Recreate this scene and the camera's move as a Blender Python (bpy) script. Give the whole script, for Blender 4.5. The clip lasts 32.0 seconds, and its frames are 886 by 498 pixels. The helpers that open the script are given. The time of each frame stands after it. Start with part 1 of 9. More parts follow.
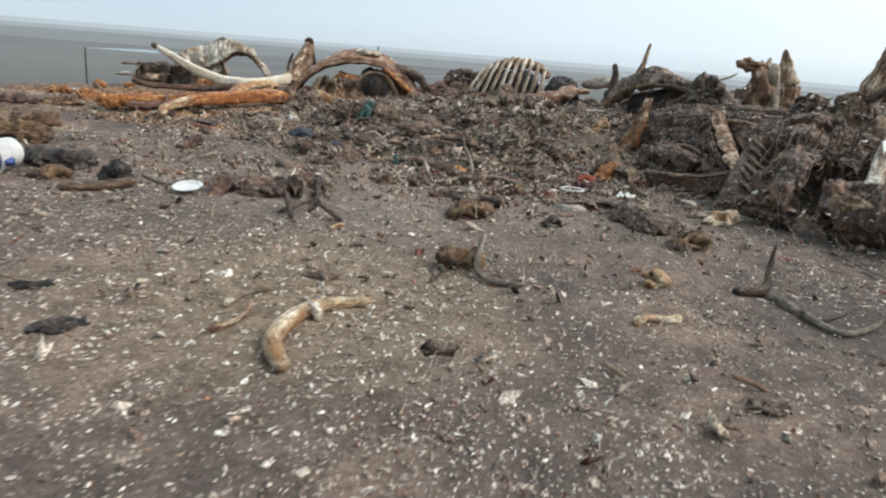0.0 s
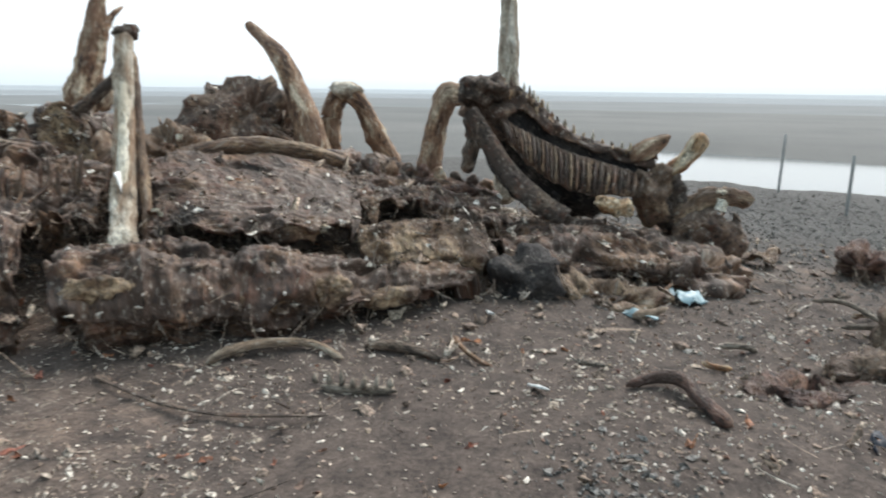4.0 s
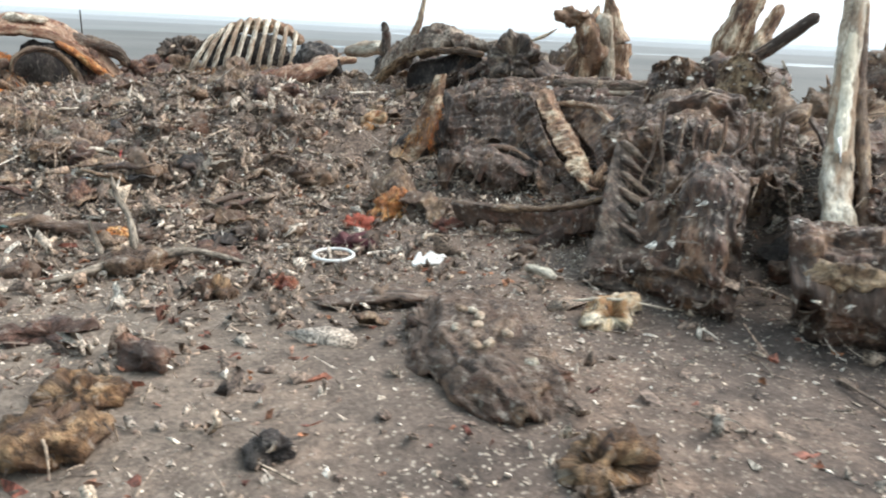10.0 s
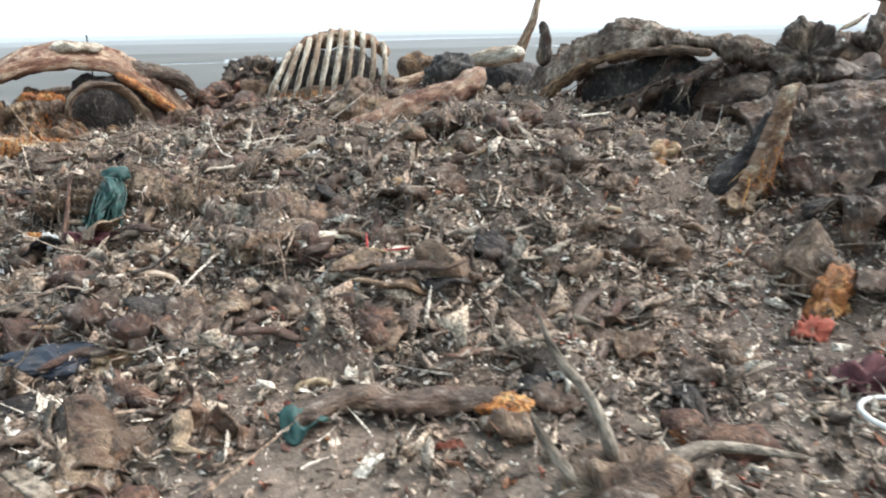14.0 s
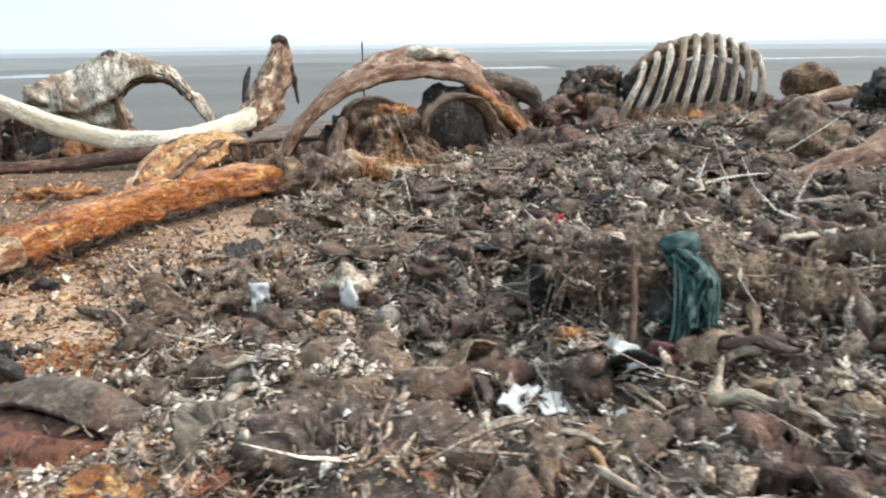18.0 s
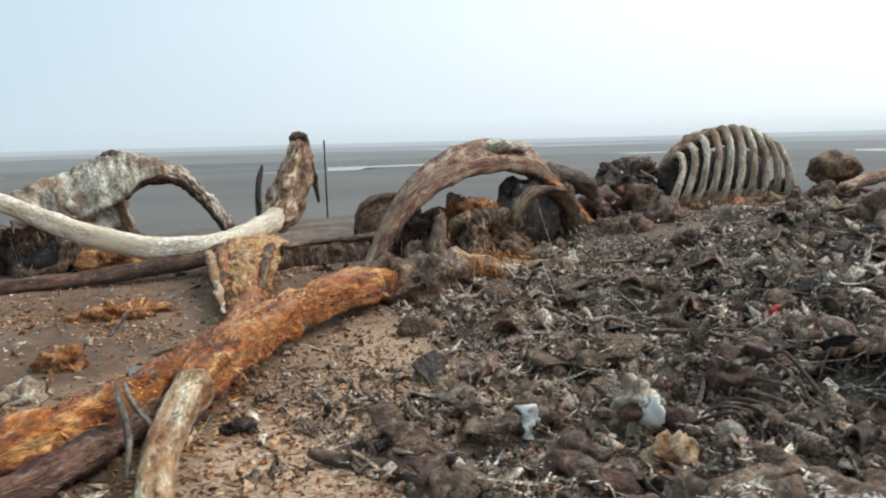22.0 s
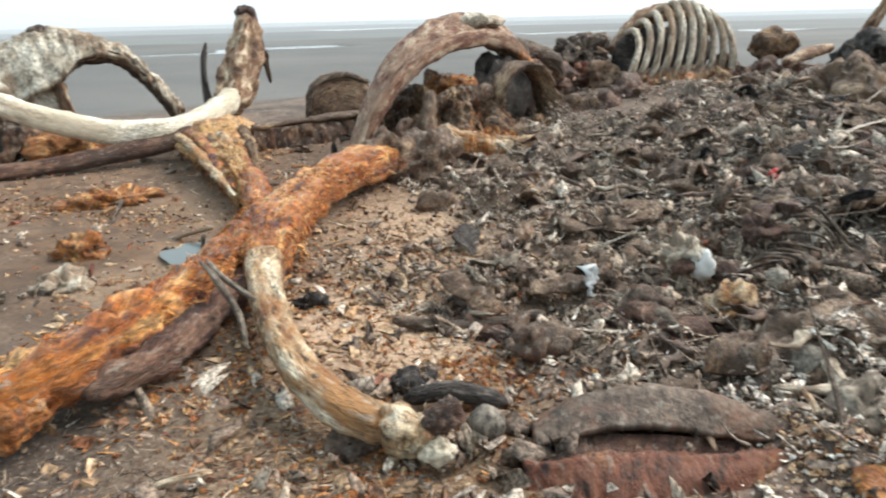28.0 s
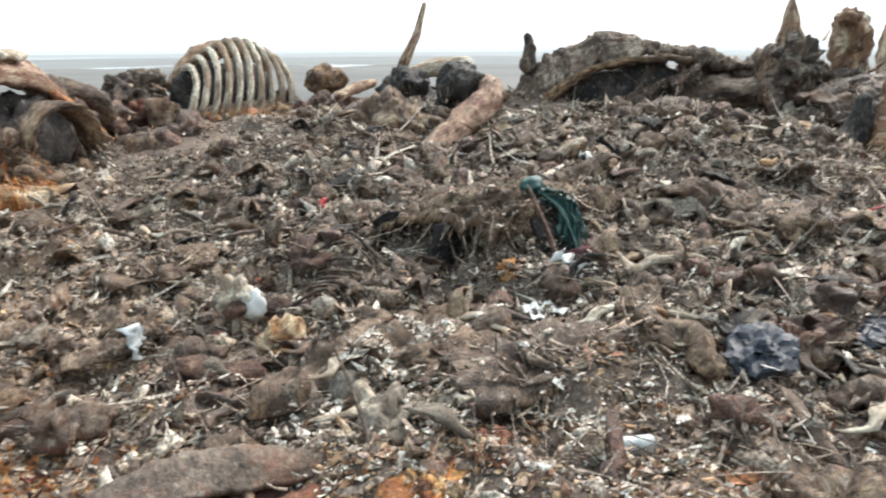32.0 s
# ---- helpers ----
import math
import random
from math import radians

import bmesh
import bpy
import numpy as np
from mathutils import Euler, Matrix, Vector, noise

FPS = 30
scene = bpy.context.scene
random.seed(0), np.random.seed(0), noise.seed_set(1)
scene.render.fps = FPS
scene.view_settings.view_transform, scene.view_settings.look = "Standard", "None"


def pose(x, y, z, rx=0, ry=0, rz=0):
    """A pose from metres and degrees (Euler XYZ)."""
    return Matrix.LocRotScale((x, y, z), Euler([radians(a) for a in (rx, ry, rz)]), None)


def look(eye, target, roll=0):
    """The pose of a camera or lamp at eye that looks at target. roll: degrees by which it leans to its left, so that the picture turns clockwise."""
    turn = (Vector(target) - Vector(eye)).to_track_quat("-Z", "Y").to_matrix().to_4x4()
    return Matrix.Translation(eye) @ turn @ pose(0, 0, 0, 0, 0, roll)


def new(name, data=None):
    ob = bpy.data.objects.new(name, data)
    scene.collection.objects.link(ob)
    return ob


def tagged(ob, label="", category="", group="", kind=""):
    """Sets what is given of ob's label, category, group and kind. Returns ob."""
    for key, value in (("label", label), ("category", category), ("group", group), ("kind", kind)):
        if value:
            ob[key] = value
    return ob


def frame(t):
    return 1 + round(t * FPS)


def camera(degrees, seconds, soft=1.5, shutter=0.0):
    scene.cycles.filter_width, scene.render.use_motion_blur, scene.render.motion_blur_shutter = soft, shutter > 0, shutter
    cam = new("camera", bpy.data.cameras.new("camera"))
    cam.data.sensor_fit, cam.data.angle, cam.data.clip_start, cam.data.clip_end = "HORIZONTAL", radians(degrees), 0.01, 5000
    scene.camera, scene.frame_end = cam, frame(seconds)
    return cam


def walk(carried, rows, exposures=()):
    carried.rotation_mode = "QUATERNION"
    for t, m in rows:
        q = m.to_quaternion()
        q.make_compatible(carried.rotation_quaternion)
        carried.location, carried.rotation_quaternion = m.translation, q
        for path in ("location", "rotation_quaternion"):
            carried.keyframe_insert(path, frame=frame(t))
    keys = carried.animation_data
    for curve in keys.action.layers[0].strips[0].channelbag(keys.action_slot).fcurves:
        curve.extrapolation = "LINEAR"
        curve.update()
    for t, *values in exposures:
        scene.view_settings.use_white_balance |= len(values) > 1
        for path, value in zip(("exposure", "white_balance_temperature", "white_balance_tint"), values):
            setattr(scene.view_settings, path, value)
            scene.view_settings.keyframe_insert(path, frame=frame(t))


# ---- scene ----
# ---- camera ----
cam = camera(64.6, 32.0, soft=2.0, shutter=0.4)
# t, x, y, z, turn about x, y, z
PATH = [
    (0.0, -0.000, 0.000, 1.344, 74.24, -4.58, -1.32),
    (0.5, 0.181, 0.506, 1.374, 74.75, -5.15, -2.34),
    (1.0, 0.373, 0.984, 1.405, 76.13, -5.19, -2.47),
    (1.5, 0.513, 1.402, 1.396, 76.67, -3.57, -8.76),
    (2.0, 0.742, 1.744, 1.406, 75.29, -1.43, -23.50),
    (2.5, 1.141, 2.050, 1.430, 76.13, -1.88, -33.66),
    (3.0, 1.373, 2.300, 1.440, 77.29, -1.45, -43.49),
    (3.5, 1.557, 2.434, 1.445, 77.78, -0.58, -52.43),
    (4.0, 1.662, 2.466, 1.407, 77.19, -0.66, -58.55),
    (4.5, 1.762, 2.441, 1.380, 75.74, -0.12, -64.42),
    (6.5, 1.742, 2.315, 1.374, 72.98, 1.23, -76.88),
    (7.0, 1.760, 2.337, 1.391, 73.41, 0.66, -74.59),
    (7.5, 1.740, 2.411, 1.388, 74.25, 0.31, -64.85),
    (8.0, 1.683, 2.576, 1.420, 74.62, -1.13, -54.23),
    (8.5, 1.531, 2.745, 1.396, 74.11, -0.53, -47.04),
    (9.0, 1.399, 2.974, 1.404, 74.15, -0.90, -37.14),
    (9.5, 1.225, 3.326, 1.369, 73.25, -1.59, -27.22),
    (10.0, 0.986, 3.686, 1.351, 72.40, -2.69, -19.19),
    (10.5, 0.729, 3.955, 1.351, 70.20, -1.44, -22.09),
    (11.0, 0.560, 4.268, 1.332, 71.53, 1.05, -26.82),
    (11.5, 0.382, 4.605, 1.380, 74.21, -1.03, -30.28),
    (12.0, 0.057, 4.919, 1.387, 76.63, 0.63, -24.70),
    (12.5, -0.173, 5.261, 1.350, 75.27, 0.07, -18.74),
    (13.0, -0.326, 5.632, 1.334, 73.33, -0.30, -18.25),
    (13.5, -0.451, 6.041, 1.305, 72.35, 1.71, -22.49),
    (15.5, -1.025, 7.430, 1.352, 74.17, -0.55, -21.18),
    (16.0, -1.143, 7.707, 1.377, 77.38, 0.64, -20.44),
    (16.5, -1.341, 7.911, 1.349, 76.93, 0.75, -19.16),
    (17.0, -1.611, 8.165, 1.312, 74.36, -0.74, -14.55),
    (17.5, -1.883, 8.489, 1.286, 73.29, 0.73, -10.52),
    (18.0, -2.219, 8.695, 1.274, 73.64, 0.68, -8.17),
    (18.5, -2.465, 8.802, 1.283, 73.74, -0.67, -7.32),
    (19.0, -2.691, 9.007, 1.258, 75.56, 0.33, -3.39),
    (19.5, -2.896, 9.113, 1.246, 76.74, -1.15, -2.28),
    (20.0, -3.094, 9.139, 1.253, 77.57, 0.14, -8.04),
    (20.5, -3.283, 9.286, 1.209, 78.76, 2.33, -9.40),
    (21.0, -3.508, 9.511, 1.229, 80.65, 2.40, -13.60),
    (21.5, -3.758, 9.585, 1.240, 81.71, 1.90, -16.09),
    (22.0, -4.042, 9.595, 1.250, 81.21, 1.43, -17.98),
    (22.5, -4.296, 9.713, 1.249, 81.37, 2.94, -18.06),
    (23.0, -4.538, 9.841, 1.254, 81.56, 0.20, -20.85),
    (23.5, -4.801, 9.837, 1.247, 81.31, -0.01, -21.93),
    (24.0, -4.911, 9.882, 1.250, 79.91, 1.72, -17.75),
    (24.5, -4.924, 9.914, 1.252, 79.41, 0.99, -16.20),
    (26.5, -5.025, 9.875, 1.215, 74.85, -0.27, -6.86),
    (27.0, -4.954, 9.859, 1.213, 73.71, 0.14, -14.27),
    (27.5, -4.888, 9.849, 1.206, 72.60, 0.78, -20.83),
    (28.0, -4.833, 9.822, 1.205, 71.78, 1.33, -26.55),
    (28.5, -4.770, 9.801, 1.180, 70.75, 1.91, -32.09),
    (29.0, -4.726, 9.785, 1.169, 70.04, 1.39, -36.87),
    (29.5, -4.706, 9.799, 1.177, 69.75, 0.90, -38.71),
    (30.0, -4.663, 9.799, 1.189, 70.73, 1.01, -41.90),
    (30.5, -4.620, 9.785, 1.201, 71.94, 0.29, -46.27),
    (31.0, -4.577, 9.763, 1.209, 72.71, 0.76, -49.92),
    (31.5, -4.533, 9.733, 1.217, 73.32, 0.99, -53.92),
    (32.0, -4.492, 9.710, 1.217, 73.94, 0.35, -58.40),
]
walk(cam, [(t, pose(*p)) for t, *p in PATH], [(t, s, k, 10) for t, s, k in ((0,.2,6350),(1.2,.2,6350),(2,.2,6400),(3,.45,6350),(4,.45,6350),(7,.5,6350),(9,.7,6350),(11,.95,6350),(13,.9,6250),(16,.95,6350),(18,.75,6350),(20,.55,6350),(22,.15,6400),(24.5,.15,6400),(26.5,.33,6500),(28,.7,6600),(30,1.0,6650),(32,1.0,6500))])

# ---- sky and light: a bright overcast day with sea fog ----
world = bpy.data.worlds.new("overcast_sky")
scene.world = world
world.use_nodes = True
wn, wl = world.node_tree.nodes, world.node_tree.links
wn.clear()
w_out = wn.new("ShaderNodeOutputWorld")
w_bg = wn.new("ShaderNodeBackground")
w_sky = wn.new("ShaderNodeTexSky")
w_sky.sky_type = "NISHITA"
w_sky.sun_disc = False
w_sky.sun_elevation = radians(42)
w_sky.sun_rotation = radians(80)
w_sky.dust_density = 4.0
w_co = wn.new("ShaderNodeTexCoord")
w_sep = wn.new("ShaderNodeSeparateXYZ")
wl.new(w_co.outputs["Generated"], w_sep.inputs[0])
# cloud layer: whiter towards the veiled sun in the east, bluish higher up in the north-west
w_east = wn.new("ShaderNodeMapRange")
w_east.inputs["From Min"].default_value, w_east.inputs["From Max"].default_value = -0.35, 1.0
wl.new(w_sep.outputs["X"], w_east.inputs["Value"])
w_cloud = wn.new("ShaderNodeMix")
w_cloud.data_type = "RGBA"
w_cloud.inputs["A"].default_value = (0.50, 0.65, 0.74, 1)
w_cloud.inputs["B"].default_value = (1.10, 1.13, 1.14, 1)
wl.new(w_east.outputs["Result"], w_cloud.inputs["Factor"])
# the fog bank near the horizon
w_low = wn.new("ShaderNodeMapRange")
w_low.inputs["From Min"].default_value, w_low.inputs["From Max"].default_value = 0.0, 0.16
wl.new(w_sep.outputs["Z"], w_low.inputs["Value"])
w_fog = wn.new("ShaderNodeMix")
w_fog.data_type = "RGBA"
w_fog.inputs["A"].default_value = (0.61, 0.70, 0.75, 1)
wl.new(w_low.outputs["Result"], w_fog.inputs["Factor"])
wl.new(w_cloud.outputs["Result"], w_fog.inputs["B"])
w_fogmix = wn.new("ShaderNodeMix")
w_fogmix.data_type = "RGBA"
w_fogmix.inputs["Factor"].default_value = 0.5
wl.new(w_cloud.outputs["Result"], w_fogmix.inputs["A"])
wl.new(w_fog.outputs["Result"], w_fogmix.inputs["B"])
w_veil = wn.new("ShaderNodeMix")
w_veil.data_type = "RGBA"
w_veil.blend_type = "ADD"
w_veil.inputs["Factor"].default_value = 0.006
wl.new(w_fogmix.outputs["Result"], w_veil.inputs["A"])
wl.new(w_sky.outputs["Color"], w_veil.inputs["B"])
w_bg.inputs["Strength"].default_value = 0.98
wl.new(w_veil.outputs["Result"], w_bg.inputs["Color"])
wl.new(w_bg.outputs[0], w_out.inputs[0])

sun_data = bpy.data.lights.new("veiled_sun", "SUN")
sun_data.energy, sun_data.angle, sun_data.color = 2.6, radians(38), (1.0, 0.96, 0.9)
sun = new("veiled_sun", sun_data)
sun.matrix_world = look((30, 6, 32), (0, 8, 0))

# ---- noise and mesh tools ----
TAB = np.random.RandomState(5).rand(64, 64, 64) * 2 - 1


def vnoise(p):
    i = np.floor(p).astype(int)
    f = p - i
    f = f * f * (3 - 2 * f)
    i &= 63
    j = (i + 1) & 63
    x, y, z = f[:, 0], f[:, 1], f[:, 2]
    a = TAB[i[:, 0], i[:, 1], i[:, 2]] * (1 - x) + TAB[j[:, 0], i[:, 1], i[:, 2]] * x
    b = TAB[i[:, 0], j[:, 1], i[:, 2]] * (1 - x) + TAB[j[:, 0], j[:, 1], i[:, 2]] * x
    c = TAB[i[:, 0], i[:, 1], j[:, 2]] * (1 - x) + TAB[j[:, 0], i[:, 1], j[:, 2]] * x
    d = TAB[i[:, 0], j[:, 1], j[:, 2]] * (1 - x) + TAB[j[:, 0], j[:, 1], j[:, 2]] * x
    return (a * (1 - y) + b * y) * (1 - z) + (c * (1 - y) + d * y) * z


def fbm(p, octaves=4):
    p = np.asarray(p, float)
    out, amp = 0, 1.0
    for o in range(octaves):
        out = out + amp * vnoise(p * 2 ** o + 7.3 * o)
        amp *= 0.5
    return out


# ---- the lie of the land ----
HILLS = [(0.39, 2, 15, 3, 3.5, 0), (0.46, 1.5, 11, 1.6, 1.4, 0), (0.12, -0.8, 11.5, 0.8, 0.7, 0), (-0.2, -3, 12, 1.7, 1.7, 0),
         (0.55, 5.6, 8.0, 1.2, 2.4, 35), (0.18, 4.3, 11, 1.7, 1.5, 0), (0.27, 3.6, 13.3, 1.8, 1.8, 0), (-0.10, 0.8, 7.6, 2.2, 1.4, 0),
         (-0.07, 1.8, 8.6, 1.2, 0.9, 0), (-0.03, -4.5, 15, 2, 2, 0), (0.12, 7.2, 5.6, 1.6, 1.6, 0), (-0.04, 4, 5, 1.5, 1.2, 0),
         (0.1, 0.8, 17, 1.5, 1.2, 0), (0.36, 5.6, 6.6, 0.75, 1.9, 48), (-0.17, 1.6, 13.3, 0.8, 0.6, 0)]


def bump(x, y, cx, cy, rx, ry, rot=0.0):
    a = radians(rot)
    u = (x - cx) * math.cos(a) + (y - cy) * math.sin(a)
    v = (y - cy) * math.cos(a) - (x - cx) * math.sin(a)
    return np.exp(-(u / rx) ** 2 - (v / ry) ** 2)


def smooth(a, b, x):
    t = np.clip((x - a) / (b - a), 0, 1)
    return t * t * (3 - 2 * t)


def scrap_mask(x, y):
    """1 where the scrap heap lies."""
    d = (np.abs((x - 0.6) / 3.9) ** 3 + np.abs((y - 12.1) / 3.6) ** 3) ** (1 / 3)
    return 1 - smooth(0.82, 1.08, d + 0.12 * np.sin(3.1 * x + 1.7 * y))


def carcass_mask(x, y):
    return np.clip(1.4 * bump(x, y, 5.5, 7.6, 1.5, 3.2, 38), 0, 1)


def land(x, y):
    z = sum(a * bump(x, y, *h) for a, *h in HILLS)
    r = np.hypot((x - 2.0) / 11.2, (y - 8.2) / 11.8)
    # beyond the spit the land falls to a low plain with lagoons
    z = z - 1.25 * smooth(0.95, 2.4, r)
    far = smooth(2.2, 3.2, r)
    east = smooth(13.5, 17.0, x + 0.18 * (y - 5) - 2.2 * np.clip(y - 8.5, 0, 60)) * (1 - smooth(36, 40, x - 0.25 * (y - 2))) * (1 - smooth(34, 60, y))
    z = z - 0.7 * east
    return z, far


def lagoons(x, y):
    z = 0
    for cx, cy, rx, ry, rot in ((16, 92, 9, 7, 10), (5, 84, 7, 4.0, -8), (30, 105, 14, 2.4, 4), (70, 110, 22, 3.2, 8), (-34, 90, 9, 5, 0),
                                (90, 85, 16, 5, 30), (120, 240, 60, 10, 5), (-60, 200, 30, 6, 0)):
        z = z - 0.9 * (bump(x, y, cx, cy, rx, ry, rot) > 0.45)
    return z


def rough(x, y):
    p = np.stack([x, y, 0 * x], 1)
    near = 1 - smooth(10, 22, np.hypot(x - 2, y - 9))
    s, c = scrap_mask(x, y), carcass_mask(x, y)
    fine = 0.010 * fbm(p * 6.0, 4) + 0.030 * fbm(p * 1.1 + 3, 3)
    heap = 0.09 * fbm(p * 2.3 + 11, 4) + 0.12 * (np.abs(fbm(p * 3.6 + 5, 3)) - 0.35) + 0.045 * fbm(p * 8 + 2, 2)
    torn = 0.06 * fbm(p * 1.6 + 31, 4) - 0.06 * np.abs(fbm(p * 3.4 + 9, 3)) + 0.03 * fbm(p * 8 + 4, 2) + 0.02
    return near * (fine + s * heap + c * torn)


def ground_z(x, y):
    """Height of the ground at one place."""
    xa, ya = np.array([float(x)]), np.array([float(y)])
    return float(land(xa, ya)[0][0] + rough(xa, ya)[0])


def ground_zs(x, y):
    return land(x, y)[0] + rough(x, y)


# ---- materials ----
def shader(name):
    m = bpy.data.materials.new(name)
    m.use_nodes = True
    nt = m.node_tree
    return m, nt, nt.nodes["Principled BSDF"]


def node(nt, kind, **values):
    n = nt.nodes.new(kind)
    for key, v in values.items():
        n.inputs[key.replace("_", " ")].default_value = v
    return n


def ramp(nt, source, stops):
    r = nt.nodes.new("ShaderNodeValToRGB")
    while len(r.color_ramp.elements) < len(stops):
        r.color_ramp.elements.new(0.5)
    for e, (at, col) in zip(r.color_ramp.elements, stops):
        e.position, e.color = at, (*col, 1)
    nt.links.new(source, r.inputs[0])
    return r.outputs[0]


def mixed(nt, fac, a, b, blend="MIX"):
    n = nt.nodes.new("ShaderNodeMix")
    n.data_type, n.blend_type = "RGBA", blend
    for sock, v in (("Factor", fac), ("A", a), ("B", b)):
        if isinstance(v, (int, float)):
            n.inputs[sock].default_value = v
        elif isinstance(v, tuple):
            n.inputs[sock].default_value = (*v, 1)
        else:
            nt.links.new(v, n.inputs[sock])
    return n.outputs["Result"]


def organic(name, cols, scale=5.0, gloss=0.75, bump_size=0.5, streak=True, dirt=0.55, fibre=9.0, second=None, spec=0.3, fleck=0.3, red=0.0, soil_top=0.0, pits=0.85):
    """Bone, hide and flesh: blotches of the given colours, grain along the piece, dirt in patches."""
    m, nt, bs = shader(name)
    at = nt.nodes.new("ShaderNodeAttribute")
    at.attribute_name = "grain"
    info = nt.nodes.new("ShaderNodeObjectInfo")
    shift = nt.nodes.new("ShaderNodeVectorMath")
    shift.operation = "MULTIPLY_ADD"
    nt.links.new(info.outputs["Random"], shift.inputs[0])
    shift.inputs[1].default_value = (37, 23, 51)
    nt.links.new(at.outputs["Vector"], shift.inputs[2])
    co = shift.outputs[0]
    big = node(nt, "ShaderNodeTexNoise", Scale=scale, Detail=5.0, Roughness=0.6)
    nt.links.new(co, big.inputs["Vector"])
    n = len(cols)
    base = ramp(nt, big.outputs["Fac"], [(0.38 + 0.24 * i / max(1, n - 1), c) for i, c in enumerate(cols)])
    fine = node(nt, "ShaderNodeTexNoise", Scale=scale * fibre, Detail=4.0, Roughness=0.7)
    nt.links.new(co, fine.inputs["Vector"])
    grain = ramp(nt, fine.outputs["Fac"], [(0.36, (0.30, 0.28, 0.26)), (0.62, (1.5, 1.46, 1.4))])
    col = mixed(nt, 0.75, base, grain, "MULTIPLY")
    if second:
        blot = node(nt, "ShaderNodeTexNoise", Scale=scale * 0.45, Detail=6.0, Roughness=0.68)
        nt.links.new(co, blot.inputs["Vector"])
        mask = ramp(nt, blot.outputs["Fac"], [(0.47, (0, 0, 0)), (0.6, (1, 1, 1))])
        col = mixed(nt, mask, col, second)
    soil = node(nt, "ShaderNodeTexNoise", Scale=scale * 1.7, Detail=7.0, Roughness=0.72)
    nt.links.new(co, soil.inputs["Vector"])
    mask = ramp(nt, soil.outputs["Fac"], [(0.5, (0, 0, 0)), (0.68, (dirt, dirt, dirt))])
    col = mixed(nt, mask, col, (0.045, 0.035, 0.028))
    spot = node(nt, "ShaderNodeTexNoise", Scale=26.0, Detail=4.0, Roughness=0.62)
    nt.links.new(co, spot.inputs["Vector"])
    if red:
        mask = ramp(nt, soil.outputs["Fac"], [(0.36, (red, red, red)), (0.47, (0, 0, 0))])
        col = mixed(nt, mask, col, (0.15, 0.062, 0.036))
    # dark pits and pale flecks
    mask = ramp(nt, spot.outputs["Fac"], [(0.33, (pits, pits, pits)), (0.45, (0, 0, 0))])
    col = mixed(nt, mask, col, (0.022, 0.017, 0.015))
    mask = ramp(nt, spot.outputs["Fac"], [(0.585, (0, 0, 0)), (0.65, (fleck, fleck, fleck))])
    col = mixed(nt, mask, col, (0.46, 0.40, 0.33))
    if soil_top:
        # soil lying on what faces up
        geo = nt.nodes.new("ShaderNodeNewGeometry")
        sep = nt.nodes.new("ShaderNodeSeparateXYZ")
        nt.links.new(geo.outputs["Normal"], sep.inputs[0])
        lie = node(nt, "ShaderNodeMapRange", From_Min=0.25, From_Max=0.75, To_Max=soil_top)
        nt.links.new(sep.outputs["Z"], lie.inputs["Value"])
        earth = ramp(nt, spot.outputs["Fac"], [(0.35, (0.085, 0.065, 0.054)), (0.55, (0.19, 0.147, 0.12)), (0.66, (0.36, 0.30, 0.25))])
        col = mixed(nt, lie.outputs["Result"], col, earth)
    nt.links.new(col, bs.inputs["Base Color"])
    bs.inputs["Roughness"].default_value = gloss
    bs.inputs["Specular IOR Level"].default_value = spec
    bp = node(nt, "ShaderNodeBump", Strength=bump_size, Distance=0.045)
    both = nt.nodes.new("ShaderNodeMath")
    both.operation = "ADD"
    nt.links.new(fine.outputs["Fac"], both.inputs[0])
    nt.links.new(soil.outputs["Fac"], both.inputs[1])
    nt.links.new(both.outputs[0], bp.inputs["Height"])
    nt.links.new(bp.outputs[0], bs.inputs["Normal"])
    return m


def loose(name, cols, gloss=0.8, bump_size=0.3, scale=40.0):
    """For heaps of many small pieces: each piece takes its own colour."""
    m, nt, bs = shader(name)
    geo = nt.nodes.new("ShaderNodeNewGeometry")
    col = ramp(nt, geo.outputs["Random Per Island"], [(i / max(1, len(cols) - 1), c) for i, c in enumerate(cols)])
    tc = nt.nodes.new("ShaderNodeTexCoord")
    fine = node(nt, "ShaderNodeTexNoise", Scale=scale, Detail=3.0)
    nt.links.new(tc.outputs["Object"], fine.inputs["Vector"])
    grain = ramp(nt, fine.outputs["Fac"], [(0.36, (0.28, 0.26, 0.25)), (0.5, (0.95, 0.94, 0.93)), (0.66, (1.9, 1.85, 1.8))])
    nt.links.new(mixed(nt, 0.9, col, grain, "MULTIPLY"), bs.inputs["Base Color"])
    bs.inputs["Roughness"].default_value = gloss
    bs.inputs["Specular IOR Level"].default_value = 0.3
    bp = node(nt, "ShaderNodeBump", Strength=bump_size, Distance=0.01)
    nt.links.new(fine.outputs["Fac"], bp.inputs["Height"])
    nt.links.new(bp.outputs[0], bs.inputs["Normal"])
    return m


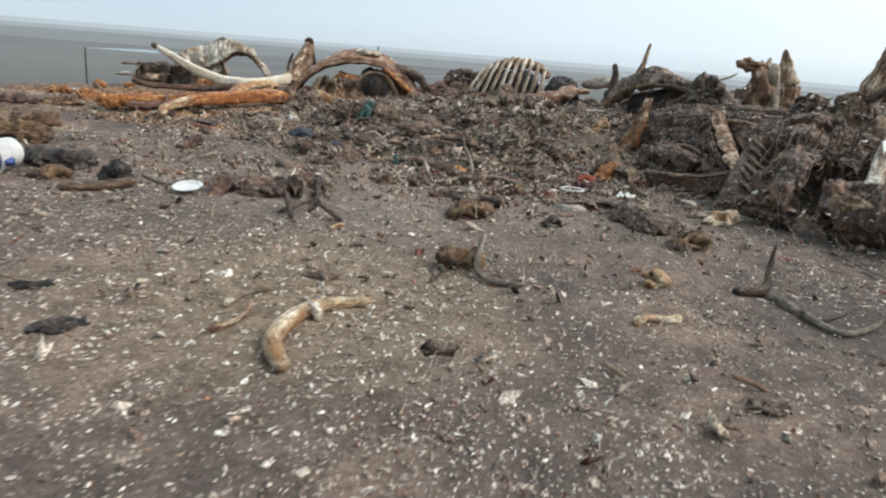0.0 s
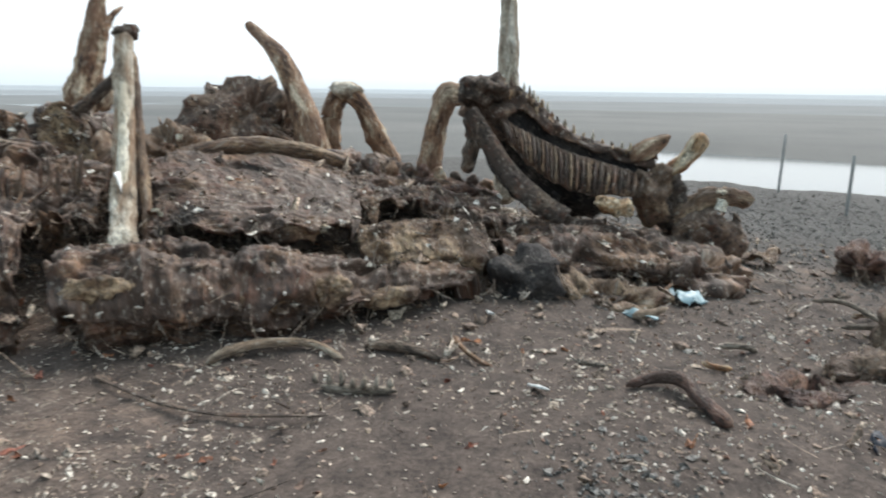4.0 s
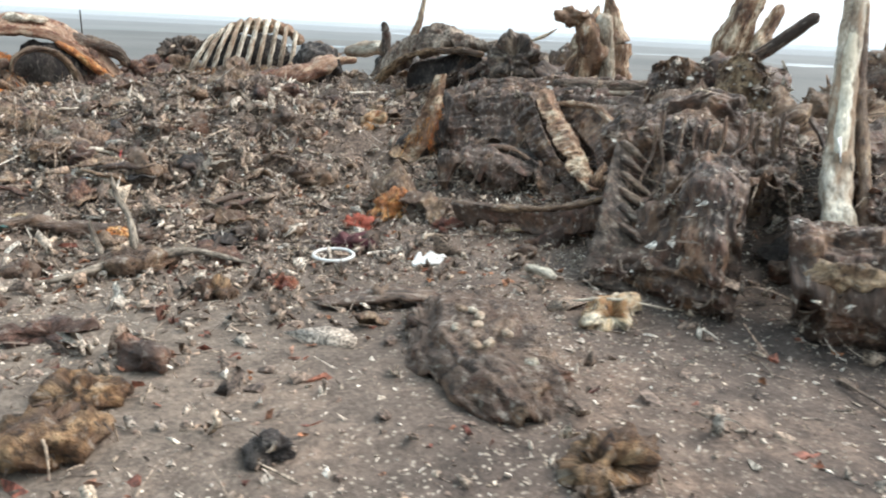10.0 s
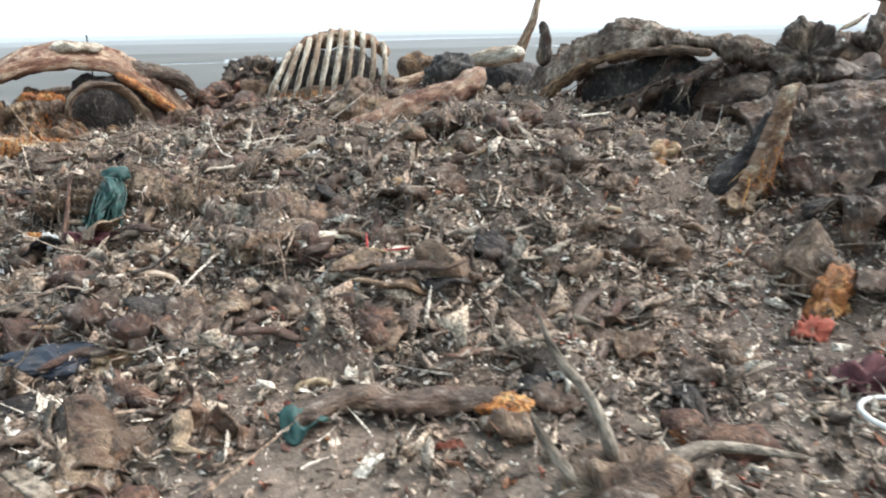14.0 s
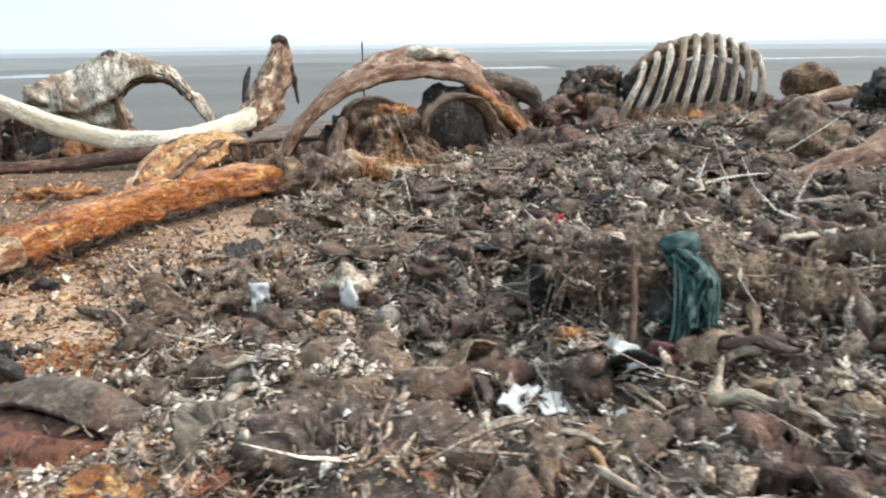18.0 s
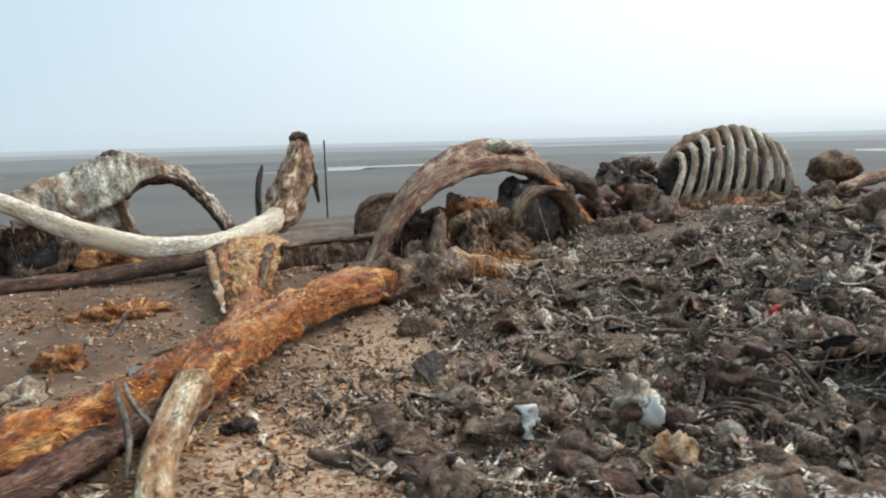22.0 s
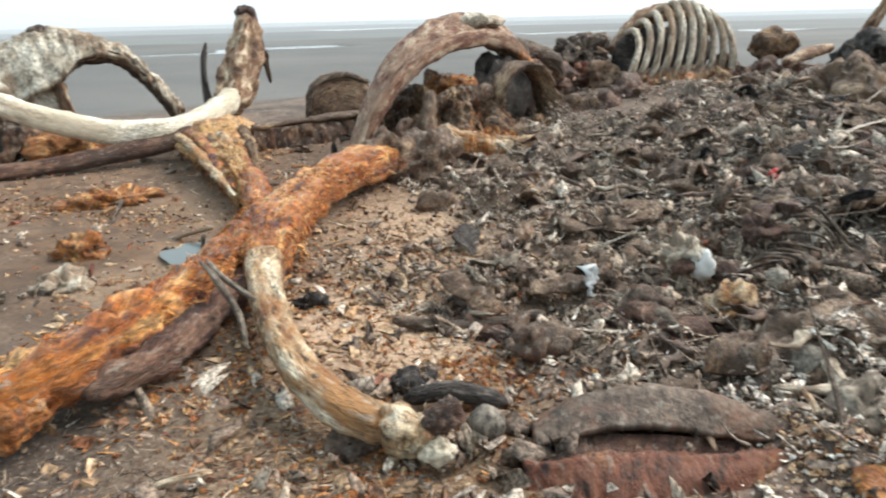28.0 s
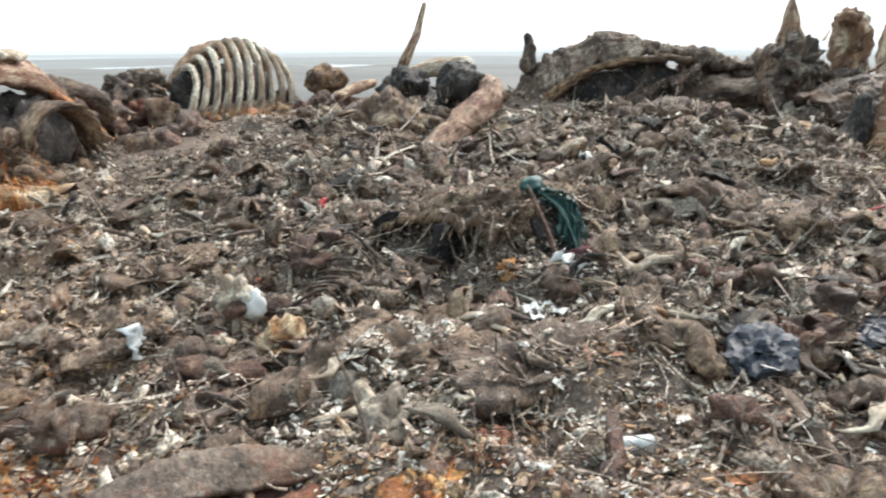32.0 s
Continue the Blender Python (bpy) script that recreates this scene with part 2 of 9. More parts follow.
def plain(name, col, gloss=0.5, vary=0.35, scale=12.0, dirt=0.3, **more):
    """Plastic, cloth and painted things, soiled in patches."""
    m, nt, bs = shader(name)
    tc = nt.nodes.new("ShaderNodeTexCoord")
    n1 = node(nt, "ShaderNodeTexNoise", Scale=scale, Detail=5.0, Roughness=0.65)
    nt.links.new(tc.outputs["Object"], n1.inputs["Vector"])
    tone = ramp(nt, n1.outputs["Fac"], [(0.3, (1 - vary, 1 - vary, 1 - vary)), (0.7, (1.05, 1.05, 1.05))])
    c = mixed(nt, 1.0, col, tone, "MULTIPLY")
    n2 = node(nt, "ShaderNodeTexNoise", Scale=scale * 0.6, Detail=6.0, Roughness=0.7)
    nt.links.new(tc.outputs["Object"], n2.inputs["Vector"])
    mask = ramp(nt, n2.outputs["Fac"], [(0.5, (0, 0, 0)), (0.66, (dirt, dirt, dirt))])
    nt.links.new(mixed(nt, mask, c, (0.07, 0.055, 0.045)), bs.inputs["Base Color"])
    bs.inputs["Roughness"].default_value = gloss
    for key, v in more.items():
        bs.inputs[key.replace("_", " ")].default_value = v
    bp = node(nt, "ShaderNodeBump", Strength=0.25, Distance=0.01)
    nt.links.new(n1.outputs["Fac"], bp.inputs["Height"])
    nt.links.new(bp.outputs[0], bs.inputs["Normal"])
    return m


M_BLEACHED = organic("bleached_bone", [(0.20, 0.15, 0.11), (0.52, 0.46, 0.37), (0.76, 0.71, 0.61)], 6.0, 0.8, 0.5, second=(0.30, 0.20, 0.13), dirt=0.6, fleck=0.5, pits=0.45)
M_WHITEBONE = organic("white_bone", [(0.42, 0.35, 0.26), (0.66, 0.61, 0.50), (0.80, 0.77, 0.68)], 5.0, 0.75, 0.35, second=(0.56, 0.48, 0.36), dirt=0.4, fleck=0.3, pits=0.25)
M_BONE = organic("brown_bone", [(0.085, 0.046, 0.030), (0.33, 0.195, 0.115), (0.74, 0.62, 0.46)], 6.5, 0.7, 0.6, second=(0.25, 0.145, 0.09), fleck=0.55, red=0.5, dirt=0.55, pits=0.55)
M_OLDBONE = organic("dark_old_bone", [(0.045, 0.034, 0.028), (0.12, 0.088, 0.067), (0.27, 0.20, 0.145)], 6.5, 0.8, 0.8, second=(0.085, 0.062, 0.05), fleck=0.5, red=0.7, soil_top=0.35)
M_OILY = organic("oily_orange_bone", [(0.085, 0.013, 0.007), (0.54, 0.155, 0.02), (0.90, 0.50, 0.18)], 7.0, 0.38, 1.0, second=(0.50, 0.15, 0.02), dirt=0.8, fibre=5.0, spec=0.5, fleck=0.55, red=0.8, pits=0.6)
M_TAN = organic("tan_greasy_bone", [(0.24, 0.10, 0.042), (0.56, 0.42, 0.26), (0.82, 0.74, 0.58)], 8.0, 0.6, 0.7, second=(0.40, 0.20, 0.08), dirt=0.6, fibre=6.0, fleck=0.5)
M_HIDE = organic("dark_rotten_hide", [(0.052, 0.032, 0.024), (0.165, 0.104, 0.073), (0.40, 0.265, 0.175)], 6.0, 0.7, 1.0, second=(0.185, 0.11, 0.075), dirt=0.45, fleck=0.7, red=0.9, soil_top=0.55)
M_SLAB = organic("wet_fibrous_hide", [(0.024, 0.014, 0.010), (0.080, 0.046, 0.032), (0.25, 0.150, 0.092)], 4.0, 0.55, 0.55, second=(0.085, 0.053, 0.038), dirt=0.5, fibre=7.0, fleck=0.5, red=0.6, soil_top=0.12, pits=0.7)
M_STRAP = organic("tan_fibrous_hide", [(0.07, 0.040, 0.026), (0.25, 0.155, 0.092), (0.50, 0.36, 0.23)], 5.0, 0.65, 0.9, second=(0.12, 0.074, 0.05), dirt=0.5, fibre=8.0, fleck=0.5, red=0.5, soil_top=0.3, pits=0.6)
M_HIDE_TAN = organic("dried_brown_hide", [(0.10, 0.060, 0.040), (0.29, 0.185, 0.12), (0.54, 0.39, 0.26)], 6.0, 0.7, 1.0, second=(0.22, 0.14, 0.09), dirt=0.5, fleck=0.6, red=0.7, soil_top=0.35)
M_FLESH = organic("dark_red_flesh", [(0.055, 0.026, 0.020), (0.14, 0.068, 0.048), (0.27, 0.15, 0.10)], 6.0, 0.6, 0.9, second=(0.10, 0.062, 0.047), spec=0.4, fleck=0.4)
M_RED = organic("red_flesh", [(0.10, 0.028, 0.02), (0.30, 0.085, 0.048), (0.46, 0.22, 0.13)], 9.0, 0.5, 0.9, dirt=0.6, spec=0.45, second=(0.18, 0.07, 0.045))
M_ORANGE = organic("orange_blubber", [(0.24, 0.07, 0.02), (0.55, 0.19, 0.04), (0.74, 0.43, 0.17)], 12.0, 0.55, 1.0, second=(0.40, 0.15, 0.045), dirt=0.6, fibre=4.0, spec=0.45, fleck=0.4)
M_RAW = organic("raw_brown_skin", [(0.07, 0.022, 0.013), (0.17, 0.055, 0.027), (0.32, 0.16, 0.08)], 6.0, 0.5, 0.6, second=(0.16, 0.06, 0.035), dirt=0.5, fleck=0.3)
M_LEATHER = organic("brown_leather", [(0.055, 0.040, 0.031), (0.115, 0.083, 0.063), (0.18, 0.132, 0.10)], 5.0, 0.5, 0.5, second=(0.20, 0.09, 0.05), dirt=0.4, fleck=0.25, red=0.7, pits=0.4)
# black for baleen and rot, and for shade put into hollows and gaps
M_BLACK = organic("black_baleen_and_shade", [(0.020, 0.017, 0.017), (0.045, 0.038, 0.036), (0.09, 0.075, 0.066)], 5.0, 0.65, 0.8, dirt=0.4)
M_FLAP = organic("orange_tan_skin", [(0.26, 0.085, 0.03), (0.58, 0.28, 0.09), (0.80, 0.58, 0.33)], 7.0, 0.5, 0.9, second=(0.60, 0.34, 0.13), dirt=0.5, fibre=6.0, spec=0.4, fleck=0.5, red=0.4)
M_BROW = organic("weathered_brow_bone", [(0.070, 0.048, 0.037), (0.19, 0.14, 0.107), (0.42, 0.34, 0.27)], 5.0, 0.8, 0.7, second=(0.13, 0.095, 0.073), dirt=0.5, fleck=0.5, red=0.5, pits=0.6)
M_PORE = organic("porous_brown_bone", [(0.085, 0.045, 0.028), (0.24, 0.135, 0.068), (0.42, 0.28, 0.16)], 9.0, 0.75, 1.0, second=(0.14, 0.088, 0.06), dirt=0.7, fibre=5.0, fleck=0.4)
M_REDBONE = organic("red_brown_bone", [(0.11, 0.045, 0.03), (0.26, 0.13, 0.082), (0.54, 0.42, 0.31)], 7.0, 0.65, 0.6, second=(0.33, 0.21, 0.14), dirt=0.45, fleck=0.6, red=0.6, pits=0.5)
M_WOOD = organic("grey_driftwood", [(0.10, 0.08, 0.062), (0.21, 0.175, 0.14), (0.32, 0.275, 0.225)], 5.0, 0.85, 0.5, dirt=0.5)
M_STONE = organic("round_grey_stone", [(0.13, 0.115, 0.10), (0.21, 0.185, 0.155), (0.28, 0.25, 0.21)], 6.0, 0.8, 0.4, dirt=0.5)
M_SCRAPS = loose("scraps", [(0.075, 0.055, 0.044), (0.185, 0.135, 0.102), (0.30, 0.222, 0.165), (0.105, 0.078, 0.063), (0.46, 0.37, 0.28), (0.14, 0.104, 0.083), (0.62, 0.55, 0.46), (0.22, 0.165, 0.126)], gloss=0.65, scale=70)
M_FIBRE = loose("hanging_fibres", [(0.085, 0.064, 0.052), (0.23, 0.17, 0.125), (0.13, 0.097, 0.077), (0.40, 0.31, 0.23), (0.11, 0.083, 0.068)], gloss=0.6)
M_REDBITS = loose("red_scraps", [(0.15, 0.042, 0.03), (0.24, 0.10, 0.06), (0.10, 0.042, 0.033), (0.30, 0.13, 0.06), (0.20, 0.12, 0.09)], gloss=0.6)
M_CLODS = loose("clods", [(0.09, 0.066, 0.054), (0.20, 0.145, 0.11), (0.13, 0.095, 0.076), (0.32, 0.235, 0.175), (0.17, 0.125, 0.10)], scale=60, gloss=0.7)
M_CHIPS = loose("pale_chips", [(0.54, 0.49, 0.42), (0.34, 0.27, 0.21), (0.70, 0.66, 0.59), (0.22, 0.15, 0.105), (0.50, 0.45, 0.39), (0.17, 0.09, 0.06), (0.60, 0.56, 0.5)], scale=60)
M_FLECKS = loose("soil_flecks", [(0.46, 0.40, 0.33), (0.30, 0.235, 0.175), (0.64, 0.58, 0.50), (0.19, 0.135, 0.10), (0.33, 0.28, 0.23), (0.16, 0.095, 0.07), (0.42, 0.37, 0.31)], scale=60)
M_FATCRUMB = loose("fat_crumbs", [(0.32, 0.20, 0.11), (0.45, 0.33, 0.21), (0.20, 0.10, 0.055), (0.12, 0.075, 0.05), (0.38, 0.26, 0.15)])
M_FATFIBRE = loose("fat_fibres", [(0.45, 0.14, 0.03), (0.26, 0.07, 0.02), (0.62, 0.30, 0.09), (0.18, 0.05, 0.025), (0.60, 0.42, 0.22)])
M_GRAVEL = loose("gravel", [(0.10, 0.093, 0.086), (0.17, 0.158, 0.145), (0.13, 0.12, 0.11), (0.24, 0.225, 0.205), (0.11, 0.10, 0.092)], scale=60)
M_WHITE = plain("white_plastic", (0.72, 0.71, 0.68), 0.4, 0.25, 14, 0.35)
M_CLEAR = plain("milky_plastic", (0.50, 0.52, 0.52), 0.3, 0.3, 16, 0.4)
M_REDCAP = plain("red_plastic", (0.5, 0.03, 0.03), 0.4, 0.2)
M_GREEN = plain("green_net", (0.022, 0.085, 0.075), 0.6, 0.6, 40.0, 0.5)
M_BLUE = plain("pale_blue_plastic", (0.30, 0.42, 0.45), 0.4, 0.3, 14, 0.5)
M_DEEPBLUE = plain("blue_plastic", (0.04, 0.07, 0.26), 0.4, 0.3)
M_BAG = plain("black_blue_plastic_bag", (0.02, 0.026, 0.042), 0.55, 0.5, 24, 0.5)
M_CLOTH = plain("soiled_red_cloth", (0.38, 0.09, 0.055), 0.9, 0.45, 24, 0.5)
M_MAROON = plain("maroon_netting", (0.10, 0.03, 0.035), 0.9, 0.4, 24, 0.4)
M_POLE = plain("dark_weathered_pole", (0.05, 0.045, 0.04), 0.8, 0.4)
M_PALEPOLE = plain("grey_weathered_pole", (0.34, 0.33, 0.31), 0.8, 0.4)
M_PAPER = plain("white_label", (0.80, 0.79, 0.76), 0.6, 0.1, 10, 0.15)
M_INK = plain("black_ink", (0.02, 0.02, 0.02), 0.6, 0.1)


def ground_material():
    m, nt, bs = shader("trampled_soil")
    tc = nt.nodes.new("ShaderNodeTexCoord")
    co = tc.outputs["Object"]
    n1 = node(nt, "ShaderNodeTexNoise", Scale=0.9, Detail=8.0, Roughness=0.62)
    n2 = node(nt, "ShaderNodeTexNoise", Scale=7.0, Detail=8.0, Roughness=0.7)
    n3 = node(nt, "ShaderNodeTexNoise", Scale=42.0, Detail=5.0, Roughness=0.72)
    for n in (n1, n2, n3):
        nt.links.new(co, n.inputs["Vector"])
    soil = ramp(nt, n1.outputs["Fac"], [(0.36, (0.068, 0.055, 0.049)), (0.5, (0.122, 0.097, 0.083)), (0.64, (0.205, 0.150, 0.118))])
    mid = ramp(nt, n2.outputs["Fac"], [(0.32, (0.55, 0.52, 0.5)), (0.66, (1.35, 1.3, 1.25))])
    col = mixed(nt, 0.9, soil, mid, "MULTIPLY")
    grit = ramp(nt, n3.outputs["Fac"], [(0.34, (0.5, 0.48, 0.47)), (0.66, (1.45, 1.42, 1.38))])
    col = mixed(nt, 0.8, col, grit, "MULTIPLY")
    # pale flecks of bone trodden into the soil
    fleck = node(nt, "ShaderNodeTexVoronoi", Scale=30.0, Randomness=1.0)
    warp = mixed(nt, 0.06, co, n2.outputs["Color"])
    nt.links.new(warp, fleck.inputs["Vector"])
    dots = ramp(nt, fleck.outputs["Distance"], [(0.17, (1, 1, 1)), (0.26, (0, 0, 0))])
    thin = node(nt, "ShaderNodeTexNoise", Scale=2.3, Detail=6.0, Roughness=0.7)
    nt.links.new(co, thin.inputs["Vector"])
    gate = ramp(nt, thin.outputs["Fac"], [(0.40, (0, 0, 0)), (0.52, (0.8, 0.8, 0.8))])
    col = mixed(nt, mixed(nt, 1.0, dots, gate, "MULTIPLY"), col, (0.42, 0.36, 0.29))
    # reddish-brown and fatty stains, and patches of darker and paler soil
    sep = nt.nodes.new("ShaderNodeSeparateXYZ")
    nt.links.new(co, sep.inputs[0])

    def patch(cx, cy, r0, r1, warp=1.4):
        v = nt.nodes.new("ShaderNodeVectorMath")
        v.operation = "DISTANCE"
        nt.links.new(co, v.inputs[0])
        v.inputs[1].default_value = (cx, cy, 0)
        add = nt.nodes.new("ShaderNodeMath")
        add.operation = "MULTIPLY_ADD"
        nt.links.new(n2.outputs["Fac"], add.inputs[0])
        add.inputs[1].default_value = warp * 2
        nt.links.new(v.outputs["Value"], add.inputs[2])
        mr = node(nt, "ShaderNodeMapRange", From_Min=r0 + warp, From_Max=r1 + warp, To_Min=1.0, To_Max=0.0)
        nt.links.new(add.outputs[0], mr.inputs["Value"])
        return mr.outputs["Result"]

    # darker soil colour over a patch at x 4.9, y 3.4
    greasy = ramp(nt, n2.outputs["Fac"], [(0.35, (0.052, 0.041, 0.036)), (0.65, (0.125, 0.097, 0.082))])
    greasy = mixed(nt, 0.8, greasy, grit, "MULTIPLY")
    col = mixed(nt, patch(4.9, 3.4, 2.2, 3.4, 1.0), col, greasy)
    # paler soil colour over a patch at x -0.3, y 6.9
    pale_soil = ramp(nt, n2.outputs["Fac"], [(0.34, (0.105, 0.084, 0.070)), (0.5, (0.17, 0.138, 0.112)), (0.66, (0.25, 0.205, 0.167))])
    pale_soil = mixed(nt, 0.85, pale_soil, grit, "MULTIPLY")
    col = mixed(nt, patch(-0.3, 6.9, 1.0, 2.6, 1.0), col, pale_soil)
    tawny = ramp(nt, n2.outputs["Fac"], [(0.34, (0.095, 0.070, 0.051)), (0.5, (0.19, 0.145, 0.10)), (0.66, (0.31, 0.245, 0.172))])
    tawny = mixed(nt, 0.85, tawny, grit, "MULTIPLY")
    col = mixed(nt, patch(-0.6, 3.7, 0.4, 1.6, 1.1), col, tawny)
    rot_soil = ramp(nt, n3.outputs["Fac"], [(0.38, (0.070, 0.052, 0.043)), (0.58, (0.19, 0.142, 0.112)), (0.7, (0.36, 0.28, 0.22))])
    col = mixed(nt, patch(0.7, 12.0, 2.7, 3.7, 0.8), col, rot_soil)
    peat = ramp(nt, n3.outputs["Fac"], [(0.38, (0.030, 0.022, 0.018)), (0.58, (0.085, 0.060, 0.046)), (0.7, (0.19, 0.14, 0.11))])
    col = mixed(nt, patch(3.1, 11.5, 0.8, 1.6, 0.8), col, peat)
    col = mixed(nt, patch(3.6, 9.2, 0.5, 1.2, 0.8), col, peat)
    fat = ramp(nt, n3.outputs["Fac"], [(0.33, (0.22, 0.105, 0.06)), (0.48, (0.47, 0.32, 0.21)), (0.65, (0.66, 0.53, 0.40))])
    col = mixed(nt, patch(-3.68, 12.95, 0.55, 1.0, 0.9), col, fat)
    col = mixed(nt, patch(-3.2, 13.9, 0.3, 0.9, 0.9), col, fat)
    thin_fat = nt.nodes.new("ShaderNodeMath")
    thin_fat.operation = "MULTIPLY"
    thin_fat.inputs[1].default_value = 0.3
    nt.links.new(patch(-4.3, 12.2, 0.5, 1.2, 1.1), thin_fat.inputs[0])
    col = mixed(nt, thin_fat.outputs[0], col, fat)
    ochre = ramp(nt, n3.outputs["Fac"], [(0.36, (0.085, 0.04, 0.022)), (0.5, (0.22, 0.125, 0.062)), (0.64, (0.40, 0.27, 0.14))])
    thin_ochre = nt.nodes.new("ShaderNodeMath")
    thin_ochre.operation = "MULTIPLY"
    thin_ochre.inputs[1].default_value = 0.6
    nt.links.new(patch(-4.05, 11.7, 0.3, 1.0, 0.9), thin_ochre.inputs[0])
    col = mixed(nt, thin_ochre.outputs[0], col, ochre)
    mud = ramp(nt, n1.outputs["Fac"], [(0.44, (0.042, 0.038, 0.035)), (0.52, (0.13, 0.10, 0.08)), (0.60, (0.27, 0.205, 0.15))])
    mud = mixed(nt, 0.85, mud, grit, "MULTIPLY")
    col = mixed(nt, patch(-5.9, 14.0, 1.6, 2.6, 0.9), col, mud)
    rusty = ramp(nt, n2.outputs["Fac"], [(0.35, (0.10, 0.065, 0.045)), (0.65, (0.26, 0.15, 0.085))])
    half = nt.nodes.new("ShaderNodeMath")
    half.operation = "MULTIPLY"
    half.inputs[1].default_value = 0.6
    nt.links.new(patch(-4.6, 15.6, 1.6, 3.4, 1.2), half.inputs[0])
    col = mixed(nt, half.outputs[0], col, rusty)
    # grey gravel to the east, the tundra of the plain, and haze painted over it
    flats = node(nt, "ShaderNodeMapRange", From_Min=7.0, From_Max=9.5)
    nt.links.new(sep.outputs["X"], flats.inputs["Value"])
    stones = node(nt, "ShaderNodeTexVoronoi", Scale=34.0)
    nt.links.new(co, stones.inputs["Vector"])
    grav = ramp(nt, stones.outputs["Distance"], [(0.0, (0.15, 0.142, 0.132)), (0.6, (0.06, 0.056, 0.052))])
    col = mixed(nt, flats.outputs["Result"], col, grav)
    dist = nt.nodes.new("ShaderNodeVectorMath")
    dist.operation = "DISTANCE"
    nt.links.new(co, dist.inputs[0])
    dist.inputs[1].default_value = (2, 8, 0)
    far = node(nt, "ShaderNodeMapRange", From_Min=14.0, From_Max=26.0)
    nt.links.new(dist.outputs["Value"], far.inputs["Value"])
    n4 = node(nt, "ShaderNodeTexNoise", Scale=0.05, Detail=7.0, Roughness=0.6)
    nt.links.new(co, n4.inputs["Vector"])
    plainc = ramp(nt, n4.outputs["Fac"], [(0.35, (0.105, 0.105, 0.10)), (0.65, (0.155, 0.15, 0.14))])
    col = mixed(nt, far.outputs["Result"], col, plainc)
    # distance haze mixed into the base colour from 40 m out
    haze_far = node(nt, "ShaderNodeMapRange", From_Min=40.0, From_Max=600.0)
    nt.links.new(dist.outputs["Value"], haze_far.inputs["Value"])
    col = mixed(nt, haze_far.outputs["Result"], col, (0.235, 0.25, 0.255))
    nt.links.new(col, bs.inputs["Base Color"])
    bs.inputs["Roughness"].default_value = 0.88
    bs.inputs["Specular IOR Level"].default_value = 0.25
    b1 = node(nt, "ShaderNodeBump", Strength=0.7, Distance=0.03)
    nt.links.new(n2.outputs["Fac"], b1.inputs["Height"])
    b2 = node(nt, "ShaderNodeBump", Strength=0.6, Distance=0.008)
    nt.links.new(n3.outputs["Fac"], b2.inputs["Height"])
    nt.links.new(b1.outputs[0], b2.inputs["Normal"])
    nt.links.new(b2.outputs[0], bs.inputs["Normal"])
    return m


def water_material():
    m, nt, bs = shader("still_lagoon_water")
    tc = nt.nodes.new("ShaderNodeTexCoord")
    n = node(nt, "ShaderNodeTexNoise", Scale=1.5, Detail=3.0)
    nt.links.new(tc.outputs["Object"], n.inputs["Vector"])
    bs.inputs["Base Color"].default_value = (0.10, 0.12, 0.12, 1)
    bs.inputs["Roughness"].default_value = 0.12
    bs.inputs["IOR"].default_value = 1.33
    bp = node(nt, "ShaderNodeBump", Strength=0.06, Distance=0.05)
    nt.links.new(n.outputs["Fac"], bp.inputs["Height"])
    nt.links.new(bp.outputs[0], bs.inputs["Normal"])
    return m


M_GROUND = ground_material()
M_WATER = water_material()


# ---- building blocks ----
def mesh_data(name, V, F, material, grain=None, flat=False):
    V = np.asarray(V, float)
    me = bpy.data.meshes.new(name)
    me.from_pydata(V.tolist(), [], F if isinstance(F, list) else F.tolist())
    if not flat:
        me.polygons.foreach_set("use_smooth", np.ones(len(me.polygons), bool))
    at = me.attributes.new("grain", "FLOAT_VECTOR", "POINT")
    at.data.foreach_set("vector", np.asarray(V if grain is None else grain, np.float32).ravel())
    me.materials.append(material)
    me.update()
    return me


def thing(name, shape, material, label, category, group="", kind="", flat=False):
    """One mesh as a thing, with its origin at its base."""
    V, F, *gr = shape
    V = np.asarray(V, float)
    low = V[:, 2].min()
    base = np.array([V[:, 0].mean(), V[:, 1].mean(), low])
    ob = new(name, mesh_data(name, V - base, F, material, gr[0] if gr else None, flat))
    ob.location = base
    return tagged(ob, label, category, group, kind)


def holder(name, base, label, category, group="", kind=""):
    ob = new(name)
    ob.empty_display_size = 0.1
    ob.location = base
    return tagged(ob, label, category, group, kind)


def part(name, shape, material, parent, label="", flat=False):
    V, F, *gr = shape
    V = np.asarray(V, float)
    root = parent
    off = np.zeros(3)
    while root is not None:
        off = off + np.array(root.location)
        root = root.parent
    mid = np.array([V[:, 0].mean(), V[:, 1].mean(), V[:, 2].min()])
    ob = new(name, mesh_data(name, V - mid, F, material, gr[0] if gr else None, flat))
    ob.parent = parent
    ob.location = mid - off
    if label:
        tagged(ob, label)
    return ob


def curve(pts, step):
    """A smooth line through the points, with its parameter."""
    P = np.asarray(pts, float)
    ext = np.vstack([2 * P[0] - P[1], P, 2 * P[-1] - P[-2]])
    out, par = [], []
    for i in range(len(P) - 1):
        a, b, c, d = ext[i:i + 4]
        n = max(2, int(np.linalg.norm(c - b) / step))
        for s in np.linspace(0, 1, n, endpoint=False):
            out.append(0.5 * ((2 * b) + (c - a) * s + (2 * a - 5 * b + 4 * c - d) * s ** 2 + (3 * b - a - 3 * c + d) * s ** 3))
            par.append(i + s)
    out.append(P[-1])
    par.append(len(P) - 1)
    return np.array(out), np.array(par)


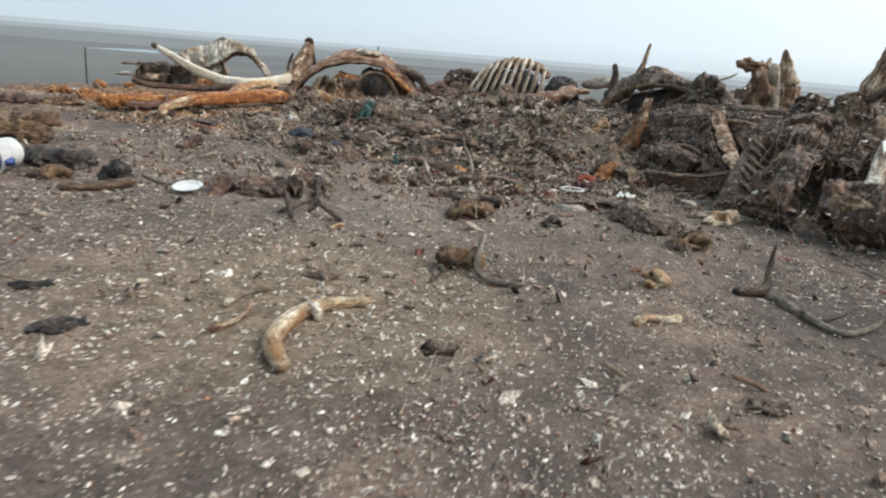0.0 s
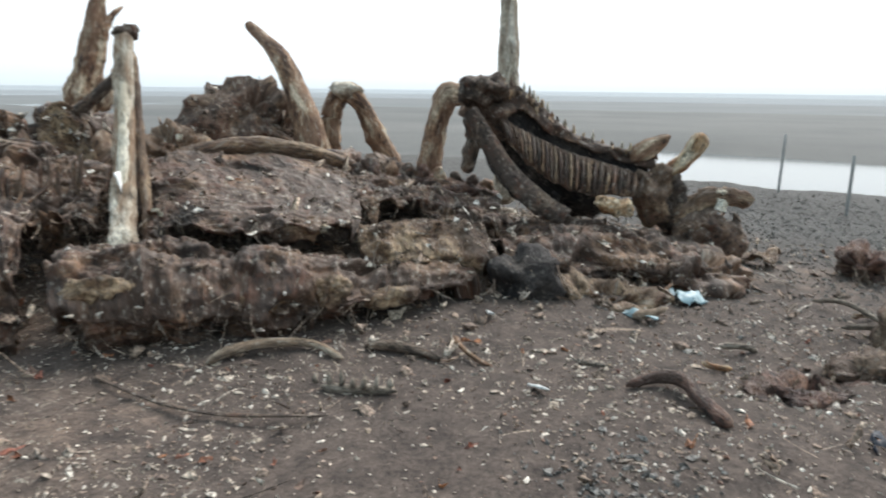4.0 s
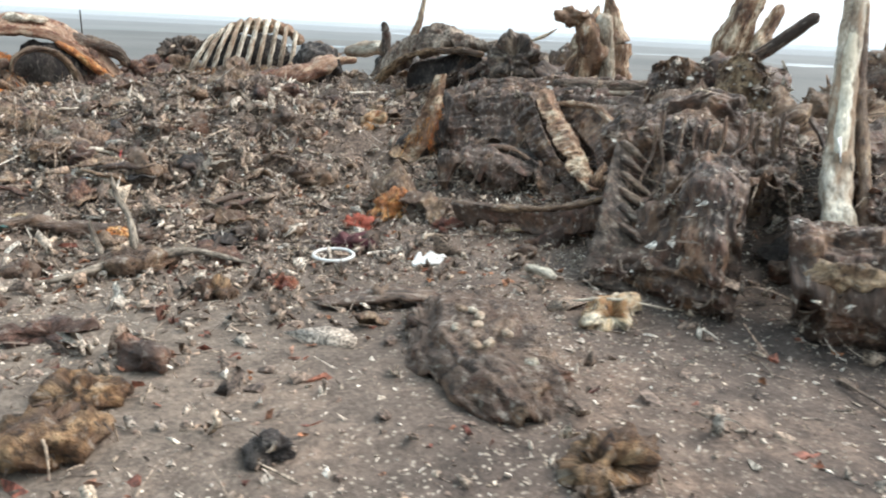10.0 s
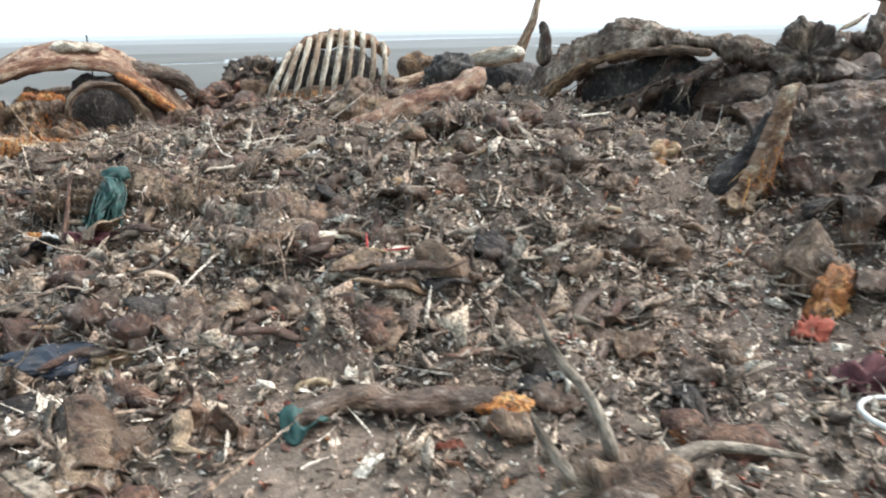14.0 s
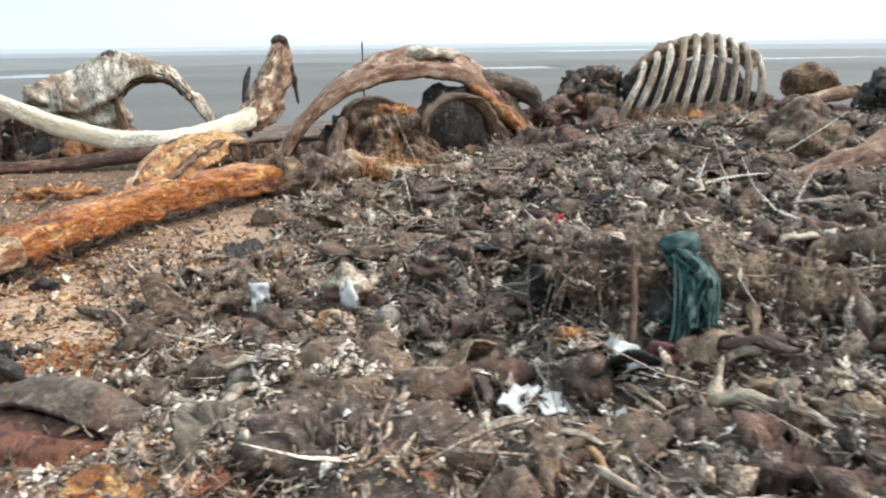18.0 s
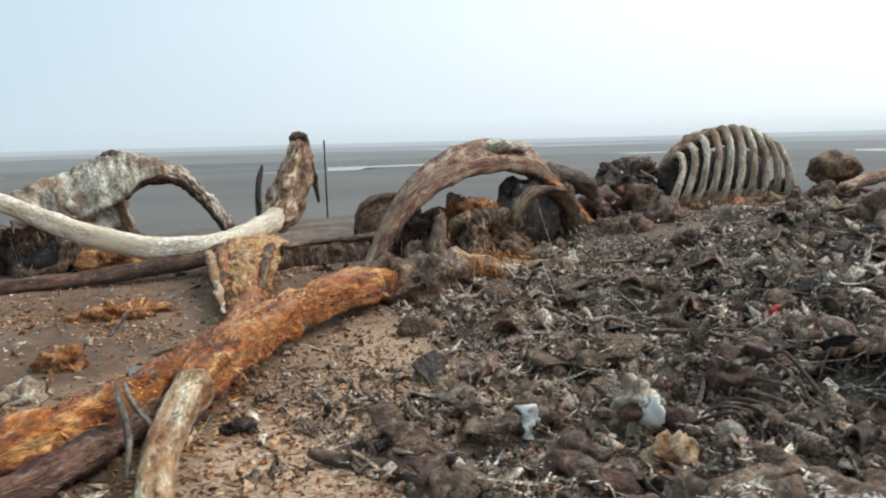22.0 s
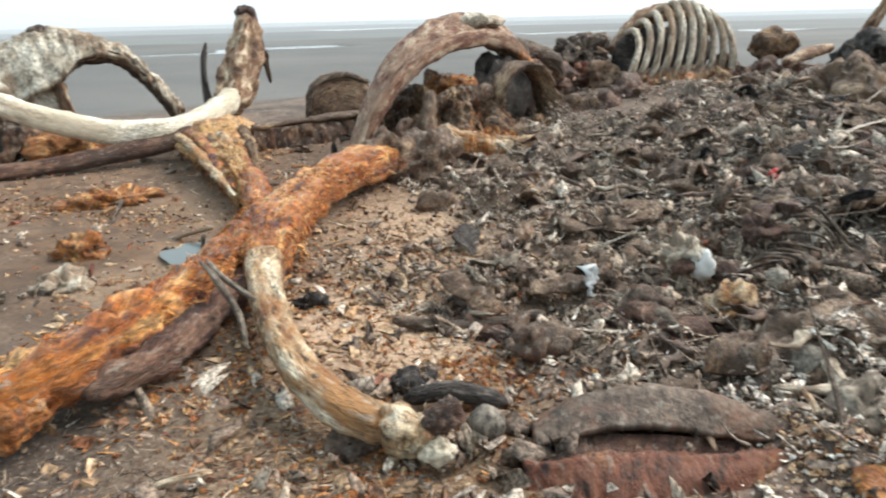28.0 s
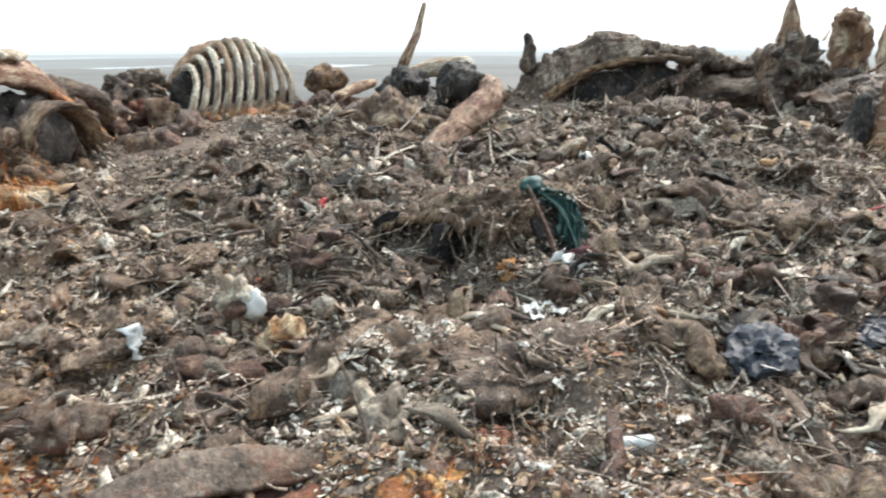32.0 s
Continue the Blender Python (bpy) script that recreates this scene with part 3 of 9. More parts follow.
def sweep(pts, radii, seg=20, step=0.035, lumpy=0.12, freq=5.0, side=1.0, seed=0.0, up=(0, 0, 1), blunt=True, groove=0.0, box=1.0):
    """A long bone: a rounded section carried along a curved line. side: width over height of the section."""
    if max(np.ravel(radii)) > 0.05:
        seg, step = max(seg, 28), min(step, 0.03)
    C, par = curve(pts, step)
    R = np.interp(par, np.arange(len(pts)), radii) if not np.isscalar(radii) else np.full(len(C), radii)
    T = np.gradient(C, axis=0)
    T /= np.linalg.norm(T, axis=1)[:, None] + 1e-9
    u = np.asarray(up, float)
    A = np.cross(T, u)
    bad = np.linalg.norm(A, axis=1) < 0.15
    if bad.any():
        A[bad] = np.cross(T[bad], (0.3, 1, 0.1))
    for i in range(1, len(A)):
        if A[i] @ A[i - 1] < 0:
            A[i] = -A[i]
    A /= np.linalg.norm(A, axis=1)[:, None]
    B = np.cross(A, T)
    if blunt:
        n = len(C)
        d = np.minimum(np.arange(n), np.arange(n)[::-1]) * step
        end = np.sqrt(np.clip(1 - (1 - np.clip(d / (R * 0.9), 0, 1)) ** 2, 0.12, 1))
        R = R * end
    ang = np.linspace(0, 2 * np.pi, seg, endpoint=False)
    ca, sa = np.cos(ang), np.sin(ang)
    ca, sa = np.sign(ca) * np.abs(ca) ** box, np.sign(sa) * np.abs(sa) ** box
    V = C[:, None] + A[:, None] * (R[:, None] * ca * side)[..., None] + B[:, None] * (R[:, None] * sa)[..., None]
    V = V.reshape(-1, 3)
    ctr = np.repeat(C, seg, 0)
    nz = fbm(V * freq + seed * 13.7, 4) + 0.45 * fbm(V * freq * 4.3 + seed * 3.1, 3)
    if groove:
        nz = nz + groove * np.tile(np.cos(ang * 5), len(C))
    V = ctr + (V - ctr) * (1 + lumpy * nz)[:, None]
    length = np.cumsum(np.r_[0, np.linalg.norm(np.diff(C, axis=0), axis=1)])
    gr = np.stack([np.tile(ca, len(C)) * np.repeat(R, seg) * 1.5, np.tile(sa, len(C)) * np.repeat(R, seg) * 1.5, np.repeat(length, seg) * 0.5], 1)
    q = np.arange(len(C) * seg).reshape(len(C), seg)
    w = np.roll(q, -1, 1)
    F = [tuple(f) for f in np.stack([q[:-1], w[:-1], w[1:], q[1:]], -1).reshape(-1, 4).tolist()]
    nv = len(V)
    V = np.vstack([V, C[0] - T[0] * R[0] * 0.1, C[-1] + T[-1] * R[-1] * 0.1])
    gr = np.vstack([gr, gr[0], gr[-1]])
    for j in range(seg):
        k = (j + 1) % seg
        F.append((nv, k, j))
        F.append((nv + 1, nv - seg + j, nv - seg + k))
    return V, F, gr


ICO = {}


def ico(sub):
    if sub not in ICO:
        bm = bmesh.new()
        bmesh.ops.create_icosphere(bm, subdivisions=sub, radius=1)
        ICO[sub] = (np.array([v.co[:] for v in bm.verts]), [tuple(v.index for v in f.verts) for f in bm.faces])
        bm.free()
    return ICO[sub]


def turn(V, rx, ry, rz):
    return V @ np.array(Euler((radians(rx), radians(ry), radians(rz))).to_matrix()).T


def lump(c, r, rot=(0, 0, 0), rough_by=0.28, sub=4, freq=1.6, seed=0.0, hollow=None):
    """An uneven mass: a ball pulled about by noise. hollow: (direction, depth, width) of a cavity."""
    V, F = ico(sub)
    d = V.copy()
    f = 1 + rough_by * fbm(V * freq + seed * 9.1, 4) + 0.35 * rough_by * np.abs(fbm(V * freq * 3 + seed, 3))
    if hollow:
        for way, depth, width in hollow:
            w = np.asarray(way, float) / np.linalg.norm(way)
            a = np.arccos(np.clip(d @ w, -1, 1))
            f = f - depth * np.exp(-(a / width) ** 4)
    V = turn(V * f[:, None] * np.asarray(r), *rot) + np.asarray(c)
    g = turn(d * np.asarray(r), 0, 0, 0)
    return V, F, g * np.array([1.0, 1.0, 0.6])


def crag(c, r, rot=(0, 0, 0), seed=0.0, sub=5, holes=1.0):
    """A rotten mass: folds hanging down, pits and torn ridges."""
    V, F = ico(sub)
    r = np.asarray(r, float)
    k = float(np.prod(r)) ** (1 / 3) / 0.42
    q = V * r / k + seed * 7.3
    d = 0.13 * fbm(q * 2.2, 3) - 0.12 * np.abs(fbm(q * np.array([4.6, 4.6, 2.2]) + 3.3, 3))
    d = d - 0.17 * holes * smooth(0.12, 0.36, fbm(q * 2.9 + 5.7, 3))
    d = d + 0.05 * (0.45 - np.abs(fbm(q * 8 + 1.7, 2))) + 0.022 * fbm(q * 21, 2) + 0.05
    d = d + 0.045 * np.sin(13 * q[:, 2] + 4 * fbm(q * 1.7 + 2.2, 2))
    W = V * r + V * (d * k)[:, None]
    return turn(W, *rot) + np.asarray(c), F, V * r


def fringe(shape, n, rng, length=0.16, width=0.007, steep=0.2):
    """Fibres hanging from the face of a mass."""
    V, F, *g = shape
    c = V.mean(0)
    d = V - c
    d /= np.linalg.norm(d, axis=1)[:, None]
    ok = np.where((np.abs(d[:, 2]) < 0.75))[0]
    pick = rng.choice(ok, n)
    way = d[pick] * np.array([1, 1, 0.3]) * steep + np.array([0, 0, -1.0]) + 0.25 * rng.normal(size=(n, 3))
    ln = length * rng.uniform(0.4, 1.5, n)
    return strands(V[pick] + d[pick] * 0.012, way, ln, width * rng.uniform(0.5, 1.6, n), 0.1 * np.ones(n), rng)


def sheet(c, w, h, rot=(0, 0, 0), thick=0.012, crumple=0.06, nx=14, ny=10, seed=0.0, ragged=0.15, leaf=0.0):
    """A crumpled sheet with a ragged edge and thickness."""
    x, y = np.meshgrid(np.linspace(-0.5, 0.5, nx), np.linspace(-0.5, 0.5, ny))
    x, y = x.ravel(), y.ravel()
    p = np.stack([x * w, y * h, 0 * x], 1)
    edge = np.maximum(np.abs(x), np.abs(y)) * 2
    pull = 1 - ragged * edge ** 3 * (0.6 + fbm(p * 9 + seed * 5, 3))
    p[:, :2] *= pull[:, None]
    if leaf:
        p[:, 1] *= 1 - leaf * np.abs(2 * x) ** 2.2
    p[:, 2] = crumple * (fbm(p * (1.3 / max(w, h)) * 4 + seed * 3, 4) - 0.5 * (x ** 2 + y ** 2))
    top = p + [0, 0, thick / 2]
    low = p - [0, 0, thick / 2]
    F = []
    N = nx * ny
    for j in range(ny - 1):
        for i in range(nx - 1):
            a = j * nx + i
            F.append((a, a + 1, a + nx + 1, a + nx))
            F.append((N + a, N + a + nx, N + a + nx + 1, N + a + 1))
    ring = [i for i in range(nx)] + [j * nx + nx - 1 for j in range(1, ny)] + [(ny - 1) * nx + i for i in range(nx - 2, -1, -1)] + [j * nx for j in range(ny - 2, 0, -1)]
    for a, b in zip(ring, ring[1:] + ring[:1]):
        F.append((b, a, N + a, N + b))
    V = np.vstack([top, low])
    return turn(V, *rot) + np.asarray(c), F, V


def loft(upper, lower, thick=0.06, bulge=0.12, n=60, m=18, seed=0.0, lumpy=0.02, toward=(0, 0, 1), torn=0.0):
    """A curved plate of bone or hide between two edges, bulging out, with thickness."""
    A, pa = curve(upper, 0.02)
    B, pb = curve(lower, 0.02)
    t = np.linspace(0, 1, n)
    A = np.stack([np.interp(t, pa / pa[-1], A[:, k]) for k in range(3)], 1)
    B = np.stack([np.interp(t, pb / pb[-1], B[:, k]) for k in range(3)], 1)
    s = np.linspace(0, 1, m)[None, :, None]
    w = np.asarray(toward, float) / np.linalg.norm(toward)
    if torn:
        rag = torn * fbm(B * 9 + seed, 3)[:, None]
        B = B + (A - B) * rag
    P = A[:, None] * (1 - s) + B[:, None] * s + w * bulge * np.sin(np.pi * (0.15 + 0.85 * s)) ** 0.8
    flat = P.reshape(-1, 3)
    noise = lumpy * (fbm(flat * 4 + seed * 5.1, 4) + 0.5 * fbm(flat * 17 + seed, 3))
    flat = flat + noise[:, None] * w
    edge = np.tile(np.sqrt(np.clip(1 - (2 * np.linspace(0, 1, m) - 1) ** 2, 0.05, 1)), n)
    front, back = flat, flat - w * (thick * edge)[:, None]
    g = np.stack([np.repeat(t, m) * np.linalg.norm(np.diff(A, axis=0), axis=1).sum(), np.tile(np.linspace(0, 1, m), n) * np.linalg.norm(A - B, axis=1).mean(), noise], 1)
    N = n * m
    i = np.arange(N).reshape(n, m)
    q = np.stack([i[:-1, :-1], i[:-1, 1:], i[1:, 1:], i[1:, :-1]], -1).reshape(-1, 4)
    ring = np.r_[i[0, :-1], i[:-1, -1], i[-1, :0:-1], i[:0:-1, 0]]
    nxt = np.roll(ring, -1)
    F = [tuple(f) for f in np.vstack([q, q[:, ::-1] + N, np.stack([nxt, ring, ring + N, nxt + N], 1)]).tolist()]
    return np.vstack([front, back]), F, np.vstack([g, g])


def hide_plate(rows, n=220, m=60, seed=0.0, toward=(-0.6, -0.75, 0.3), thick=0.05, fold=0.05, pit=0.06, strata=0.03, torn=0.25, fine=0.010, holes=(), ridge=0.7):
    """A slab of hide or bone over rows of places, from its upper edge to its lower one: drooping folds, pits, ledges and a torn lower edge.
    holes: (along, down, half width, half height, depth) of cavities, along and down from 0 to 1."""
    w = np.asarray(toward, float) / np.linalg.norm(toward)
    t = np.linspace(0, 1, n)
    G = []
    for row in rows:
        C, p = curve(row, 0.02)
        G.append(np.stack([np.interp(t, p / p[-1], C[:, k]) for k in range(3)], 1))
    G = np.array(G)
    run = np.linalg.norm(np.diff(G, axis=1), axis=2).sum(1).mean()
    drop = np.linalg.norm(np.diff(G, axis=0), axis=2).sum(0).mean()
    vv = np.tile(np.linspace(0, 1, m), (n, 1))
    zero = np.zeros(n)
    vv = vv * (1 - torn * np.clip(0.35 + fbm(np.stack([t * run * 5, zero, zero + seed], 1), 4), 0, 1.2))[:, None]
    f = vv * (len(rows) - 1)
    ext = np.concatenate([2 * G[:1] - G[1:2], G, 2 * G[-1:] - G[-2:-1]])
    i = np.clip(f.astype(int), 0, len(rows) - 2)
    q = (f - i)[..., None]
    col = np.arange(n)[:, None]
    a, b, c, d = (ext[i + k, col] for k in range(4))
    P = 0.5 * (2 * b + (c - a) * q + (2 * a - 5 * b + 4 * c - d) * q ** 2 + (3 * b - a - 3 * c + d) * q ** 3)
    N = np.cross(np.gradient(P, axis=0), np.gradient(P, axis=1))
    N /= np.linalg.norm(N, axis=2)[..., None] + 1e-9
    N = N * np.where((N @ w)[..., None] < 0, -1, 1)
    N = N + 0.6 * w
    N /= np.linalg.norm(N, axis=2)[..., None]
    sl, vl = np.tile((t * run)[:, None], (1, m)).ravel(), vv.ravel() * drop
    off = np.full(len(sl), seed * 3.7)
    h = fold * fbm(np.stack([sl * 1.7, vl * 1.1, off], 1), 4)
    h = h + ridge * fold * (0.45 - np.abs(fbm(np.stack([sl * 8.0, vl * 2.4, off + 5], 1), 3)))
    h = h - pit * smooth(0.15, 0.5, fbm(np.stack([sl * 3.2, vl * 4.5, off + 9], 1), 3))
    h = h + strata * fbm(np.stack([sl * 1.6, vl * 12, off + 2], 1), 3) + fine * fbm(np.stack([sl * 26, vl * 12, off], 1), 3) + 0.5 * fine * fbm(np.stack([sl * 60, vl * 60, off], 1), 2)
    for hs, hv, rs, rv, deep in holes:
        e = ((t[:, None] - hs) / rs) ** 2 + ((vv - hv) / rv) ** 2
        h = h - deep * smooth(1.15, 0.7, e.ravel() + 0.5 * fbm(np.stack([sl * 7, vl * 7, off], 1), 2))
    front = P.reshape(-1, 3) + N.reshape(-1, 3) * h[:, None]
    back = front - w * thick
    g = np.stack([sl, vl * 0.7, h], 1)
    k = np.arange(n * m).reshape(n, m)
    quad = np.stack([k[:-1, :-1], k[:-1, 1:], k[1:, 1:], k[1:, :-1]], -1).reshape(-1, 4)
    ring = np.r_[k[0, :-1], k[:-1, -1], k[-1, :0:-1], k[:0:-1, 0]]
    nxt = np.roll(ring, -1)
    F = np.vstack([quad, quad[:, ::-1] + n * m, np.stack([nxt, ring, ring + n * m, nxt + n * m], 1)])
    return np.vstack([front, back]), [tuple(x) for x in F.tolist()], np.vstack([g, g])


def crumpled(c, r, rng, sub=4):
    """Crushed thin plastic: sharp folds all over."""
    V, F = ico(sub)
    p = V * np.asarray(r) * 9 + rng.uniform(0, 50, 3)
    f = 0.85 + 0.5 * (0.4 - np.abs(fbm(p, 2))) + 0.035 * rng.normal(size=len(V))
    return V * f[:, None] * np.asarray(r) + np.asarray(c), F, V


def strands(base, way, length, width, droop, rng, n_seg=3, curl=0.4):
    """Many bent strips at once: places, directions (n, 3), lengths and widths (n)."""
    n = len(base)
    way = way / (np.linalg.norm(way, axis=1)[:, None] + 1e-9)
    side = np.cross(way, rng.normal(size=(n, 3)))
    side /= np.linalg.norm(side, axis=1)[:, None] + 1e-9
    nor = np.cross(way, side)
    kink = rng.normal(size=(n, 3)) * curl
    V = np.zeros((n, n_seg + 1, 3, 3))
    for k in range(n_seg + 1):
        s = k / n_seg
        c = base + way * (length * s)[:, None] + (kink + np.array([0, 0, -1]) * droop[:, None]) * (length * s * s)[:, None]
        wdt = width * (1.0 - 0.75 * s ** 2)
        V[:, k, 0] = c - side * wdt[:, None]
        V[:, k, 1] = c + nor * (wdt * 0.7)[:, None]
        V[:, k, 2] = c + side * wdt[:, None]
    per = (n_seg + 1) * 3
    one = []
    for k in range(n_seg):
        for j in range(3):
            a, b = k * 3 + j, k * 3 + (j + 1) % 3
            one.append((a, b, b + 3, a + 3))
    one = np.array(one)
    F = (one[None] + (np.arange(n) * per)[:, None, None]).reshape(-1, 4)
    return V.reshape(-1, 3), F


def crumbs(base, size, rng, flatness=0.45):
    """Many small uneven pieces at once."""
    n = len(base)
    octa = np.array([(1, 0, 0), (0.2, 1, 0), (-1, 0.1, 0), (-0.1, -1, 0), (0, 0, 1), (0, 0, -1)], float)
    V = octa[None] * (1 + 0.6 * rng.uniform(-1, 1, (n, 6, 3))) + 0.25 * rng.normal(size=(n, 6, 3))
    V = V * (size[:, None] * np.stack([rng.uniform(0.6, 1.6, n), rng.uniform(0.4, 1.0, n), flatness * rng.uniform(0.5, 1.5, n)], 1))[:, None]
    a = rng.uniform(0, 2 * np.pi, n)
    t = rng.normal(size=n) * 0.4
    ca, sa, ct, st = np.cos(a), np.sin(a), np.cos(t), np.sin(t)
    x = V[..., 0] * ct[:, None] + V[..., 2] * st[:, None]
    z = V[..., 2] * ct[:, None] - V[..., 0] * st[:, None]
    V = np.stack([x * ca[:, None] - V[..., 1] * sa[:, None], x * sa[:, None] + V[..., 1] * ca[:, None], z], 2) + base[:, None]
    one = np.array([(0, 1, 4), (1, 2, 4), (2, 3, 4), (3, 0, 4), (1, 0, 5), (2, 1, 5), (3, 2, 5), (0, 3, 5)])
    F = (one[None] + (np.arange(n) * 6)[:, None, None]).reshape(-1, 3)
    return V.reshape(-1, 3), F


def flakes(base, size, rng, tilt=0.6, thick=0.22):
    """Many torn curled scraps at once, each a small bent patch with a belly."""
    n = len(base)
    gx, gy = np.meshgrid([-1, 0, 1], [-1, 0, 1])
    G = np.stack([gx.ravel(), gy.ravel(), 0 * gx.ravel()], 1).astype(float)
    V = np.zeros((n, 10, 3))
    V[:, :9] = G[None] * (1 + 0.45 * rng.uniform(-1, 1, (n, 9, 1)))
    V[:, :9, :2] += 0.28 * rng.normal(size=(n, 9, 2))
    V[:, :9, 2] = 0.38 * rng.normal(size=(n, 9)) + 0.35 * rng.normal(size=(n, 1)) * G[None, :, 0] ** 2
    V[:, 9, 2] = V[:, :9, 2].mean(1) - thick - 0.3 * rng.rand(n)
    V *= (size[:, None] * np.stack([rng.uniform(0.7, 1.9, n), rng.uniform(0.35, 0.8, n), rng.uniform(0.7, 1.5, n)], 1))[:, None]
    t, u, a = rng.normal(size=n) * tilt, rng.normal(size=n) * tilt, rng.uniform(0, 6.283, n)
    ct, st, cu, su, ca, sa = (f(w)[:, None] for w in (t, u, a) for f in (np.cos, np.sin))
    x, y, z = V[..., 0], V[..., 1], V[..., 2]
    y, z = y * ct - z * st, y * st + z * ct
    x, z = x * cu + z * su, z * cu - x * su
    x, y = x * ca - y * sa, x * sa + y * ca
    V = np.stack([x, y, z], 2) + base[:, None]
    one = []
    for j in range(2):
        for i in range(2):
            p = 3 * j + i
            one += [(p, p + 1, p + 4), (p, p + 4, p + 3)]
    ring = [0, 1, 2, 5, 8, 7, 6, 3]
    one += [(q, p, 9) for p, q in zip(ring, ring[1:] + ring[:1])]
    F = (np.array(one)[None] + (np.arange(n) * 10)[:, None, None]).reshape(-1, 3)
    return V.reshape(-1, 3), F


def clods(base, size, rng, squash=0.7, sub=1):
    """Many rounded uneven lumps at once."""
    U, T = ico(sub)
    n = len(base)
    V = U[None] * (1 + 0.32 * rng.uniform(-1, 1, (n, len(U), 1)))
    V = V * (size[:, None] * np.stack([rng.uniform(0.7, 1.5, n), rng.uniform(0.6, 1.1, n), squash * rng.uniform(0.6, 1.3, n)], 1))[:, None]
    a = rng.uniform(0, 2 * np.pi, n)
    ca, sa = np.cos(a)[:, None], np.sin(a)[:, None]
    V = np.stack([V[..., 0] * ca - V[..., 1] * sa, V[..., 0] * sa + V[..., 1] * ca, V[..., 2] + 0.25 * V[..., 0]], 2) + base[:, None]
    F = (np.array(T)[None] + (np.arange(n) * len(U))[:, None, None]).reshape(-1, 3)
    return V.reshape(-1, 3), F


def on_ground(x, y, lift=0.0):
    return (x, y, ground_z(x, y) + lift)


# ---- ground and water ----
def axis(lo, hi, step, reach):
    core = np.arange(lo, hi + step / 2, step)
    grow, out = [], step
    d = 0.0
    while d < reach:
        out = min(out * 1.13, 250)
        d += out
        grow.append(d)
    grow = np.array(grow)
    return np.r_[lo - grow[::-1], core, core[-1] + grow]


gx, gy = axis(-8.5, 11.5, 0.055, 3200), axis(-0.5, 19.5, 0.055, 3200)
X, Y = np.meshgrid(gx, gy)
X, Y = X.ravel(), Y.ravel()
base_z, far_off = land(X, Y)
Zg = base_z + rough(X, Y) + far_off * (lagoons(X, Y) + 0.25 * fbm(np.stack([X * 0.02, Y * 0.02, 0 * X], 1), 3) * np.exp(-((X - 2) ** 2 + (Y - 8) ** 2) / 4e5))
nx, ny = len(gx), len(gy)
idx = np.arange(nx * ny).reshape(ny, nx)
quads = np.stack([idx[:-1, :-1], idx[:-1, 1:], idx[1:, 1:], idx[1:, :-1]], -1).reshape(-1, 4)
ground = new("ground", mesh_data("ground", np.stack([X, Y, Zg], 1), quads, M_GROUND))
tagged(ground, "trampled grey-brown soil and gravel littered with scraps, running out to a flat plain", "ground", kind="structure")

wv = [(-900, -900, -1.62), (1200, -900, -1.62), (1200, 1500, -1.62), (-900, 1500, -1.62)]
water = new("water", mesh_data("water", wv, [(0, 1, 2, 3)], M_WATER))
tagged(water, "still pale lagoon water on the low plain", "water", kind="structure")

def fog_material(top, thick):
    """Pale fog as a glowing see-through sheet, dense on the ground and thinning upwards."""
    m = bpy.data.materials.new("glowing_fog_sheet")
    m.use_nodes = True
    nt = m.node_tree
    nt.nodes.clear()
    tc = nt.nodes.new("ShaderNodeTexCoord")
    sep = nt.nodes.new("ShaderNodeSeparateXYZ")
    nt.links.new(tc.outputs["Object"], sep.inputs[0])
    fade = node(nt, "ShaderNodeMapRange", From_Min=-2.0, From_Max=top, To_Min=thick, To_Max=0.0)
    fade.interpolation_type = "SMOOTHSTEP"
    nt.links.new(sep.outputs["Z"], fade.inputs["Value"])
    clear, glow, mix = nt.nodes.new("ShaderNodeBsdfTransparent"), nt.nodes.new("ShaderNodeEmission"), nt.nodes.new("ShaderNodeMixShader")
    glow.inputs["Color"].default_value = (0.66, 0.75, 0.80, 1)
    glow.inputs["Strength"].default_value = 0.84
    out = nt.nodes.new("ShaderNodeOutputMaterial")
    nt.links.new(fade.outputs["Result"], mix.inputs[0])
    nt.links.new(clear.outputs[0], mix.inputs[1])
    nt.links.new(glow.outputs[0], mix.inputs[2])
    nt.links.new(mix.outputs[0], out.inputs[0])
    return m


# glowing see-through rings added to haze the horizon
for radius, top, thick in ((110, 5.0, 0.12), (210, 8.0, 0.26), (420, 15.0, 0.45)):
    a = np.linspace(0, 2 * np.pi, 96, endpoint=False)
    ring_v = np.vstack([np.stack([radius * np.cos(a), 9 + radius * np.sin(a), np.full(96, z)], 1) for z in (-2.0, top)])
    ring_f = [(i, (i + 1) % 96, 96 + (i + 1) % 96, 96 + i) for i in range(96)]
    tagged(new("backdrop", mesh_data("backdrop", ring_v, ring_f, fog_material(top, thick))), "thin glowing ring that stands in for pale fog far out on the plain", "fog", kind="structure")

# ---- carcass mound: rotten hide masses ----
RNG = np.random.RandomState(77)
SURFACES = []


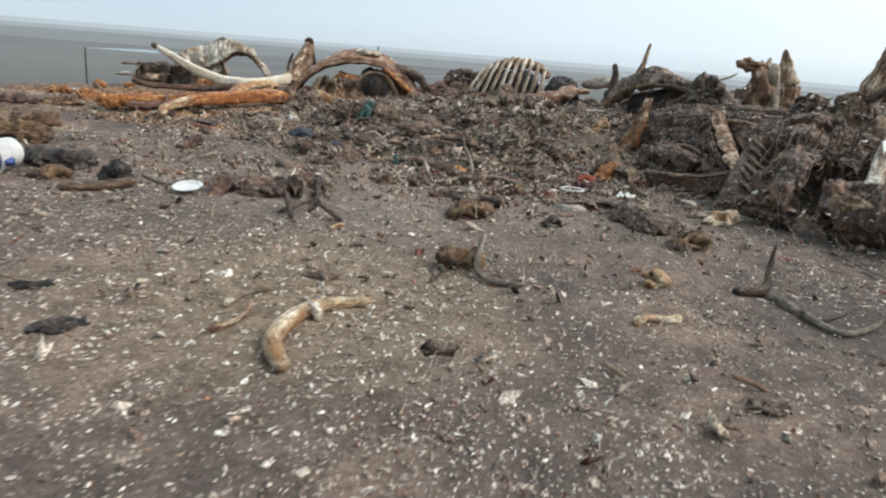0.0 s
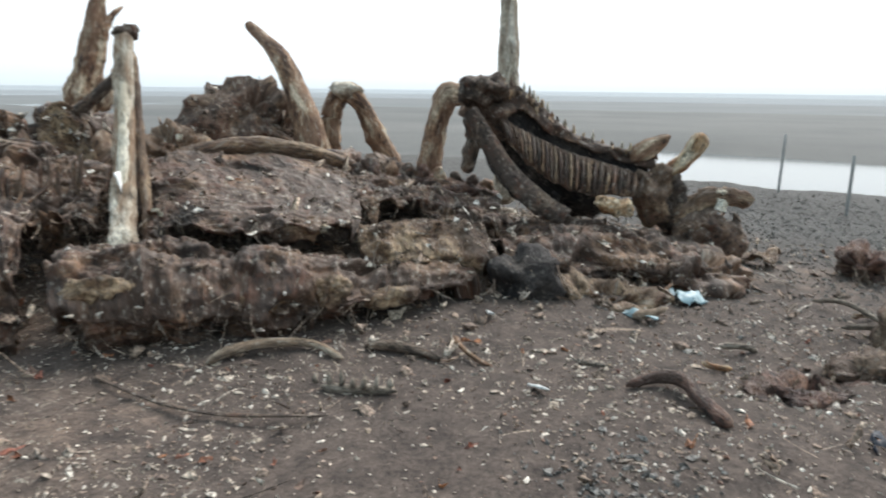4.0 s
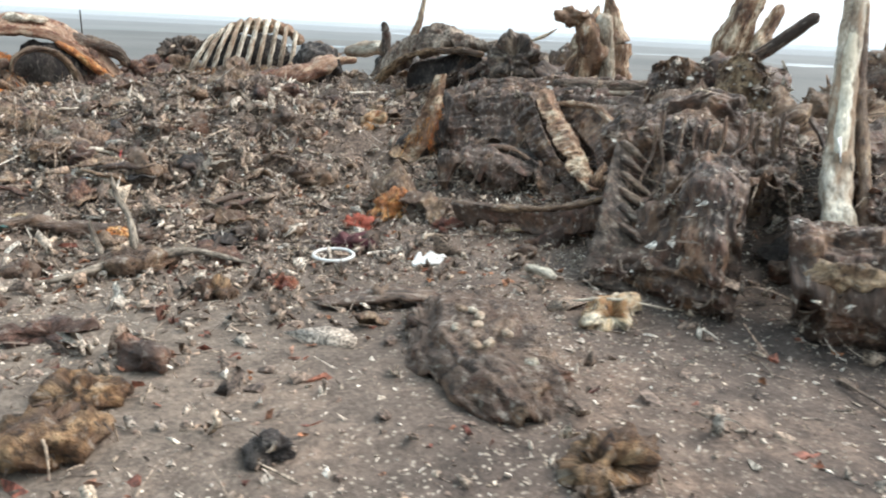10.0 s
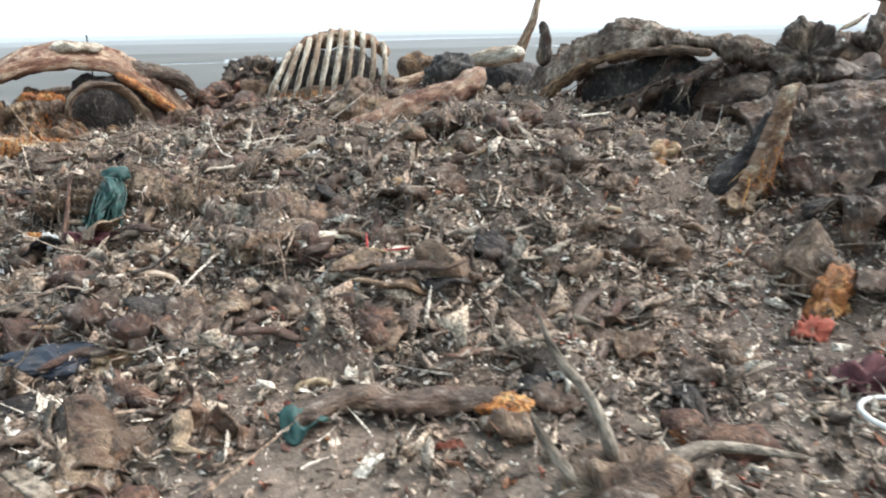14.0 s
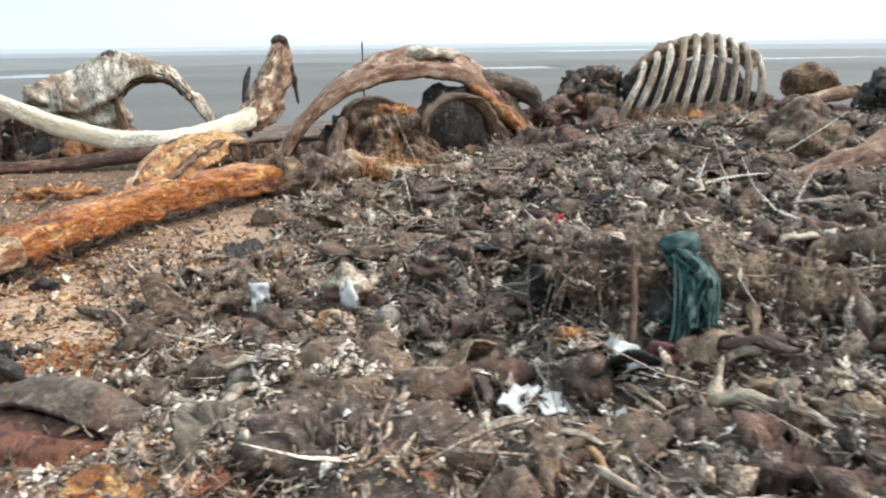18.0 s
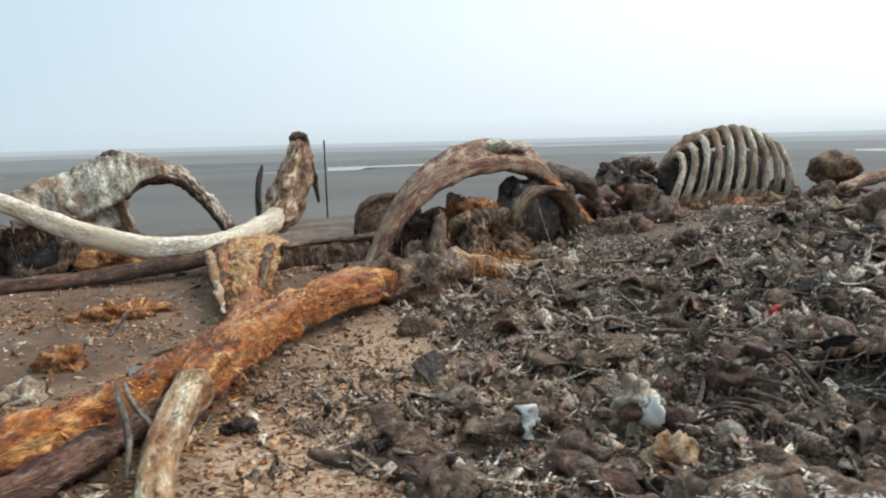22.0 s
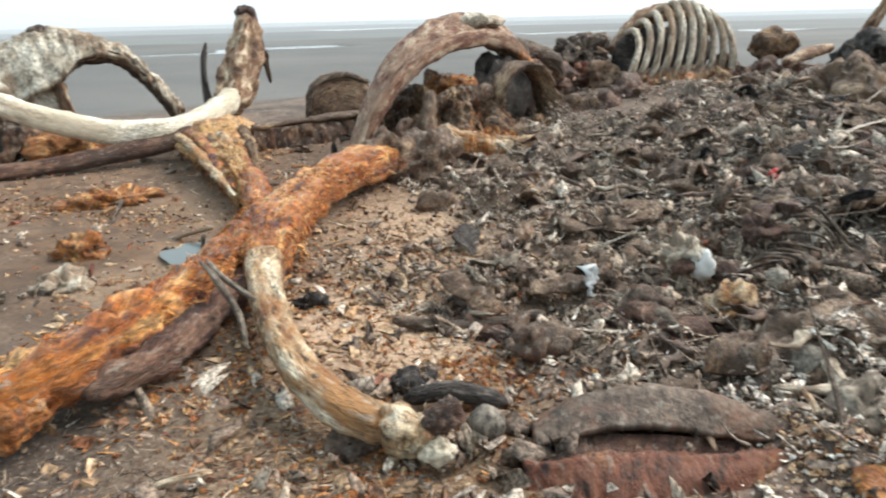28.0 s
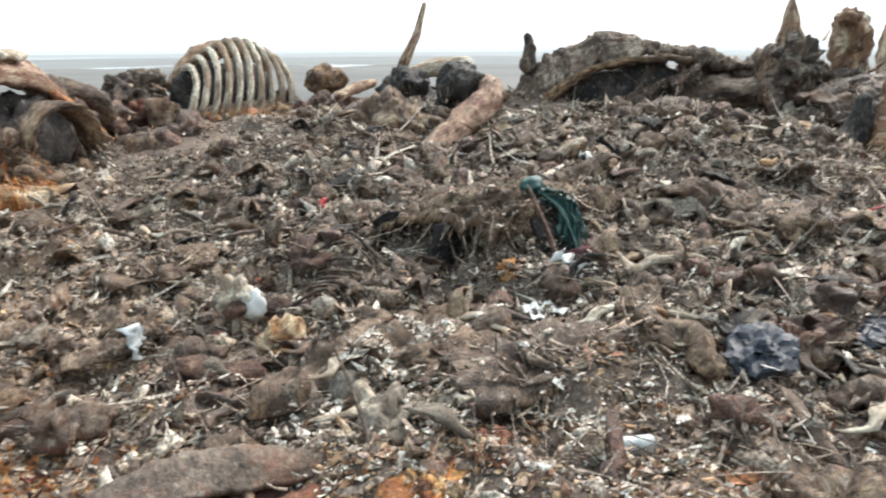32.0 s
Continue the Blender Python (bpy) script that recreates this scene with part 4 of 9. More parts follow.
def mass(c, r, rot=(0, 0, 0), mat=M_HIDE, seed=0.0, by=0.32, label="rotten dark brown hide mass slumped on the mound", name="hide_mass", hollow=None, fibres=60):
    """A rotten mass with its fibres and splinters as parts."""
    big = max(r) > 0.3
    ob = holder(name, (c[0], c[1], c[2] - r[2]), label, "carcass", "rotten masses of the mound" if name == "hide_mass" else "")
    shape = crag(c, r, rot, seed, 5 if big else 4, 1.0 if big else 0.5)
    part("body", shape, mat, ob)
    if name == "hide_mass":
        SURFACES.append((shape[0], np.asarray(c)))
    if fibres:
        V, F = fringe(shape, fibres // 2 if big else fibres // 3, RNG, 0.34 * r[2] + 0.04)
        tagged(part("fibre_fringe", (V, F), M_FIBRE, ob, "ragged hanging fibres"), kind="stuff")
    if big:
        for k in range(3):
            a = RNG.uniform(0, 6.28)
            q = np.array([c[0] + r[0] * 0.75 * math.cos(a), c[1] + r[0] * 0.75 * math.sin(a), c[2] + r[2] * RNG.uniform(0.2, 0.8)])
            w = RNG.normal(size=3) * np.array([0.08, 0.08, 0.04])
            part("bone_splinter", sweep([q, q + w, q + 2 * w + [0, 0, 0.03]], [0.02, 0.018, 0.008], 6, 0.05, 0.3, 8, 1, k), (M_BONE, M_OLDBONE, M_BONE)[k], ob)
    return ob


MASSES = [
    ((4.90, 8.15, 0.55), (0.70, 0.5, 0.40), -40), ((5.50, 8.75, 0.75), (0.42, 0.36, 0.40), 0), ((6.95, 8.20, 0.92), (0.62, 0.45, 0.50), -30), ((5.95, 8.05, 0.74), (0.32, 0.30, 0.30), 0),
    ((6.60, 7.20, 0.40), (0.70, 0.45, 0.36), -42), ((7.10, 6.30, 0.38), (0.50, 0.40, 0.30), -40), ((6.35, 3.95, -0.02), (0.45, 0.30, 0.12), -60), ((7.10, 3.55, 0.04), (0.45, 0.34, 0.18), -60),
    ((7.75, 3.75, 0.10), (0.40, 0.4, 0.28), 0), ((4.45, 9.40, 0.45), (0.6, 0.5, 0.38), 30), ((4.75, 10.25, 0.60), (0.65, 0.55, 0.42), 0), ((5.15, 11.0, 0.65), (0.6, 0.6, 0.45), 0), ((3.9, 11.5, 0.26), (0.6, 0.4, 0.22), -40),
]
for i, (c, r, a) in enumerate(MASSES):
    mass(c, r, (0, 0, a), (M_HIDE_TAN, M_SLAB, M_HIDE)[i % 3], i * 1.7)


def slab(label, rows, mat, fibres, way=(-0.6, -0.75, 0.3), littered=True, **more):
    """A slumped slab of hide with the fibres that hang from it."""
    shape = hide_plate(rows, toward=way, **more)
    ob = holder("torn_hide", tuple(np.mean(rows[-1], 0)), label, "hide", "torn hides of the mound")
    part("sheet", shape, mat, ob)
    V, F = fringe(shape, fibres, RNG, 0.10, 0.0045)
    tagged(part("fibre_fringe", (V, F), M_FIBRE, ob, "ragged hanging fibres"), kind="stuff")
    if littered:
        half_way = len(shape[0]) // 2
        SURFACES.append((shape[0][:half_way], np.mean(shape[0], 0) - 2 * np.array(way)))
    return ob


def tier(lip, foot, back=0.45, lean=(0.66, 0.75), rise=0.0):
    """Rows of a thick slab: its top from behind to the lip, a bulging face, and an undercut foot."""
    lip, foot = np.array(lip, float), np.array(foot, float)
    u = np.array([*lean, 0.0])
    belly = 0.45 * lip + 0.55 * foot - 0.10 * u
    belly[:, 2] = foot[:, 2] + 0.52 * (lip[:, 2] - foot[:, 2])
    low = foot + 0.05 * u + [0, 0, 0.08]
    return [lip + back * u + [0, 0, rise - 0.02], lip + 0.5 * back * u + [0, 0, 0.03 + 0.6 * rise], lip, belly, low, foot + 0.22 * u - [0, 0, 0.06]]


# the lowest slab, sagging along the foot of the mound
FOOT = [(3.60, 5.98, -0.03), (3.77, 5.79, -0.02), (3.98, 5.65, -0.03), (4.19, 5.49, -0.03), (4.37, 5.30, -0.03), (4.63, 5.09, -0.03), (5.04, 4.97, 0.0), (5.32, 4.78, 0.02), (5.66, 4.60, 0.03)]
LIP = [(3.64, 6.14, 0.44), (3.82, 5.93, 0.41), (4.06, 5.77, 0.39), (4.28, 5.60, 0.39), (4.47, 5.40, 0.41), (4.73, 5.19, 0.38), (5.17, 5.03, 0.34), (5.43, 4.87, 0.31), (5.73, 4.66, 0.27)]
slab("long sagging slab of brown fibrous hide along the foot", tier(LIP, FOOT), M_SLAB, 170, n=320, m=84, seed=1, ridge=0.45, fold=0.11, pit=0.08, strata=0.035, torn=0.1,
                  holes=((0.03, 0.7, 0.03, 0.14, 0.14), (0.34, 0.82, 0.10, 0.08, 0.10), (0.55, 0.66, 0.04, 0.12, 0.10), (0.78, 0.80, 0.06, 0.10, 0.09)))
# the pillar of skin at its end
slab("sagging pillar of soil-crusted skin on the mound's corner", tier([(3.34, 7.05, 0.20), (3.46, 6.88, 0.42), (3.52, 6.64, 0.50), (3.60, 6.40, 0.44)], [(3.04, 6.92, -0.02), (3.20, 6.64, -0.02), (3.30, 6.36, -0.02), (3.44, 6.20, -0.02)], 0.55, rise=0.22), M_SLAB, 60,
     n=130, m=70, seed=2, fold=0.09, pit=0.08, strata=0.03, torn=0.1, holes=((0.97, 0.6, 0.10, 0.16, 0.12),))
# the wall that climbs from the corner to the ridge
slab("wall of hanging rotten hide climbing to the ridge", [[(3.75, 8.05, 0.70), (4.05, 7.95, 0.92), (4.40, 7.80, 1.02), (4.70, 7.55, 0.98), (4.90, 7.40, 0.94)], [(3.60, 7.75, 0.50), (3.85, 7.66, 0.72), (4.12, 7.52, 0.80), (4.38, 7.32, 0.74), (4.62, 7.14, 0.70)],
     [(3.48, 7.40, 0.30), (3.65, 7.24, 0.44), (3.86, 7.10, 0.50), (4.12, 6.98, 0.56), (4.36, 6.84, 0.60)], [(3.34, 7.10, 0.10), (3.44, 6.92, 0.34), (3.58, 6.78, 0.50), (3.86, 6.72, 0.66), (4.12, 6.56, 0.72)]], M_SLAB, 130,
     way=(-0.7, -0.6, 0.4), n=170, m=100, seed=3, fold=0.07, pit=0.09, strata=0.035, torn=0.18)
# slope of soil and hide behind the front slab, with torn overhangs
slab("slope of soil-caked hide with torn overhanging edge", [[(4.90, 7.36, 0.90), (5.10, 7.16, 0.86), (5.45, 6.95, 0.84), (5.84, 6.70, 0.88), (6.20, 6.34, 0.78)], [(4.70, 6.90, 0.64), (4.90, 6.74, 0.74), (5.22, 6.46, 0.74), (5.55, 6.16, 0.74), (5.85, 5.82, 0.66)],
     [(4.58, 6.52, 0.44), (4.72, 6.42, 0.58), (4.98, 6.10, 0.60), (5.24, 5.78, 0.60), (5.48, 5.46, 0.54)], [(4.46, 6.26, 0.28), (4.58, 6.12, 0.48), (4.74, 5.84, 0.50), (4.94, 5.58, 0.52), (5.20, 5.36, 0.34)]], M_SLAB, 260,
     way=(-0.55, -0.6, 0.6), n=240, m=90, seed=4, fold=0.08, pit=0.05, strata=0.012, torn=0.16, fine=0.005, ridge=0.25)
slab("rotten hide slumped over the mound's shoulder", [[(6.10, 6.40, 0.74), (6.45, 6.17, 0.70), (6.75, 5.70, 0.66), (6.95, 5.20, 0.58)], [(5.90, 6.00, 0.66), (6.20, 5.74, 0.66), (6.46, 5.36, 0.64), (6.64, 4.96, 0.56)],
     [(5.72, 5.62, 0.56), (5.98, 5.36, 0.60), (6.16, 5.08, 0.60), (6.32, 4.80, 0.54)], [(5.62, 5.46, 0.34), (5.82, 5.20, 0.44), (5.98, 4.96, 0.46), (6.14, 4.70, 0.36)]], M_SLAB, 260,
     way=(-0.6, -0.6, 0.5), n=190, m=80, seed=5, ridge=0.4, fold=0.07, pit=0.09, strata=0.04, torn=0.3)
slab("small overlapping slab of brown hide", tier([(5.22, 5.26, 0.44), (5.46, 5.10, 0.46), (5.74, 4.92, 0.44), (6.00, 4.74, 0.38)], [(5.16, 5.14, 0.16), (5.40, 4.98, 0.16), (5.66, 4.80, 0.14), (5.92, 4.64, 0.12)], 0.35), M_STRAP, 160,
     n=140, m=60, seed=6, fold=0.05, pit=0.05, strata=0.03, torn=0.15)
slab("low rotten hide lying out from the mound", tier([(6.10, 4.66, 0.30), (6.45, 4.40, 0.34), (6.80, 4.06, 0.32), (7.05, 3.70, 0.28)], [(5.98, 4.54, 0.03), (6.30, 4.20, 0.03), (6.62, 3.86, 0.03), (6.88, 3.54, 0.03)], 0.6), M_SLAB, 200,
     n=150, m=60, seed=7, fold=0.06, pit=0.08, strata=0.04, torn=0.2, holes=((0.45, 0.62, 0.10, 0.14, 0.12),))
# the recess below the leaning skull plate
slab("dark slope of hide behind the skull plate", [[(3.30, 10.35, 0.86), (3.80, 10.00, 0.92), (4.30, 9.60, 0.96), (4.80, 9.20, 0.98), (5.20, 8.70, 1.00)], [(3.20, 10.00, 0.52), (3.60, 9.62, 0.62), (4.00, 9.26, 0.70), (4.42, 8.84, 0.78), (4.80, 8.40, 0.86)],
     [(3.08, 9.66, 0.22), (3.42, 9.28, 0.26), (3.74, 8.98, 0.34), (4.06, 8.60, 0.48), (4.40, 8.20, 0.66)], [(3.00, 9.40, 0.06), (3.24, 9.04, 0.06), (3.50, 8.76, 0.10), (3.80, 8.42, 0.20), (4.10, 8.02, 0.42)]], M_SLAB, 220,
     way=(-0.55, -0.6, 0.55), n=200, m=90, seed=8, fold=0.07, pit=0.10, strata=0.05, torn=0.1)
slab("strips of dark hide hanging over the recess", [[(2.96, 9.18, 0.40), (3.20, 8.96, 0.42), (3.46, 8.72, 0.38), (3.66, 8.50, 0.34)], [(2.84, 9.00, 0.30), (3.08, 8.78, 0.32), (3.34, 8.54, 0.28), (3.56, 8.34, 0.24)], [(2.80, 8.94, 0.04), (3.04, 8.72, 0.04), (3.30, 8.48, 0.04), (3.52, 8.28, 0.04)]], M_SLAB, 160,
     littered=False, n=120, m=40, seed=9, fold=0.07, pit=0.05, strata=0.02, torn=0.6)
# upright slabs on the ridge beside the tall jawbone
for i, rows in enumerate(([[(4.55, 8.72, 1.16), (4.70, 8.58, 1.22), (4.84, 8.44, 1.16)], [(4.50, 8.66, 0.90), (4.66, 8.50, 0.92), (4.82, 8.34, 0.90)], [(4.42, 8.56, 0.55), (4.58, 8.40, 0.55), (4.76, 8.24, 0.55)]],
                          [[(4.92, 8.36, 1.18), (5.06, 8.20, 1.26), (5.16, 8.06, 1.12)], [(4.88, 8.28, 0.92), (5.02, 8.12, 0.94), (5.14, 7.96, 0.90)], [(4.80, 8.16, 0.5), (4.96, 7.98, 0.5), (5.10, 7.80, 0.5)]])):
    slab("upright slab of brown hide standing on the ridge", rows, M_STRAP if i else M_SLAB, 90, n=60, m=50, seed=10 + i, thick=0.16, fold=0.08, pit=0.08, strata=0.02, torn=0.1)
# drooping root-like straps on the wall
for i in range(16):
    a = RNG.rand()
    x, y, z = 3.72 + 0.9 * a, 7.62 - 0.32 * a, 0.78 + 0.16 * RNG.rand()
    thing("hanging_strap", sweep([(x, y - 0.03, z), (x - 0.06, y - 0.10, z - 0.18), (x - 0.12 + 0.08 * RNG.normal(), y - 0.20, z - 0.34), (x - 0.22 + 0.08 * RNG.normal(), y - 0.34, z - 0.52)], [0.016, 0.012, 0.010, 0.006], 7, 0.04, 0.4, 9, 1.0, i), (M_STRAP, M_SLAB)[i % 2], "thin dark strap of hide hanging on the wall", "hide", "hanging straps")

# rotten cavities in the flank, shade coloured in black, each with a torn lip
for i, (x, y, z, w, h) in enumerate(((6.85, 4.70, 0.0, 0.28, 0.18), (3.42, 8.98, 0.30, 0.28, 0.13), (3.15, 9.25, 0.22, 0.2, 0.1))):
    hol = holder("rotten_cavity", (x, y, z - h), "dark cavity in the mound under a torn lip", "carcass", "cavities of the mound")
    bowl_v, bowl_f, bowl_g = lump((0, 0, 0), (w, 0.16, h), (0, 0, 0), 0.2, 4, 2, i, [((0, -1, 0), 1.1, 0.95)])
    # the bowl's black colour stands in for deep shade
    part("bowl", (turn(bowl_v, 0, 0, -38) + [x, y, z], bowl_f, bowl_g), M_BLACK, hol, "inside coloured black for the cavity's shade")
    lip = [np.array([x, y, z]) + turn(np.array([[w * math.cos(a), -0.11 - 0.04 * math.sin(3 * a), h * math.sin(a)]]), 0, 0, -38)[0] for a in np.linspace(0.2, 3.0, 9)]
    lip_shape = sweep(lip, [0.008, 0.014, 0.01, 0.02, 0.015, 0.022, 0.01, 0.014, 0.008], 12, 0.02, 0.6, 9, 1.3, i)
    part("lip", lip_shape, M_SLAB, hol)
    V, F = fringe(lip_shape, 40, RNG, 0.08, 0.004)
    tagged(part("fibre_fringe", (V, F), M_FIBRE, hol, "ragged hanging fibres"), kind="stuff")

# tan fat and pale bone showing in the flank
for i, (x, y, z, rx, rz, m_) in enumerate(((3.78, 5.90, 0.34, 0.17, 0.07, M_STRAP), (4.40, 5.33, 0.22, 0.13, 0.07, M_PORE), (5.22, 6.44, 0.66, 0.12, 0.09, M_TAN), (5.00, 5.62, 0.50, 0.14, 0.08, M_STRAP), (5.10, 4.93, 0.14, 0.20, 0.06, M_STRAP), (4.72, 5.08, 0.24, 0.10, 0.10, M_STRAP), (6.5, 5.3, 0.60, 0.2, 0.06, M_FLESH))):
    mass((x, y, z), (rx, 0.06, rz), (0, 0, -42), m_, 160 + i, 0.3, "crusted tan fat showing in the mound's flank", "fat_patch", fibres=24)
for i, (x, y, z, w, h) in enumerate(((5.30, 7.10, 1.02, 0.10, 0.14), (4.50, 6.35, 0.62, 0.16, 0.06), (5.10, 5.45, 0.52, 0.14, 0.10), (3.62, 7.02, 0.42, 0.06, 0.10), (5.05, 7.25, 0.98, 0.08, 0.14))):
    thing("white_bone_shard", sheet((x, y, z), w * 0.8, h * 0.7, (60, 35 * i, -38), 0.02, 0.05, 10, 8, 170 + i, 0.8), M_WHITEBONE, "small white bone shard stuck in the mound", "bone", "white shards in the mound")
row = holder("row_of_vertebrae", (6.7, 5.7, 0.5), "row of dark knobbed vertebrae along the mound's edge", "bone")
part("keel", sweep([(6.12, 6.12, 0.56), (6.5, 5.86, 0.62), (6.9, 5.55, 0.58), (7.25, 5.3, 0.46)], [0.07, 0.09, 0.09, 0.06], 20, 0.03, 0.4, 7, 1.2, 180), M_FLESH, row)
for i in range(9):
    s = i / 8
    part("knob", crag((6.2 + 0.95 * s, 6.06 - 0.70 * s, 0.72 + 0.06 * math.sin(3 * s) - 0.18 * s), (0.055, 0.06, 0.09), (0, 10 * math.sin(i), -38), 181 + i, 3, 0.3), (M_OLDBONE, M_FLESH, M_BONE)[i % 3], row)

mass((5.96, 4.44, 0.10), (0.26, 0.20, 0.24), (0, 0, -35), M_BLACK, 71, 0.18, "block of black rotten flesh at the foot of the mound", "black_carcass_block")

# ---- upright bones of the mound ----
def bone(name, pts, radii, mat, label, category="bone", group="", **more):
    return thing(name, sweep(pts, radii, **more), mat, label, category, group)


post = holder("bone_post", (4.55, 6.6, 0.0), "upright split bone post, bleached white with a paper label", "bone")
part("shaft", sweep([(4.14, 6.22, -0.05), (4.24, 6.36, 0.22), (4.42, 6.60, 0.48), (4.66, 6.88, 0.80), (4.90, 7.17, 1.3), (5.08, 7.36, 1.80)], [0.13, 0.115, 0.095, 0.085, 0.075, 0.068], 16, 0.04, 0.16, 6, 0.9, 3, groove=0.3, box=0.7), M_BLEACHED, post)
part("white_face", sweep([(4.50, 6.72, 0.60), (4.61, 6.83, 0.80), (4.82, 7.07, 1.18), (4.98, 7.26, 1.58)], [0.05, 0.058, 0.052, 0.04], 16, 0.03, 0.2, 8, 0.8, 6, box=0.8), M_WHITEBONE, post, "bleached white split face")
part("knob", lump((5.10, 7.37, 1.80), (0.095, 0.085, 0.06), (0, 0, 20), 0.3, 3, 2.0, 4), M_OLDBONE, post, "dark broken top")
part("dark_edge", sweep([(4.34, 6.20, 0.0), (4.60, 6.58, 0.55), (4.90, 7.02, 1.1), (5.10, 7.3, 1.66)], [0.05, 0.04, 0.035, 0.03], 10, 0.05, 0.25, 7, 1, 8), M_STRAP, post, "brown weathered edge of the bone")
lab_v, lab_f, lab_g = sheet((4.545, 6.745, 0.745), 0.10, 0.21, (72, 0, 33), 0.006, 0.006, 8, 10, 2.0, 0.03)
label_sheet = part("paper_label", (lab_v, lab_f, lab_g), M_PAPER, post, "white paper label")
for k in range(3):
    part("ink_bar", sheet((4.510 + 0.022 * k, 6.705 - 0.017 * k, 0.690), 0.012, 0.05, (72, 0, 33), 0.004, 0.0, 3, 4, k, 0.02), M_INK, label_sheet, flat=True)

tall = holder("tall_jawbone_post", (6.0, 9.7, 0.4), "tall broken whale jawbone standing upright in the mound", "bone")
part("shaft", sweep([(6.0, 9.72, 0.3), (6.12, 9.70, 1.1), (6.32, 9.66, 1.85), (6.46, 9.63, 2.62)], [0.20, 0.17, 0.14, 0.06], 16, 0.05, 0.22, 4, 0.75, 5, groove=0.3), M_BONE, tall)
part("splinter", sweep([(6.36, 9.6, 1.95), (6.50, 9.6, 2.12), (6.66, 9.6, 2.25)], [0.06, 0.04, 0.018], 8, 0.03, 0.3, 8), M_BONE, tall)
part("side_branch", sweep([(6.25, 9.55, 1.15), (6.48, 9.58, 1.45), (6.64, 9.6, 1.72)], [0.10, 0.08, 0.05], 10, 0.04, 0.3, 6), M_BONE, tall)

bone("curved_rib_post", [(7.15, 7.35, 0.3), (7.20, 7.45, 0.9), (7.25, 7.68, 1.36), (7.31, 7.98, 1.75), (7.42, 8.52, 2.09)], [0.21, 0.18, 0.12, 0.095, 0.05], M_BONE, "curved brown whale rib rising from the mound", seed=9, lumpy=0.1)

arch_b = holder("arched_bone", (7.9, 7.5, 0.5), "brown arched bone standing on two legs", "bone")
part("leg", sweep([(7.72, 7.75, 0.35), (7.78, 7.70, 0.8), (7.82, 7.66, 1.18), (7.90, 7.54, 1.40)], [0.15, 0.13, 0.11, 0.12], 12, 0.05, 0.25, 5, 1, 12), M_BONE, arch_b)
part("leg", sweep([(7.90, 7.54, 1.40), (8.0, 7.41, 1.22), (8.08, 7.30, 0.95), (8.22, 7.12, 0.5)], [0.10, 0.10, 0.11, 0.14], 12, 0.05, 0.2, 5, 1, 13), M_BONE, arch_b)
part("cap", lump((7.90, 7.54, 1.38), (0.17, 0.14, 0.10), (0, 0, -30), 0.3, 3, 2, 3), M_BLEACHED, arch_b, "bleached top of the arch")

bone("leg_bone", [(7.0, 5.92, 0.4), (7.05, 5.88, 0.8), (7.09, 5.83, 1.15), (7.14, 5.76, 1.36), (7.24, 5.62, 1.32)], [0.13, 0.10, 0.09, 0.11, 0.08], M_BONE, "stout orange-brown limb bone propped upright", seed=15, lumpy=0.18)

# ---- baleen-hung skull at the end of the mound ----
bal = holder("baleen_skull", (7.2, 4.8, 0.3), "dark whale skull half hung with combs of baleen", "skull")
TOP_A = [(6.94, 5.11, 1.46), (7.04, 4.95, 1.38), (7.11, 4.84, 1.27), (7.2, 4.69, 1.11), (7.34, 4.45, 0.99), (7.49, 4.21, 0.93), (7.61, 4.02, 0.9)]
TOP_B = [(6.86, 5.09, 1.31), (6.96, 4.94, 1.24), (7.03, 4.82, 1.14), (7.12, 4.66, 1.01), (7.27, 4.42, 0.92), (7.42, 4.18, 0.84), (7.53, 3.99, 0.77)]
LEDGE_A = [(6.81, 5.09, 1.20), (6.95, 4.85, 1.06), (7.08, 4.64, 0.94), (7.25, 4.36, 0.84), (7.44, 4.04, 0.74)]
LEDGE_B = [(6.70, 4.93, 1.01), (6.81, 4.76, 0.81), (6.93, 4.56, 0.65), (7.08, 4.31, 0.60), (7.26, 4.02, 0.57)]
WEST = (-0.75, -0.5, 0.4)
part("crown", crag((6.74, 5.18, 1.40), (0.20, 0.17, 0.13), (0, 10, 35), 22, 4, 0.5), M_OLDBONE, bal, "faceted dark crown")
part("back_of_crown", crag((6.92, 5.20, 1.20), (0.20, 0.20, 0.26), (0, 0, 0), 21, 4, 0.8), M_HIDE, bal)
part("baleen_base", loft(TOP_A, TOP_B, 0.06, 0.02, 60, 12, 23, 0.04, WEST, 0.3), M_SLAB, bal)
# black sheet put where the ridge's underside lies in shade
part("dark_gum", loft([(x + 0.06, y + 0.04, z + 0.05) for x, y, z in TOP_B], [(x + 0.06, y + 0.04, z - 0.06) for x, y, z in LEDGE_A], 0.06, 0.0, 60, 14, 24, 0.02, WEST), M_BLACK, bal, "black band for the shade below the baleen")
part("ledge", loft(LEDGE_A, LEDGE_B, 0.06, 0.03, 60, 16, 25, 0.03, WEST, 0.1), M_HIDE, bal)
# black sheet and backing mass that stand in for the gap's shade
part("gullet", loft([(6.76, 5.16, 1.13), (6.89, 4.95, 0.93), (6.99, 4.79, 0.71), (7.09, 4.62, 0.56)], [(6.67, 5.21, 1.05), (6.76, 5.07, 0.72), (6.88, 4.88, 0.50), (7.01, 4.66, 0.36)], 0.05, -0.03, 40, 12, 26, 0.03, WEST), M_BLACK, bal, "black sheet for the shaded gap behind the jaw strap")
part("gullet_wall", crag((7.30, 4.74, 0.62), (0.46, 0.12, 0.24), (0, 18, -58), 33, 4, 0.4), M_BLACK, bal)
